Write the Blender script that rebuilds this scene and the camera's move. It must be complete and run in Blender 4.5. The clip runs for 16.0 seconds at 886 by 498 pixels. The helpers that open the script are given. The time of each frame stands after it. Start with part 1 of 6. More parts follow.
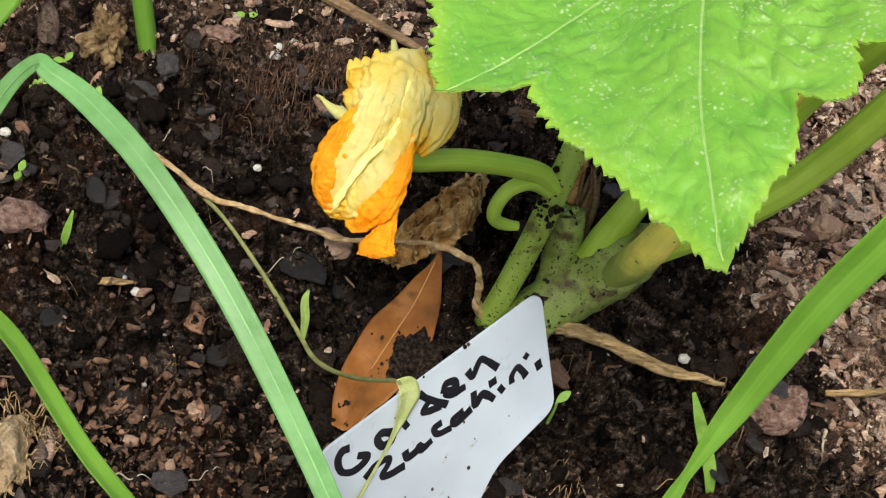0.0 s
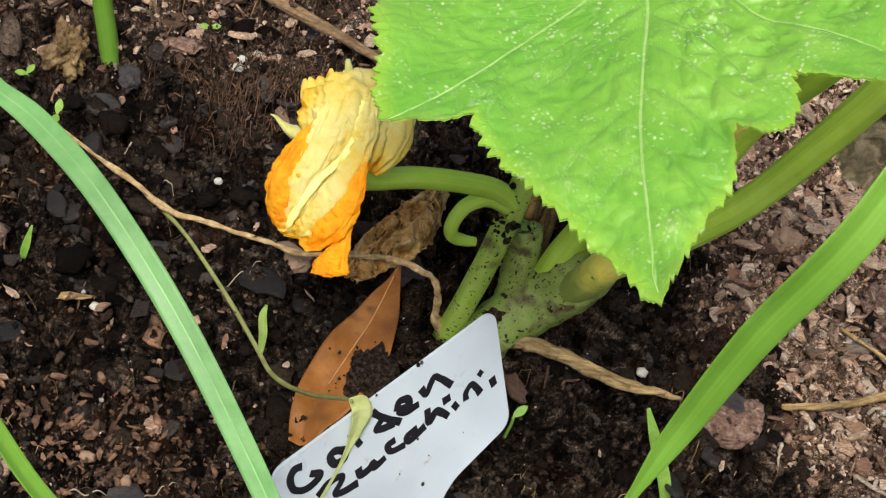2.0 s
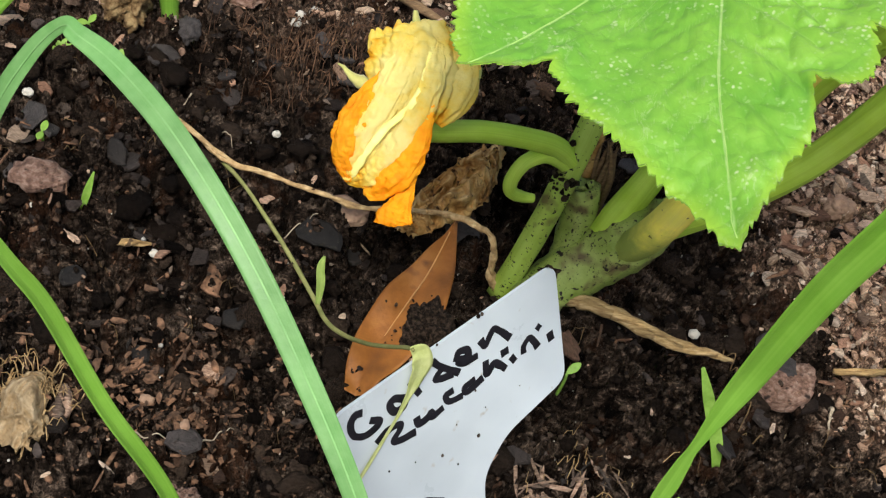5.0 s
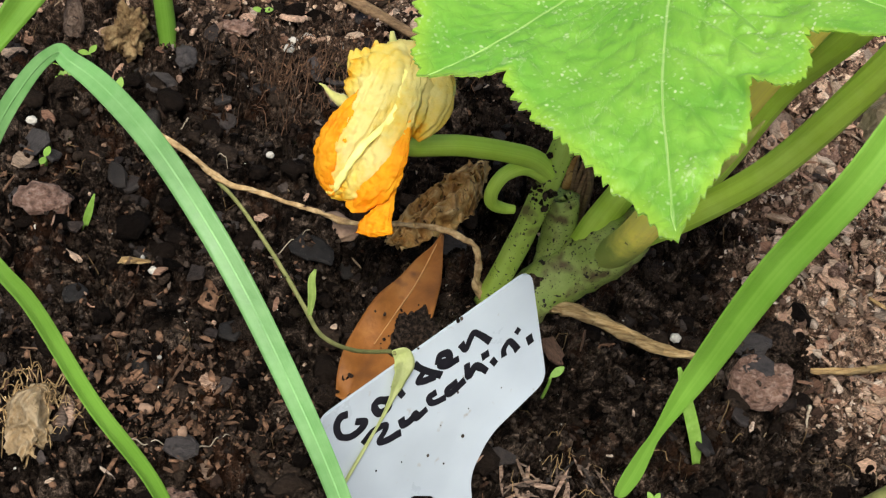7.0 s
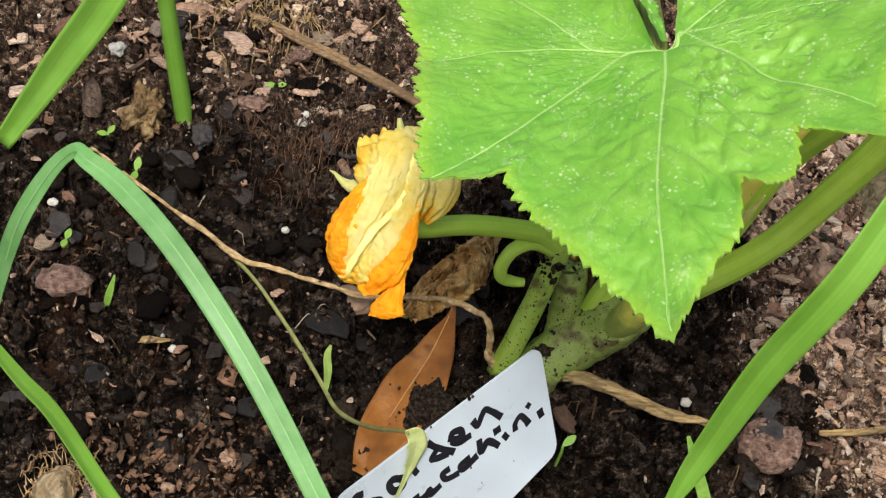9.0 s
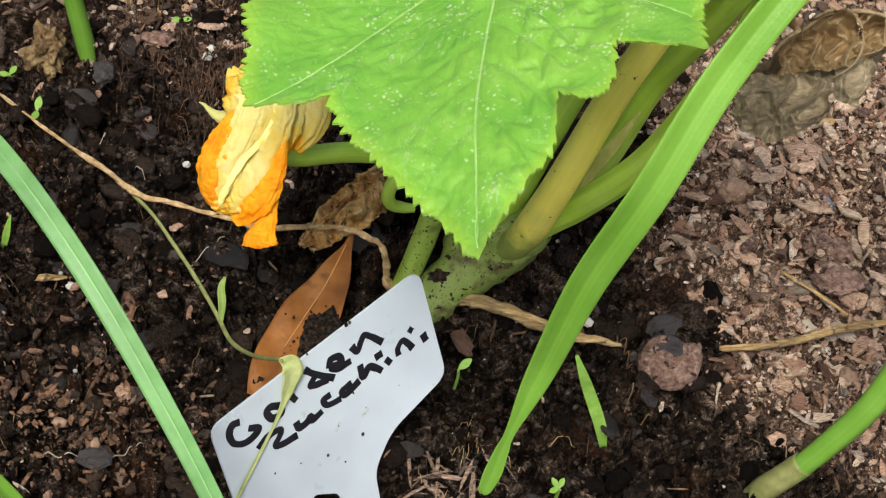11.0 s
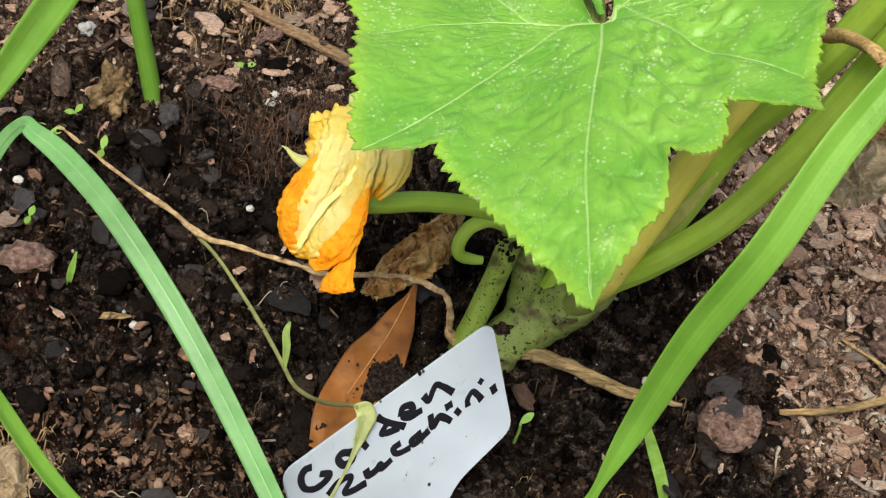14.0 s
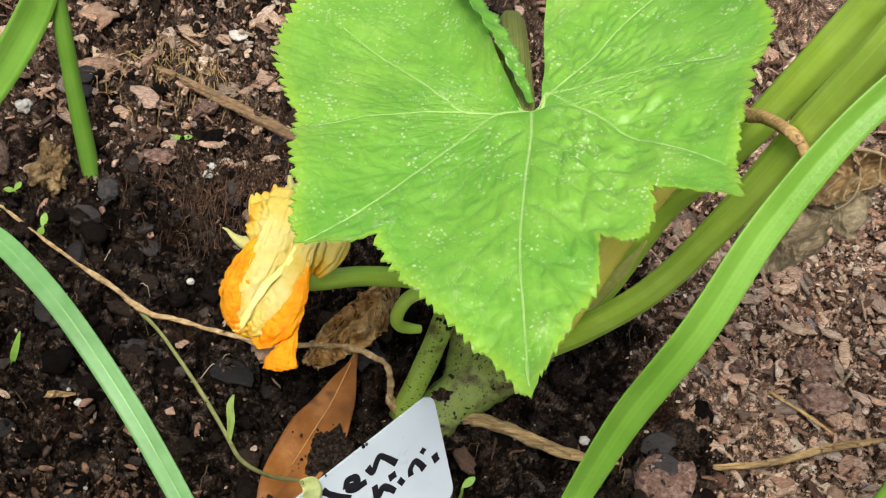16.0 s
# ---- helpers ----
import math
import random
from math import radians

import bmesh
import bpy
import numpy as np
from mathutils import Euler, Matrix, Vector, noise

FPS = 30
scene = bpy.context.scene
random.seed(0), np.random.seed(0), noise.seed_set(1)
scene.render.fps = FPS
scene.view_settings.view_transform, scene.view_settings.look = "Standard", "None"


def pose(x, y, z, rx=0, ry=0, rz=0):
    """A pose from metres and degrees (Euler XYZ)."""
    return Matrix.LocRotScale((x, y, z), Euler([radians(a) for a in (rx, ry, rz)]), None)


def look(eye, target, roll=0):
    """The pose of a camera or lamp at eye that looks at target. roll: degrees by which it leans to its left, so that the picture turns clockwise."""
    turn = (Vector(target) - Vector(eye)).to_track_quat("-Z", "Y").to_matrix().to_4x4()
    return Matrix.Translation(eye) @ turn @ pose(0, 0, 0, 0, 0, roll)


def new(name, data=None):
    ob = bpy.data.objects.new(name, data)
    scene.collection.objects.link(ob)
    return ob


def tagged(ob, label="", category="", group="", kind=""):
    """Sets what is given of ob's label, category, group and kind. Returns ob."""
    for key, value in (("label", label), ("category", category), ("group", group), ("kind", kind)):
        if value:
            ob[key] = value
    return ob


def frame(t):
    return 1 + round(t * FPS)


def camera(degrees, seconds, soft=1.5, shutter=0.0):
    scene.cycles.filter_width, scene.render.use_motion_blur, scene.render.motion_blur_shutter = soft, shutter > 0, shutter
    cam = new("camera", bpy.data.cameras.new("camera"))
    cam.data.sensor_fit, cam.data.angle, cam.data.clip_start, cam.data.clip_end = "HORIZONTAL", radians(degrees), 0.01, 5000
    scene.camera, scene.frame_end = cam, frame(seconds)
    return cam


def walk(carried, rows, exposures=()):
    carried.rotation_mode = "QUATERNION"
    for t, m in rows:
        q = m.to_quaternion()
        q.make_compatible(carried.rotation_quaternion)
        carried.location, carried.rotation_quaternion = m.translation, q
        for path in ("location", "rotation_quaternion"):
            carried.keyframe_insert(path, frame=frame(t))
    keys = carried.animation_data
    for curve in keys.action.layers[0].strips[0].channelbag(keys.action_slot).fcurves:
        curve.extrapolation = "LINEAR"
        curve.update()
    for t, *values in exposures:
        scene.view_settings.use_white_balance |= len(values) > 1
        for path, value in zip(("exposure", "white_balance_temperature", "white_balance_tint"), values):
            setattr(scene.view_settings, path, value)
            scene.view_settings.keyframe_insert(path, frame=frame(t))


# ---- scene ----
cam = camera(32.0, 16.0, soft=1.25)
PATH = [
    (0, (-0.0732, -0.2816, 0.3226), (-0.0218, -0.0529, 0.0627), 17.14),
    (0.5, (-0.0681, -0.2755, 0.3264), (-0.0116, -0.0485, 0.0661), 18.01),
    (1, (-0.0718, -0.2787, 0.3278), (-0.0162, -0.0511, 0.0677), 17.99),
    (1.5, (-0.0689, -0.2781, 0.3285), (-0.0138, -0.0506, 0.0682), 17.93),
    (2, (-0.0669, -0.2783, 0.3295), (-0.0123, -0.0509, 0.0690), 17.89),
    (2.5, (-0.0673, -0.2769, 0.3313), (-0.0142, -0.0491, 0.0710), 17.63),
    (3, (-0.0681, -0.2760, 0.3334), (-0.0153, -0.0480, 0.0732), 17.65),
    (3.5, (-0.0674, -0.2779, 0.3364), (-0.0156, -0.0507, 0.0752), 17.69),
    (4, (-0.0719, -0.2839, 0.3271), (-0.0211, -0.0588, 0.0639), 17.96),
    (4.5, (-0.0726, -0.2831, 0.3256), (-0.0218, -0.0590, 0.0616), 18.51),
    (4.7, (-0.0750, -0.2834, 0.3251), (-0.0247, -0.0600, 0.0603), 18.67),
    (6.8, (-0.0676, -0.2975, 0.3355), (-0.0239, -0.0697, 0.0734), 16.43),
    (7, (-0.0652, -0.2994, 0.3374), (-0.0225, -0.0707, 0.0759), 15.79),
    (7.5, (-0.0627, -0.3008, 0.3552), (-0.0220, -0.0680, 0.0970), 14.60),
    (8, (-0.0625, -0.2955, 0.3599), (-0.0249, -0.0610, 0.1027), 13.58),
    (8.2, (-0.0653, -0.2957, 0.3561), (-0.0284, -0.0609, 0.0992), 13.47),
    (10.3, (-0.0497, -0.2953, 0.3538), (-0.0140, -0.0711, 0.0874), 12.61),
    (10.5, (-0.0415, -0.2963, 0.3559), (-0.0066, -0.0735, 0.0883), 12.20),
    (11, (-0.0262, -0.2973, 0.3591), (0.0054, -0.0760, 0.0898), 10.83),
    (11.5, (-0.0186, -0.2978, 0.3625), (0.0094, -0.0788, 0.0910), 9.76),
    (12, (-0.0126, -0.2972, 0.3632), (0.0118, -0.0791, 0.0906), 8.85),
    (12.5, (-0.0122, -0.2954, 0.3659), (0.0115, -0.0756, 0.0946), 8.89),
    (13, (-0.0262, -0.2951, 0.3628), (-0.0026, -0.0736, 0.0928), 9.38),
    (13.5, (-0.0412, -0.2994, 0.3580), (-0.0123, -0.0725, 0.0931), 11.59),
    (14, (-0.0475, -0.2994, 0.3552), (-0.0150, -0.0679, 0.0947), 12.88),
    (14.5, (-0.0500, -0.3005, 0.3540), (-0.0164, -0.0690, 0.0937), 13.42),
    (15, (-0.0507, -0.3020, 0.3535), (-0.0162, -0.0697, 0.0940), 13.49),
    (15.5, (-0.0523, -0.3010, 0.3522), (-0.0145, -0.0679, 0.0939), 13.39),
    (16, (-0.0511, -0.2982, 0.3701), (-0.0044, -0.0614, 0.1166), 13.68),
]
walk(cam, [(t, look(eye, target, roll)) for t, eye, target, roll in PATH],
     exposures=[(0.0, 0.12, 6500, 6), (16.0, 0.12, 6500, 6)])

# ---- light: bright overcast sky with a veiled sun ----
SUN_UP, SUN_TURN = 62.0, 198.0
world = bpy.data.worlds.new("overcast_sky")
scene.world = world
world.use_nodes = True
wn, wl = world.node_tree.nodes, world.node_tree.links
wn.clear()
w_out, w_bg, w_sky = wn.new("ShaderNodeOutputWorld"), wn.new("ShaderNodeBackground"), wn.new("ShaderNodeTexSky")
w_sky.sky_type, w_sky.sun_disc = "NISHITA", False
w_sky.sun_elevation, w_sky.sun_rotation = radians(SUN_UP), radians(SUN_TURN)
w_sky.air_density, w_sky.dust_density, w_sky.ozone_density = 1.0, 5.0, 0.6
w_bg.inputs[1].default_value = 0.125
wl.new(w_sky.outputs[0], w_bg.inputs[0])
wl.new(w_bg.outputs[0], w_out.inputs[0])
sun = new("sun", bpy.data.lights.new("sun", "SUN"))
sun.data.energy, sun.data.angle, sun.data.color = 3.1, radians(18), (1.0, 0.975, 0.94)
_a, _e = radians(SUN_TURN), radians(SUN_UP)
sun.matrix_world = look((math.sin(_a) * math.cos(_e), math.cos(_a) * math.cos(_e), math.sin(_e)), (0, 0, 0))

# ---- helpers ----
CM = 0.01
rng = np.random.default_rng(7)


def cm(p):
    return Vector((p[0] * CM, p[1] * CM, p[2] * CM))


def ramp_node(nt, stops):
    r = nt.nodes.new("ShaderNodeValToRGB")
    el = r.color_ramp.elements
    while len(el) < len(stops):
        el.new(0.5)
    for e, (pos, col) in zip(el, stops):
        e.position, e.color = pos, (*col, 1.0)
    return r


def noise_node(nt, scale, detail=6.0, rough=0.6, distort=0.0, stretch=None):
    co = nt.nodes.new("ShaderNodeTexCoord")
    n = nt.nodes.new("ShaderNodeTexNoise")
    n.inputs["Scale"].default_value, n.inputs["Detail"].default_value = scale, detail
    n.inputs["Roughness"].default_value, n.inputs["Distortion"].default_value = rough, distort
    src = co.outputs["Object"]
    if stretch:
        mp = nt.nodes.new("ShaderNodeMapping")
        mp.inputs["Scale"].default_value = stretch
        nt.links.new(src, mp.inputs[0])
        src = mp.outputs[0]
    nt.links.new(src, n.inputs["Vector"])
    return n


def mixer(nt, fac, a, b, mode="MIX"):
    m = nt.nodes.new("ShaderNodeMix")
    m.data_type, m.blend_type = "RGBA", mode
    for slot, v in ((0, fac), (6, a), (7, b)):
        if isinstance(v, (int, float)):
            m.inputs[slot].default_value = v
        elif isinstance(v, tuple):
            m.inputs[slot].default_value = (*v, 1.0)
        else:
            nt.links.new(v, m.inputs[slot])
    return m.outputs[2]


def material(name, stops, scale=300, rough=0.7, bump=0.3, bump_scale=900, spec=0.3, vary=0.0, island=0.0,
             spots=None, through_light=0.0, sheen=0.0, stretch=None, coat=0.0, bump_dist=0.0006, blend=None, stripes=None):
    """A surface of two scales of noise: colour from stops, fine relief, dirt or pale spots, variation by piece."""
    mt = bpy.data.materials.new(name)
    mt.use_nodes = True
    nt = mt.node_tree
    bs = nt.nodes["Principled BSDF"]
    n1 = noise_node(nt, scale, stretch=stretch)
    r1 = ramp_node(nt, stops)
    nt.links.new(n1.outputs[0], r1.inputs[0])
    col = r1.outputs[0]
    if blend:
        key, stops2 = blend
        rb = ramp_node(nt, stops2)
        nt.links.new(n1.outputs[0], rb.inputs[0])
        ab = nt.nodes.new("ShaderNodeAttribute")
        ab.attribute_name = key
        col = mixer(nt, ab.outputs["Fac"], col, rb.outputs[0])
    if stripes:
        freq, tint, strength = stripes
        ac = nt.nodes.new("ShaderNodeAttribute")
        ac.attribute_name = "across"
        st = nt.nodes.new("ShaderNodeTexNoise")
        st.noise_dimensions = "1D"
        st.inputs["Scale"].default_value, st.inputs["Detail"].default_value = freq, 2.0
        nt.links.new(ac.outputs["Fac"], st.inputs["W"])
        rs = ramp_node(nt, [(0.45, (0, 0, 0)), (0.62, (strength,) * 3)])
        nt.links.new(st.outputs[0], rs.inputs[0])
        col = mixer(nt, rs.outputs[0], col, tint)
    n2 = noise_node(nt, scale * 0.17, 3.0)
    r2 = ramp_node(nt, [(0.3, (0.72, 0.72, 0.72)), (0.7, (1.22, 1.22, 1.22))])
    nt.links.new(n2.outputs[0], r2.inputs[0])
    col = mixer(nt, 1.0, col, r2.outputs[0], "MULTIPLY")
    for amount, node_type, out in ((vary, "ShaderNodeObjectInfo", "Random"), (island, "ShaderNodeNewGeometry", "Random Per Island")):
        if amount:
            src = nt.nodes.new(node_type)
            rr = ramp_node(nt, [(0.0, (1 - amount, 1 - amount * 0.95, 1 - amount * 0.9)), (1.0, (1 + amount, 1 + amount * 0.92, 1 + amount * 0.86))])
            nt.links.new(src.outputs[out], rr.inputs[0])
            col = mixer(nt, 1.0, col, rr.outputs[0], "MULTIPLY")
    for scol, sscale, lo, hi in spots or ():
        n3 = noise_node(nt, sscale, 2.0)
        r3 = ramp_node(nt, [(lo, (0, 0, 0)), (hi, (1, 1, 1))])
        nt.links.new(n3.outputs[0], r3.inputs[0])
        col = mixer(nt, r3.outputs[0], col, scol)
    nt.links.new(col, bs.inputs["Base Color"])
    nr = ramp_node(nt, [(0.3, (rough - 0.12,) * 3), (0.7, (min(1.0, rough + 0.12),) * 3)])
    nt.links.new(n1.outputs[0], nr.inputs[0])
    nt.links.new(nr.outputs[0], bs.inputs["Roughness"])
    bs.inputs["Specular IOR Level"].default_value = spec
    bs.inputs["Sheen Weight"].default_value = sheen
    bs.inputs["Coat Weight"].default_value = coat
    if bump:
        nb = noise_node(nt, bump_scale, 5.0, 0.65, stretch=stretch)
        bn = nt.nodes.new("ShaderNodeBump")
        bn.inputs["Strength"].default_value, bn.inputs["Distance"].default_value = bump, bump_dist
        nt.links.new(nb.outputs[0], bn.inputs["Height"])
        nt.links.new(bn.outputs[0], bs.inputs["Normal"])
    if through_light:
        tr = nt.nodes.new("ShaderNodeBsdfTranslucent")
        mx = nt.nodes.new("ShaderNodeMixShader")
        mx.inputs[0].default_value = through_light
        nt.links.new(col, tr.inputs[0])
        nt.links.new(bs.outputs[0], mx.inputs[1])
        nt.links.new(tr.outputs[0], mx.inputs[2])
        nt.links.new(mx.outputs[0], nt.nodes["Material Output"].inputs[0])
    return mt


def catmull(pts, n=8):
    """A smooth line through points; numbers past the third (radii, widths) are carried along."""
    p = np.array(pts, float)
    q = np.vstack([2 * p[0] - p[1], p, 2 * p[-1] - p[-2]])
    out = []
    for i in range(1, len(q) - 2):
        a, b, c, d = q[i - 1 : i + 3]
        for t in np.arange(n) / n:
            out.append(0.5 * (2 * b + (c - a) * t + (2 * a - 5 * b + 4 * c - d) * t * t + (3 * b - a - 3 * c + d) * t**3))
    return np.array(out + [p[-1]])


def frames(line, hint):
    """Tangent, side and upper direction along a line; hint is the upper side's rough direction."""
    tan = np.gradient(line, axis=0)
    tan /= np.linalg.norm(tan, axis=1)[:, None]
    side = np.cross(tan, np.array(hint, float))
    side /= np.linalg.norm(side, axis=1)[:, None] + 1e-9
    return tan, side, np.cross(side, tan)


def skin(rings, closed=True, caps=True, across=None):
    """A bmesh through rings of points (in cm); across: each ring point's place across the piece."""
    bm = bmesh.new()
    lay = bm.verts.layers.float.new("across")
    rows = [[bm.verts.new(cm(p)) for p in ring] for ring in rings]
    n = len(rows[0])
    for row in rows if across else ():
        for v, a in zip(row, across):
            v[lay] = a
    for a, b in zip(rows, rows[1:]):
        for k in range(n if closed else n - 1):
            bm.faces.new((a[k], a[(k + 1) % n], b[(k + 1) % n], b[k]))
    if caps and closed:
        bm.faces.new(rows[0][::-1])
        bm.faces.new(rows[-1])
    bmesh.ops.recalc_face_normals(bm, faces=bm.faces)
    return bm


def tube(pts, sides=14, ridges=0, ridge=0.05, rough=0.0, hint=(0.2, -0.6, 0.75), n=8, flat=1.0, seed=0.0, along=0.35):
    """A stalk: rows of x, y, z, radius in cm; ridged along its length, flat squashes it."""
    d = catmull(pts, n)
    line, rad = d[:, :3], np.maximum(d[:, 3], 0.01)
    _, s, u = frames(line, hint)
    rings = []
    for k, (c, r) in enumerate(zip(line, rad)):
        ring = []
        for j in range(sides):
            a = 2 * math.pi * j / sides
            rr = r * (1 + ridge * math.cos(ridges * a) * (ridges > 0) + rough * noise.noise(Vector((math.cos(a) * 2 + seed, math.sin(a) * 2, k * along))))
            ring.append(c + s[k] * rr * math.cos(a) + u[k] * rr * flat * math.sin(a))
        rings.append(ring)
    return skin(rings, across=[abs(2 * j / sides - 1) * 3 + seed for j in range(sides)])


def blade(pts, hint, fold=0.25, thick=0.035, n=10, twist=0.0, wave=0.0, teeth=0.0):
    """A grass-like blade: rows of x, y, z, half width; V-folded along its midrib, with real thickness."""
    d = catmull(pts, n)
    line, wid = d[:, :3], np.maximum(d[:, 3], 0.015)
    _, s, u = frames(line, hint)
    prof = (-1.0, -0.72, -0.4, -0.12, 0.0, 0.12, 0.4, 0.72, 1.0)
    rings = []
    for k, (c, w) in enumerate(zip(line, wid)):
        ca, sa = math.cos(twist * k / len(line)), math.sin(twist * k / len(line))
        ss, uu = s[k] * ca + u[k] * sa, u[k] * ca - s[k] * sa
        w = w * (1 + teeth * ((k * 0.37) % 1.0 - 0.5))
        top = [c + ss * w * x + uu * (fold * w * abs(x) ** 1.3 + wave * w * math.sin(k * 0.5 + 2 * x)) for x in prof]
        th = [thick * (1.5 if x == 0 else (1 - 0.75 * abs(x))) for x in prof]
        rings.append(top + [p - uu * t for p, t in zip(top, th)][::-1])
    return skin(rings, across=list(prof) + list(prof)[::-1])


def strands(pts, count=5, spread=0.6, turns_n=1.5, ragged=0.5, n=8, seed=1):
    """A dry fibrous stalk: several thin strands laid round one another; rows of x, y, z, radius."""
    r = np.random.default_rng(seed)
    d = catmull(pts, n)
    _, s, u = frames(d[:, :3], (0.1, -0.3, 0.9))
    m = len(d)
    out = bmesh.new()
    for k in range(count):
        ph, tn = 2 * math.pi * k / count + r.uniform(-0.4, 0.4), turns_n * r.uniform(0.6, 1.3)
        lo, hi = (0, m) if k < 3 else sorted((r.integers(0, m // 3), r.integers(m // 2, m)))
        rows = []
        for i in range(lo, max(hi, lo + 4)):
            i = min(i, m - 1)
            a = ph + 2 * math.pi * tn * i / m
            w = d[i, 3] * spread * (1 + ragged * 0.6 * noise.noise(Vector((i * 0.4, k * 3.1, seed))))
            rows.append((*(d[i, :3] + s[i] * w * math.cos(a) + u[i] * w * 0.6 * math.sin(a)), max(0.012, d[i, 3] * 0.55 * (1 + ragged * noise.noise(Vector((i * 0.3, seed, k * 1.7)))))))
        one = tube(rows, 7, 3, 0.12, 0.3, n=1, flat=0.75, seed=k * 0.7)
        me = bpy.data.meshes.new("strand")
        one.to_mesh(me)
        one.free()
        out.from_mesh(me)
        bpy.data.meshes.remove(me)
    return out


def finish(ob, mat, smooth=True):
    ob.data.materials.append(mat)
    if smooth:
        ob.data.polygons.foreach_set("use_smooth", [True] * len(ob.data.polygons))
    return ob


def thing(name, label, category, at, group="", kind=""):
    """The Empty at a thing's base, in cm, that its parts hang on."""
    ob = new(name)
    ob.empty_display_size = 0.01
    ob.location = cm(at)
    return tagged(ob, label, category, group, kind)


def root_of(ob):
    at = Vector(ob.location)
    while ob.parent:
        ob = ob.parent
        at += Vector(ob.location)
    return at


def part(name, bm, mat, parent, label="", smooth=True):
    """One mesh under a thing or a part; bm is in world coordinates."""
    bmesh.ops.translate(bm, verts=bm.verts, vec=-root_of(parent))
    me = bpy.data.meshes.new(name)
    bm.to_mesh(me)
    bm.free()
    ob = finish(new(name, me), mat, smooth)
    ob.parent = parent
    return tagged(ob, label)


def single(name, bm, mat, label, category, at, group="", kind="", smooth=True):
    """A thing that is one mesh, its origin at its base."""
    bmesh.ops.translate(bm, verts=bm.verts, vec=-cm(at))
    me = bpy.data.meshes.new(name)
    bm.to_mesh(me)
    bm.free()
    ob = finish(new(name, me), mat, smooth)
    ob.location = cm(at)
    return tagged(ob, label, category, group, kind)


def vnoise(x, y, seed=0):
    """Value noise on arrays, from 0 to 1."""
    xi, yi = np.floor(x).astype(np.int64), np.floor(y).astype(np.int64)
    fx, fy = x - xi, y - yi
    fx, fy = fx * fx * (3 - 2 * fx), fy * fy * (3 - 2 * fy)

    def lattice(i, j):
        v = np.sin((i * 127.1 + j * 311.7 + seed * 74.7) % 6283.185) * 43758.5453
        return v - np.floor(v)

    a, b, c, d = lattice(xi, yi), lattice(xi + 1, yi), lattice(xi, yi + 1), lattice(xi + 1, yi + 1)
    return (a * (1 - fx) + b * fx) * (1 - fy) + (c * (1 - fx) + d * fx) * fy


def bump_at(x, y, cx, cy, rx, ry, hgt):
    return hgt * np.exp(-(((x - cx) / rx) ** 2 + ((y - cy) / ry) ** 2))


def lumps(x, y, size, seed):
    """Packed crumbs: for each place the height of the crumb it lies on, 0 to 1."""
    u, v = x / size, y / size
    xi, yi = np.floor(u), np.floor(v)
    best, tall = np.full(np.shape(x), 9.0), np.zeros(np.shape(x))
    for dx in (-1, 0, 1):
        for dy in (-1, 0, 1):
            i, j = xi + dx, yi + dy
            h1 = np.sin((i * 127.1 + j * 311.7 + seed * 17.3) % 6283.185) * 43758.5453
            h2 = np.sin((i * 269.5 + j * 183.3 + seed * 31.1) % 6283.185) * 43758.5453
            h3 = np.sin((i * 93.7 + j * 57.9 + seed * 11.9) % 6283.185) * 43758.5453
            h1, h2, h3 = h1 - np.floor(h1), h2 - np.floor(h2), h3 - np.floor(h3)
            d = np.hypot((u - i - h1) * (0.8 + 0.5 * h3), (v - j - h2) * (1.25 - 0.5 * h3))
            near = d < best
            best, tall = np.where(near, d, best), np.where(near, h3, tall)
    return np.clip(1 - 1.6 * best**2, -0.4, 1) * (0.35 + 0.65 * tall)


def slabs(x, y, size, seed):
    """Broken crust: tilted plates with open joints; returns the plate's height, -1 to 1, and 0 in a joint to 1 inside."""
    u, v = x / size, y / size
    xi, yi = np.floor(u), np.floor(v)
    f1, f2, tall = np.full(np.shape(x), 9.0), np.full(np.shape(x), 9.0), np.zeros(np.shape(x))
    for dx in (-1, 0, 1):
        for dy in (-1, 0, 1):
            i, j = xi + dx, yi + dy
            h = [np.sin((i * a + j * b + seed * c) % 6283.185) * 43758.5453 for a, b, c in ((127.1, 311.7, 17.3), (269.5, 183.3, 31.1), (93.7, 57.9, 11.9), (41.3, 289.1, 7.7))]
            h1, h2, h3, h4 = (k - np.floor(k) for k in h)
            du, dv = u - i - h1, v - j - h2
            d = np.hypot(du * (0.75 + 0.5 * h4), dv * (1.25 - 0.5 * h4))
            near = d < f1
            f2 = np.where(near, f1, np.minimum(f2, d))
            tall = np.where(near, (h3 - 0.5) * 1.3 + du * (h4 - 0.5) * 1.6 + dv * (h1 - 0.5) * 1.6, tall)
            f1 = np.where(near, d, f1)
    return tall, np.clip((f2 - f1) / 0.24, 0, 1)


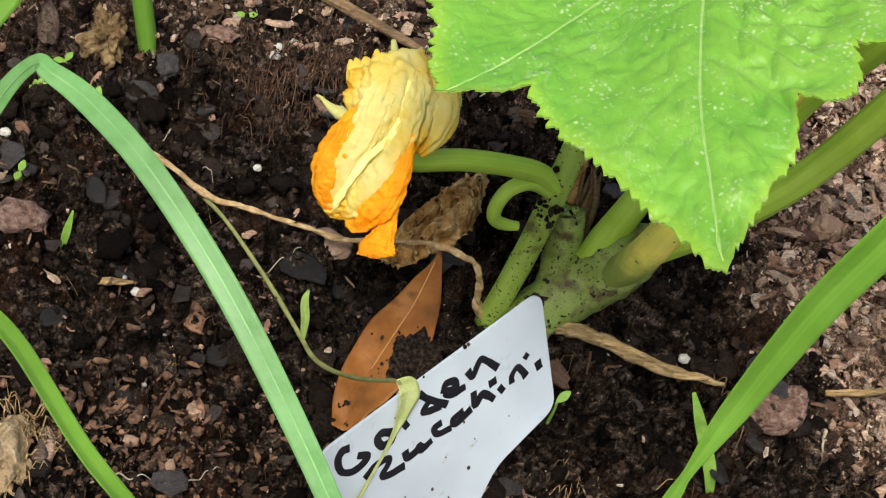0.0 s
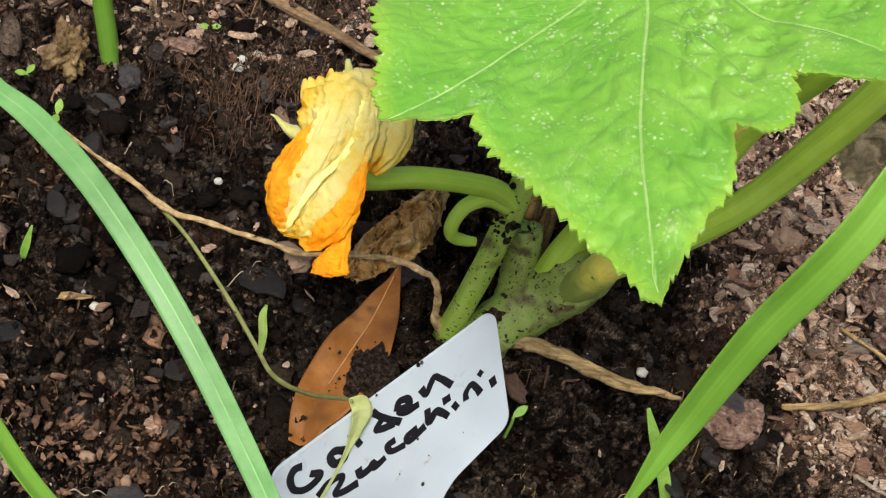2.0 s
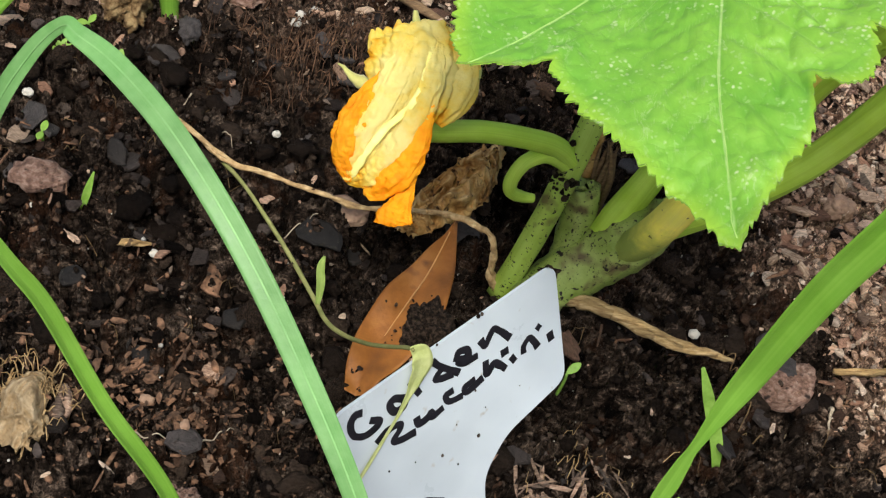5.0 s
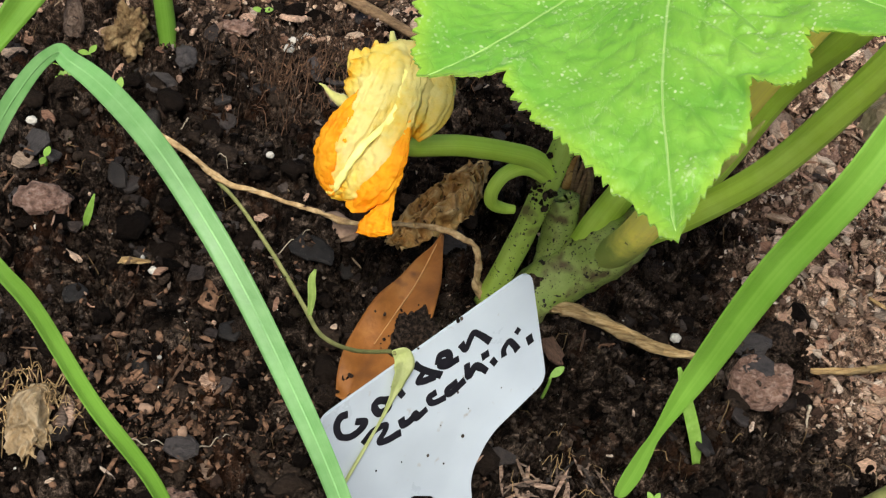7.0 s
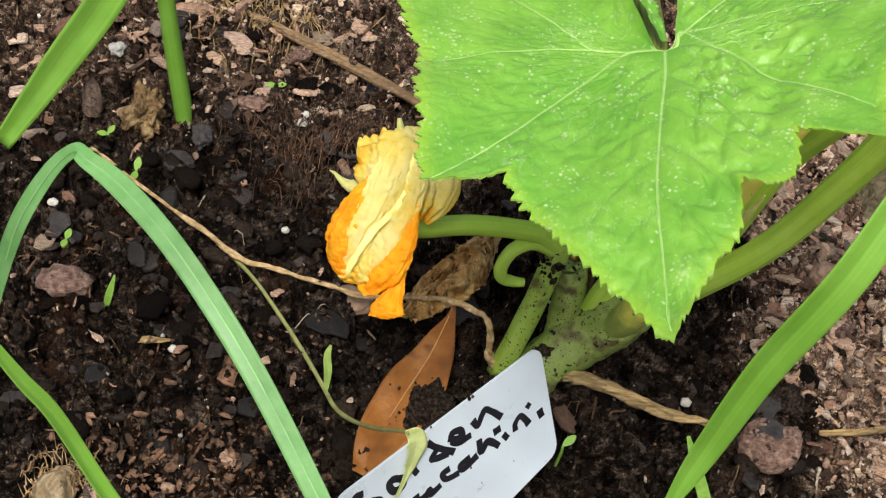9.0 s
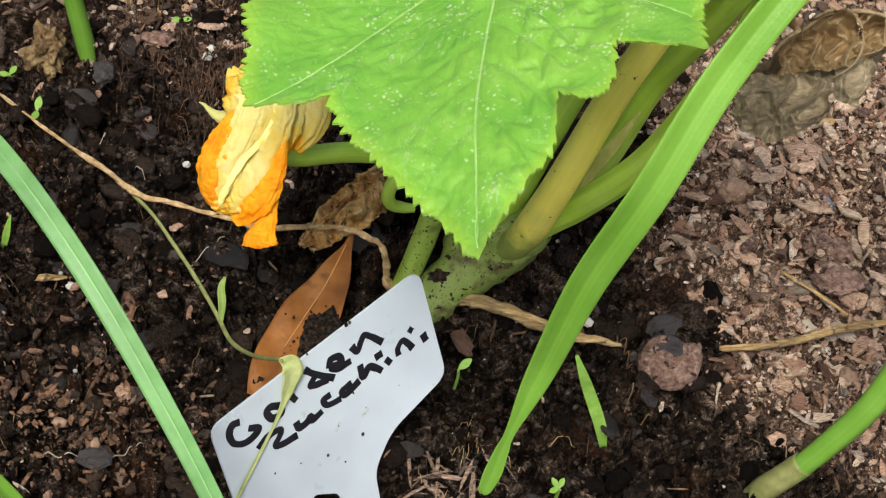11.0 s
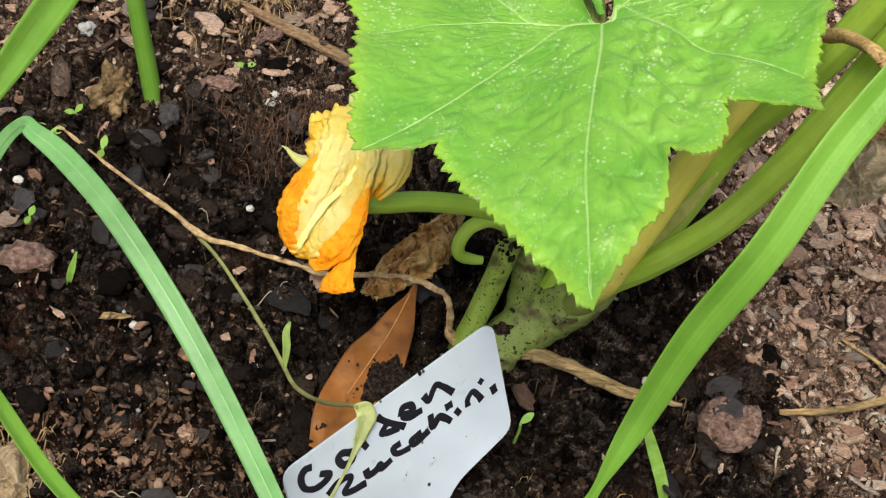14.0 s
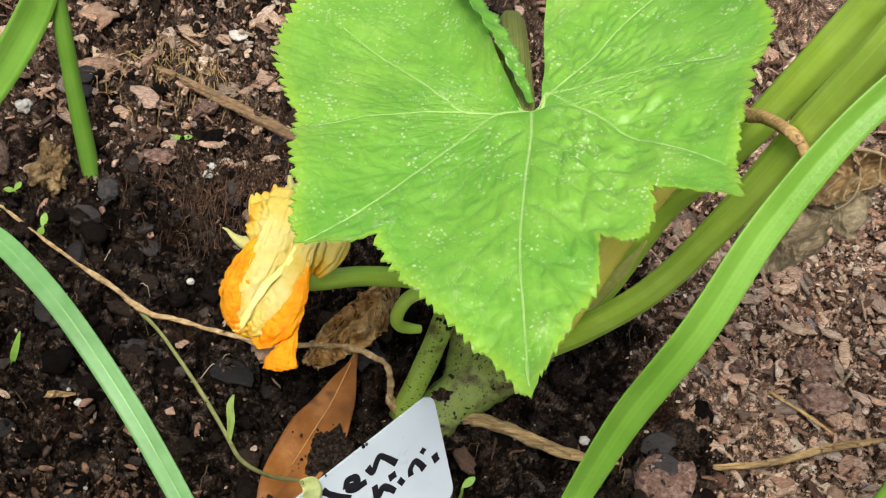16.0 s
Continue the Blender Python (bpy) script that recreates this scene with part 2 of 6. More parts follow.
def soil_height(x, y):
    """Height of the bed in cm: a broken damp crust, lumps, hollows and fine crumbs."""
    wx = x + 0.5 * (vnoise(x / 0.7, y / 0.7, 31) - 0.5) + 0.2 * (vnoise(x / 0.23, y / 0.23, 33) - 0.5)
    wy = y + 0.5 * (vnoise(x / 0.7, y / 0.7, 32) - 0.5) + 0.2 * (vnoise(x / 0.23, y / 0.23, 34) - 0.5)
    z = 0.9 * (vnoise(x / 3.1, y / 3.1, 1) - 0.5) + 0.6 * (vnoise(x / 1.2, y / 1.2, 2) - 0.5)
    for size, seed, amp, wide in ((1.45, 3, 0.55, 2.3), (0.72, 5, 0.5, 1.4), (0.34, 7, 0.34, 1.0)):
        tall, inside = slabs(wx, wy, size, seed)
        k = 0.25 + 0.95 * vnoise(x / wide, y / wide, seed + 60)
        soft = inside * inside * (3 - 2 * inside)
        z = z + amp * k * (tall * (0.35 + 0.65 * soft) - 0.95 * (1 - soft))
    z = z + 0.2 * (lumps(wx, wy, 0.17, 3) - 0.4) * (0.35 + vnoise(x / 0.8, y / 0.8, 7)) + 0.09 * (vnoise(x / 0.15, y / 0.11, 4) - 0.5)
    z = z + bump_at(x, y, -6.6, 4.4, 1.5, 0.9, -1.5) + bump_at(x, y, 2.6, -5.6, 1.7, 1.3, -1.2)
    z = z + bump_at(x, y, 0.2, 0.6, 1.6, 1.2, -0.9) + bump_at(x, y, 4.0, -2.2, 1.4, 1.0, -0.6)
    z = z + bump_at(x, y, -4.0, -1.8, 1.6, 0.6, -0.5) + bump_at(x, y, -2.6, 6.2, 2.6, 1.2, 0.6)
    z = z + bump_at(x, y, -2.2, -5.6, 1.2, 0.8, 0.3)
    fade = np.clip((60 - np.hypot(x, y)) / 40, 0.15, 1)
    return z * fade


def mulch(x, y):
    """Where bark mulch covers the dark soil: 0 to 1."""
    a = np.clip((x - 8.7 + 2.5 * (vnoise(x / 2.5, y / 2.5, 9) - 0.5) + 0.12 * (y + 2) - 0.95 * np.clip(-3.4 - y, 0, 9)) / 2.2, 0, 1)
    b = np.clip((y - 6.5 + 3 * (vnoise(x / 2.2, y / 2.2, 10) - 0.5) - 0.12 * x) / 4, 0, 1)
    return np.maximum(a, 0.36 * b)


def mesh_from(name, verts, faces, mat, smooth=False):
    me = bpy.data.meshes.new(name)
    me.from_pydata(verts, [], faces)
    me.update()
    return finish(new(name, me), mat, smooth)


# ---- materials ----
def green_foot(mt, colour, low, high):
    """A stalk's foot keeps another colour, up to a height in metres above the plant's base."""
    nt = mt.node_tree
    bs = nt.nodes["Principled BSDF"]
    was = bs.inputs["Base Color"].links[0].from_socket
    co, sp, mr = nt.nodes.new("ShaderNodeTexCoord"), nt.nodes.new("ShaderNodeSeparateXYZ"), nt.nodes.new("ShaderNodeMapRange")
    wv, ad = noise_node(nt, 260, 3.0), nt.nodes.new("ShaderNodeMath")
    nt.links.new(co.outputs["Object"], sp.inputs[0])
    ad.operation = "MULTIPLY_ADD"
    nt.links.new(wv.outputs[0], ad.inputs[0])
    ad.inputs[1].default_value = 0.016
    nt.links.new(sp.outputs[2], ad.inputs[2])
    mr.inputs[1].default_value, mr.inputs[2].default_value = low + 0.008, high + 0.008
    nt.links.new(ad.outputs[0], mr.inputs[0])
    nt.links.new(mixer(nt, mr.outputs[0], colour, was), bs.inputs["Base Color"])


def soil_material():
    """Damp soil: brown and black mottling, rusty patches, fine grain, a wet gloss here and there; paler where mulch covers it."""
    mt = bpy.data.materials.new("damp_soil")
    mt.use_nodes = True
    nt = mt.node_tree
    bs = nt.nodes["Principled BSDF"]
    broad = noise_node(nt, 130, 9.0, 0.74, 0.6)
    dark = ramp_node(nt, [(0.38, (0.0016, 0.0012, 0.0009)), (0.46, (0.008, 0.0056, 0.0043)), (0.54, (0.034, 0.024, 0.018)), (0.62, (0.13, 0.097, 0.075))])
    bark = ramp_node(nt, [(0.36, (0.022, 0.013, 0.009)), (0.48, (0.19, 0.12, 0.086)), (0.58, (0.46, 0.32, 0.235)), (0.68, (0.78, 0.60, 0.47))])
    for r in (dark, bark):
        nt.links.new(broad.outputs[0], r.inputs[0])
    ab = nt.nodes.new("ShaderNodeAttribute")
    ab.attribute_name = "mulch"
    col = mixer(nt, ab.outputs["Fac"], dark.outputs[0], bark.outputs[0])
    mid = noise_node(nt, 420, 5.0, 0.7, 0.8, stretch=(0.8, 1.5, 1.0))
    mr = ramp_node(nt, [(0.38, (0.35, 0.34, 0.33)), (0.5, (0.8, 0.8, 0.8)), (0.62, (2.1, 2.07, 2.04))])
    nt.links.new(mid.outputs[0], mr.inputs[0])
    col = mixer(nt, 1.0, col, mr.outputs[0], "MULTIPLY")
    rust = noise_node(nt, 38, 5.0, 0.65)
    rr = ramp_node(nt, [(0.54, (0, 0, 0)), (0.68, (0.75, 0.75, 0.75))])
    nt.links.new(rust.outputs[0], rr.inputs[0])
    col = mixer(nt, rr.outputs[0], col, (0.058, 0.027, 0.015))
    fine = noise_node(nt, 1500, 5.0, 0.65)
    fr = ramp_node(nt, [(0.34, (0.3, 0.3, 0.3)), (0.66, (2.0, 1.97, 1.94))])
    nt.links.new(fine.outputs[0], fr.inputs[0])
    col = mixer(nt, 1.0, col, fr.outputs[0], "MULTIPLY")
    grit = noise_node(nt, 1100, 2.0)
    gr = ramp_node(nt, [(0.71, (0, 0, 0)), (0.74, (0.7, 0.7, 0.7))])
    nt.links.new(grit.outputs[0], gr.inputs[0])
    col = mixer(nt, gr.outputs[0], col, (0.28, 0.25, 0.21))
    nt.links.new(col, bs.inputs["Base Color"])
    wet = noise_node(nt, 160, 4.0)
    wr = ramp_node(nt, [(0.38, (0.22, 0.22, 0.22)), (0.62, (0.75, 0.75, 0.75))])
    nt.links.new(wet.outputs[0], wr.inputs[0])
    nt.links.new(wr.outputs[0], bs.inputs["Roughness"])
    bs.inputs["Specular IOR Level"].default_value = 0.04
    hm = mixer(nt, 0.4, noise_node(nt, 620, 6.0, 0.7).outputs[0], fine.outputs[0])
    bn = nt.nodes.new("ShaderNodeBump")
    bn.inputs["Strength"].default_value, bn.inputs["Distance"].default_value = 1.0, 0.0035
    nt.links.new(hm, bn.inputs["Height"])
    nt.links.new(bn.outputs[0], bs.inputs["Normal"])
    return mt


def piece_material(name, hues, single_piece=False, rough=0.75, spec=0.2, grain=600, stretch=(1, 4, 1), bump_dist=0.001):
    """Bark and wood bits: each piece takes its own hue, with grain, dark cracks and relief."""
    mt = bpy.data.materials.new(name)
    mt.use_nodes = True
    nt = mt.node_tree
    bs = nt.nodes["Principled BSDF"]
    src = nt.nodes.new("ShaderNodeObjectInfo" if single_piece else "ShaderNodeNewGeometry")
    hue = ramp_node(nt, [(k / (len(hues) - 1), h) for k, h in enumerate(hues)])
    nt.links.new(src.outputs["Random" if single_piece else "Random Per Island"], hue.inputs[0])
    g = noise_node(nt, grain, 6.0, 0.65, stretch=stretch)
    gr = ramp_node(nt, [(0.3, (0.35, 0.33, 0.31)), (0.52, (1.0, 1.0, 1.0)), (0.75, (1.5, 1.48, 1.45))])
    nt.links.new(g.outputs[0], gr.inputs[0])
    col = mixer(nt, 1.0, hue.outputs[0], gr.outputs[0], "MULTIPLY")
    crack = noise_node(nt, grain * 0.55, 3.0, stretch=stretch)
    cr = ramp_node(nt, [(0.64, (0, 0, 0)), (0.73, (0.8, 0.8, 0.8))])
    nt.links.new(crack.outputs[0], cr.inputs[0])
    col = mixer(nt, cr.outputs[0], col, (0.02, 0.013, 0.010))
    nt.links.new(col, bs.inputs["Base Color"])
    bs.inputs["Roughness"].default_value, bs.inputs["Specular IOR Level"].default_value = rough, spec
    bn = nt.nodes.new("ShaderNodeBump")
    bn.inputs["Strength"].default_value, bn.inputs["Distance"].default_value = 0.9, bump_dist
    nt.links.new(noise_node(nt, grain * 2.4, 5.0, 0.65, stretch=stretch).outputs[0], bn.inputs["Height"])
    nt.links.new(bn.outputs[0], bs.inputs["Normal"])
    return mt


M_SOIL = soil_material()
BARK_HUES = [(0.03, 0.016, 0.011), (0.40, 0.22, 0.145), (0.72, 0.47, 0.32), (0.09, 0.047, 0.032), (0.92, 0.69, 0.50), (0.50, 0.28, 0.19), (0.80, 0.63, 0.49), (0.04, 0.023, 0.017)]
M_FLAKE = piece_material("bark_mulch", BARK_HUES)
M_LOOSE = piece_material("loose_bark", BARK_HUES, True)
M_WET = piece_material("wet_bark", [(0.006, 0.0045, 0.004), (0.045, 0.034, 0.029), (0.014, 0.0095, 0.0075), (0.085, 0.066, 0.057), (0.02, 0.0155, 0.014), (0.05, 0.028, 0.018)], False, 0.42, 0.15, 500, (1, 2, 1))
M_WETONE = piece_material("wet_bark_piece", [(0.018, 0.014, 0.013), (0.05, 0.042, 0.039), (0.03, 0.021, 0.017), (0.06, 0.05, 0.047), (0.036, 0.03, 0.028)], True, 0.5, 0.4, 450, (1, 2, 1))
M_SCALE = piece_material("soil_scales", [(0.006, 0.0045, 0.0036), (0.055, 0.039, 0.03), (0.018, 0.0125, 0.0098), (0.115, 0.084, 0.064), (0.03, 0.02, 0.0155), (0.085, 0.047, 0.03), (0.012, 0.0085, 0.007)], False, 0.5, 0.1, 900, (1, 3, 1))
M_LUMPS = piece_material("soil_lumps", [(0.003, 0.0023, 0.0019), (0.02, 0.014, 0.0108), (0.008, 0.0056, 0.0045), (0.07, 0.049, 0.036), (0.014, 0.0098, 0.0077)], False, 0.5, 0.05, 900, (1, 1.6, 1), 0.0018)
M_CRUMB = piece_material("soil_crumbs", [(0.003, 0.0022, 0.0018), (0.03, 0.021, 0.016), (0.009, 0.0063, 0.005), (0.085, 0.061, 0.046), (0.015, 0.0105, 0.0082), (0.11, 0.082, 0.064)], False, 0.45, 0.05, 1200, (1, 1, 1))
M_HUMUS = piece_material("bark_humus", [(0.03, 0.018, 0.013), (0.42, 0.27, 0.195), (0.74, 0.53, 0.39), (0.10, 0.06, 0.044), (0.95, 0.78, 0.63)], False, 0.8, 0.1, 900, (1, 1.5, 1))
M_CLOD = material("brown_clod", [(0.38, (0.008, 0.0055, 0.004)), (0.5, (0.035, 0.023, 0.016)), (0.6, (0.09, 0.06, 0.042))], 900, 0.7, 1.0, 1500, spec=0.1, bump_dist=0.002)
M_BROWNCLOD = material("brown_soil", [(0.38, (0.02, 0.013, 0.009)), (0.5, (0.07, 0.045, 0.03)), (0.62, (0.15, 0.10, 0.07))], 700, 0.75, 1.0, 1500, spec=0.1, bump_dist=0.002)
M_PEAT = material("peat_fibre", [(0.3, (0.05, 0.026, 0.015)), (0.7, (0.24, 0.135, 0.08))], 700, 0.85, 0.8, 2500, island=0.6)
M_DARKCHIP = material("dark_bark", [(0.3, (0.006, 0.005, 0.0045)), (0.7, (0.026, 0.022, 0.0195))], 500, 0.5, 0.8, 2200, spec=0.3, island=0.6, vary=0.5, stretch=(1, 3, 1),
                      spots=[((0.12, 0.10, 0.085), 1300, 0.66, 0.74)])
M_BARK = material("brown_bark", [(0.3, (0.10, 0.06, 0.042)), (0.5, (0.31, 0.205, 0.145)), (0.72, (0.56, 0.42, 0.315))], 620, 0.8, 0.9, 1800, island=0.85, vary=0.55, stretch=(1, 4, 1),
                  spots=[((0.025, 0.017, 0.013), 450, 0.58, 0.68)])
M_CHIP = material("weathered_wood", [(0.3, (0.20, 0.12, 0.075)), (0.5, (0.48, 0.33, 0.22)), (0.72, (0.75, 0.58, 0.43))], 500, 0.8, 1.0, 1500, vary=0.35, stretch=(1, 5, 1), spots=[((0.05, 0.03, 0.02), 400, 0.62, 0.7)])
M_STRAW = material("dry_straw", [(0.25, (0.24, 0.13, 0.045)), (0.55, (0.50, 0.33, 0.14)), (0.8, (0.70, 0.54, 0.31))], 400, 0.75, 0.8, 1500, island=0.6, vary=0.35, stretch=(0.5, 3, 3),
                   spots=[((0.09, 0.055, 0.03), 380, 0.6, 0.7)])
M_SLIVER = piece_material("dry_wood_slivers", [(0.30, 0.2, 0.12), (0.5, 0.38, 0.25), (0.22, 0.13, 0.08), (0.6, 0.47, 0.33)])
M_PERLITE = material("perlite", [(0.3, (0.42, 0.39, 0.33)), (0.7, (0.68, 0.65, 0.58))], 900, 0.8, 0.5, 2500, island=0.25)
M_STONE = material("reddish_stone", [(0.28, (0.10, 0.055, 0.04)), (0.48, (0.34, 0.195, 0.14)), (0.7, (0.62, 0.43, 0.34))], 420, 0.85, 1.0, 800,
                   spots=[((0.05, 0.03, 0.024), 300, 0.6, 0.7)], stretch=(1, 1, 2.5), bump_dist=0.003)
M_TANSTONE = material("tan_stone", [(0.3, (0.24, 0.14, 0.09)), (0.7, (0.45, 0.30, 0.20))], 400, 0.8, 0.7, 1200)
M_SLATE = material("blue_grey_pebble", [(0.3, (0.09, 0.10, 0.125)), (0.7, (0.20, 0.22, 0.26))], 500, 0.55, 0.3, 1500)
M_BLADE = material("green_blade", [(0.3, (0.16, 0.36, 0.035)), (0.7, (0.225, 0.45, 0.06))], 60, 0.42, 0.3, 700, spec=0.4, through_light=0.2, stripes=(5.0, (0.40, 0.62, 0.12), 0.14))
M_BLADE_L = material("pale_green_blade", [(0.3, (0.15, 0.36, 0.10)), (0.7, (0.235, 0.47, 0.165))], 160, 0.42, 0.25, 700, spec=0.45, through_light=0.2, stripes=(8.0, (0.32, 0.54, 0.23), 0.1))
M_MIDRIB = material("pale_midrib", [(0.3, (0.21, 0.44, 0.15)), (0.7, (0.29, 0.54, 0.21))], 200, 0.45, 0.2, 700, through_light=0.1)
M_SPROUT = material("sprout_green", [(0.3, (0.22, 0.42, 0.05)), (0.7, (0.36, 0.58, 0.12))], 400, 0.45, 0.2, 900, through_light=0.3)
M_PETIOLE = material("green_petiole", [(0.3, (0.48, 0.72, 0.07)), (0.7, (0.60, 0.83, 0.14))], 90, 0.5, 0.3, 700, spec=0.25, through_light=0.15, stripes=(4.5, (0.34, 0.54, 0.05), 0.28))
M_DIRTY = material("dirty_petiole", [(0.3, (0.34, 0.49, 0.07)), (0.7, (0.46, 0.61, 0.13))], 90, 0.5, 0.3, 700, spec=0.3, through_light=0.12, stripes=(3.0, (0.30, 0.44, 0.045), 0.35),
                   spots=[((0.16, 0.15, 0.05), 130, 0.56, 0.70), ((0.02, 0.015, 0.011), 900, 0.62, 0.66)])
M_CROWN = material("crown_green", [(0.3, (0.21, 0.30, 0.05)), (0.7, (0.40, 0.48, 0.14))], 130, 0.5, 0.4, 600, through_light=0.1,
                   spots=[((0.13, 0.10, 0.045), 140, 0.52, 0.70), ((0.018, 0.013, 0.01), 420, 0.62, 0.67), ((0.03, 0.02, 0.014), 1400, 0.62, 0.67)])
M_YELLOW = material("yellowed_petiole", [(0.25, (0.94, 0.87, 0.12)), (0.5, (0.99, 0.89, 0.15)), (0.75, (0.97, 0.83, 0.17))], 90, 0.5, 0.4, 700,
                    spots=[((0.62, 0.68, 0.16), 45, 0.55, 0.75), ((0.12, 0.07, 0.03), 420, 0.69, 0.73)], through_light=0.06, stripes=(5.0, (0.86, 0.72, 0.2), 0.35))
green_foot(M_YELLOW, (0.30, 0.37, 0.08), 0.030, 0.045)
M_PETAL_PALE = material("pale_petal", [(0.37, (1.0, 0.52, 0.02)), (0.45, (1.0, 0.78, 0.14)), (0.6, (1.0, 0.89, 0.34))], 75, 0.55, 0.6, 420, through_light=0.4, bump_dist=0.0018)
M_PETAL = material("orange_petal", [(0.25, (0.92, 0.26, 0.003)), (0.5, (0.98, 0.40, 0.006)), (0.8, (0.98, 0.54, 0.03))], 220, 0.5, 1.0, 560, through_light=0.3, bump_dist=0.001)
M_RIB = material("petal_rib", [(0.3, (0.80, 0.76, 0.20)), (0.7, (0.92, 0.86, 0.34))], 200, 0.55, 0.5, 700, through_light=0.15)
M_SEPAL = material("sepal", [(0.3, (0.45, 0.48, 0.10)), (0.7, (0.66, 0.62, 0.22))], 300, 0.6, 0.4, 900, sheen=0.3)
M_DRY = material("withered_brown", [(0.30, (0.16, 0.065, 0.014)), (0.46, (0.48, 0.26, 0.08)), (0.66, (0.80, 0.55, 0.23))], 200, 0.7, 0.4, 600,
                 spots=[((0.06, 0.025, 0.01), 300, 0.58, 0.68)], through_light=0.1, bump_dist=0.0015, blend=("ridge", [(0.3, (0.62, 0.40, 0.15)), (0.7, (0.88, 0.66, 0.34))]))
M_DRYLEAF = material("withered_leaf", [(0.25, (0.21, 0.16, 0.09)), (0.5, (0.57, 0.46, 0.29)), (0.8, (0.84, 0.71, 0.49))], 420, 0.85, 1.0, 900, through_light=0.15, bump_dist=0.0012, stretch=(1, 2.5, 1),
                      blend=("ridge", [(0.3, (0.36, 0.28, 0.17)), (0.7, (0.60, 0.48, 0.32))]))
M_HOOD = material("brown_dry_leaf", [(0.25, (0.17, 0.10, 0.04)), (0.5, (0.38, 0.25, 0.115)), (0.8, (0.60, 0.43, 0.22))], 260, 0.75, 0.8, 700, through_light=0.15, bump_dist=0.001,
                  blend=("ridge", [(0.3, (0.50, 0.36, 0.19)), (0.7, (0.74, 0.58, 0.36))]))
M_HUSK = material("tan_husk", [(0.25, (0.13, 0.08, 0.035)), (0.5, (0.36, 0.25, 0.13)), (0.8, (0.56, 0.42, 0.25))], 300, 0.8, 1.0, 800, bump_dist=0.0015,
                  blend=("ridge", [(0.3, (0.5, 0.38, 0.22)), (0.7, (0.68, 0.54, 0.36))]))
M_DRYVEIN = material("tan_dry_rib", [(0.3, (0.34, 0.235, 0.12)), (0.7, (0.56, 0.42, 0.25))], 400, 0.7, 0.7, 900, through_light=0.1)
M_VINE = material("dry_vine", [(0.25, (0.16, 0.09, 0.036)), (0.5, (0.42, 0.275, 0.125)), (0.75, (0.66, 0.50, 0.28))], 420, 0.7, 0.7, 900)
M_ROOT = material("brown_root", [(0.25, (0.07, 0.04, 0.018)), (0.55, (0.21, 0.135, 0.06)), (0.8, (0.45, 0.33, 0.17))], 420, 0.75, 0.9, 1200, stretch=(0.6, 3, 3))
M_TWIG = material("brown_twig", [(0.25, (0.10, 0.055, 0.028)), (0.55, (0.26, 0.165, 0.085)), (0.8, (0.42, 0.29, 0.17))], 420, 0.75, 0.9, 1200, stretch=(0.6, 3, 3))
M_STALKDRY = material("dry_stalk", [(0.25, (0.16, 0.09, 0.035)), (0.5, (0.42, 0.28, 0.12)), (0.75, (0.66, 0.50, 0.27))], 420, 0.75, 0.9, 1200, stretch=(0.6, 4, 3), island=0.3)
M_CRUMBLE = material("crumbling_bark", [(0.28, (0.06, 0.03, 0.012)), (0.45, (0.26, 0.155, 0.065)), (0.68, (0.52, 0.37, 0.18))], 420, 0.85, 1.0, 900, bump_dist=0.003)
M_PALEROOT = material("pale_root", [(0.3, (0.30, 0.24, 0.17)), (0.7, (0.52, 0.44, 0.33))], 500, 0.6, 0.4, 1200)
M_SLIVERONE = material("pale_wood", [(0.3, (0.36, 0.28, 0.19)), (0.7, (0.62, 0.52, 0.39))], 500, 0.75, 0.8, 1400, stretch=(0.6, 3, 3))
M_VINE_G = material("green_vine", [(0.3, (0.16, 0.17, 0.05)), (0.7, (0.30, 0.30, 0.11))], 250, 0.6, 0.5, 900)
M_BITLEAF = material("pale_withered_leaf", [(0.3, (0.42, 0.48, 0.15)), (0.7, (0.62, 0.66, 0.30))], 250, 0.6, 0.5, 900, through_light=0.25)
M_SIDELEAF = material("dull_green_leaflet", [(0.3, (0.20, 0.29, 0.06)), (0.7, (0.33, 0.43, 0.12))], 250, 0.6, 0.5, 900, through_light=0.2)
M_FALLEN = material("russet_leaf", [(0.25, (0.14, 0.05, 0.011)), (0.5, (0.255, 0.095, 0.019)), (0.8, (0.36, 0.155, 0.038))], 110, 0.5, 0.3, 900, spec=0.3,
                    spots=[((0.10, 0.035, 0.014), 130, 0.62, 0.75)])
M_LEAFRIB = material("russet_rib", [(0.3, (0.40, 0.20, 0.07)), (0.7, (0.55, 0.31, 0.13))], 300, 0.6, 0.4, 900)
M_TAG = material("white_plastic", [(0.3, (0.56, 0.62, 0.675)), (0.7, (0.61, 0.67, 0.72))], 70, 0.38, 0.06, 900, spec=0.5,
                 spots=[((0.42, 0.40, 0.37), 300, 0.68, 0.80)])
M_INK = material("black_marker", [(0.3, (0.007, 0.007, 0.010)), (0.7, (0.016, 0.014, 0.02))], 500, 0.5, 0.1, 900)


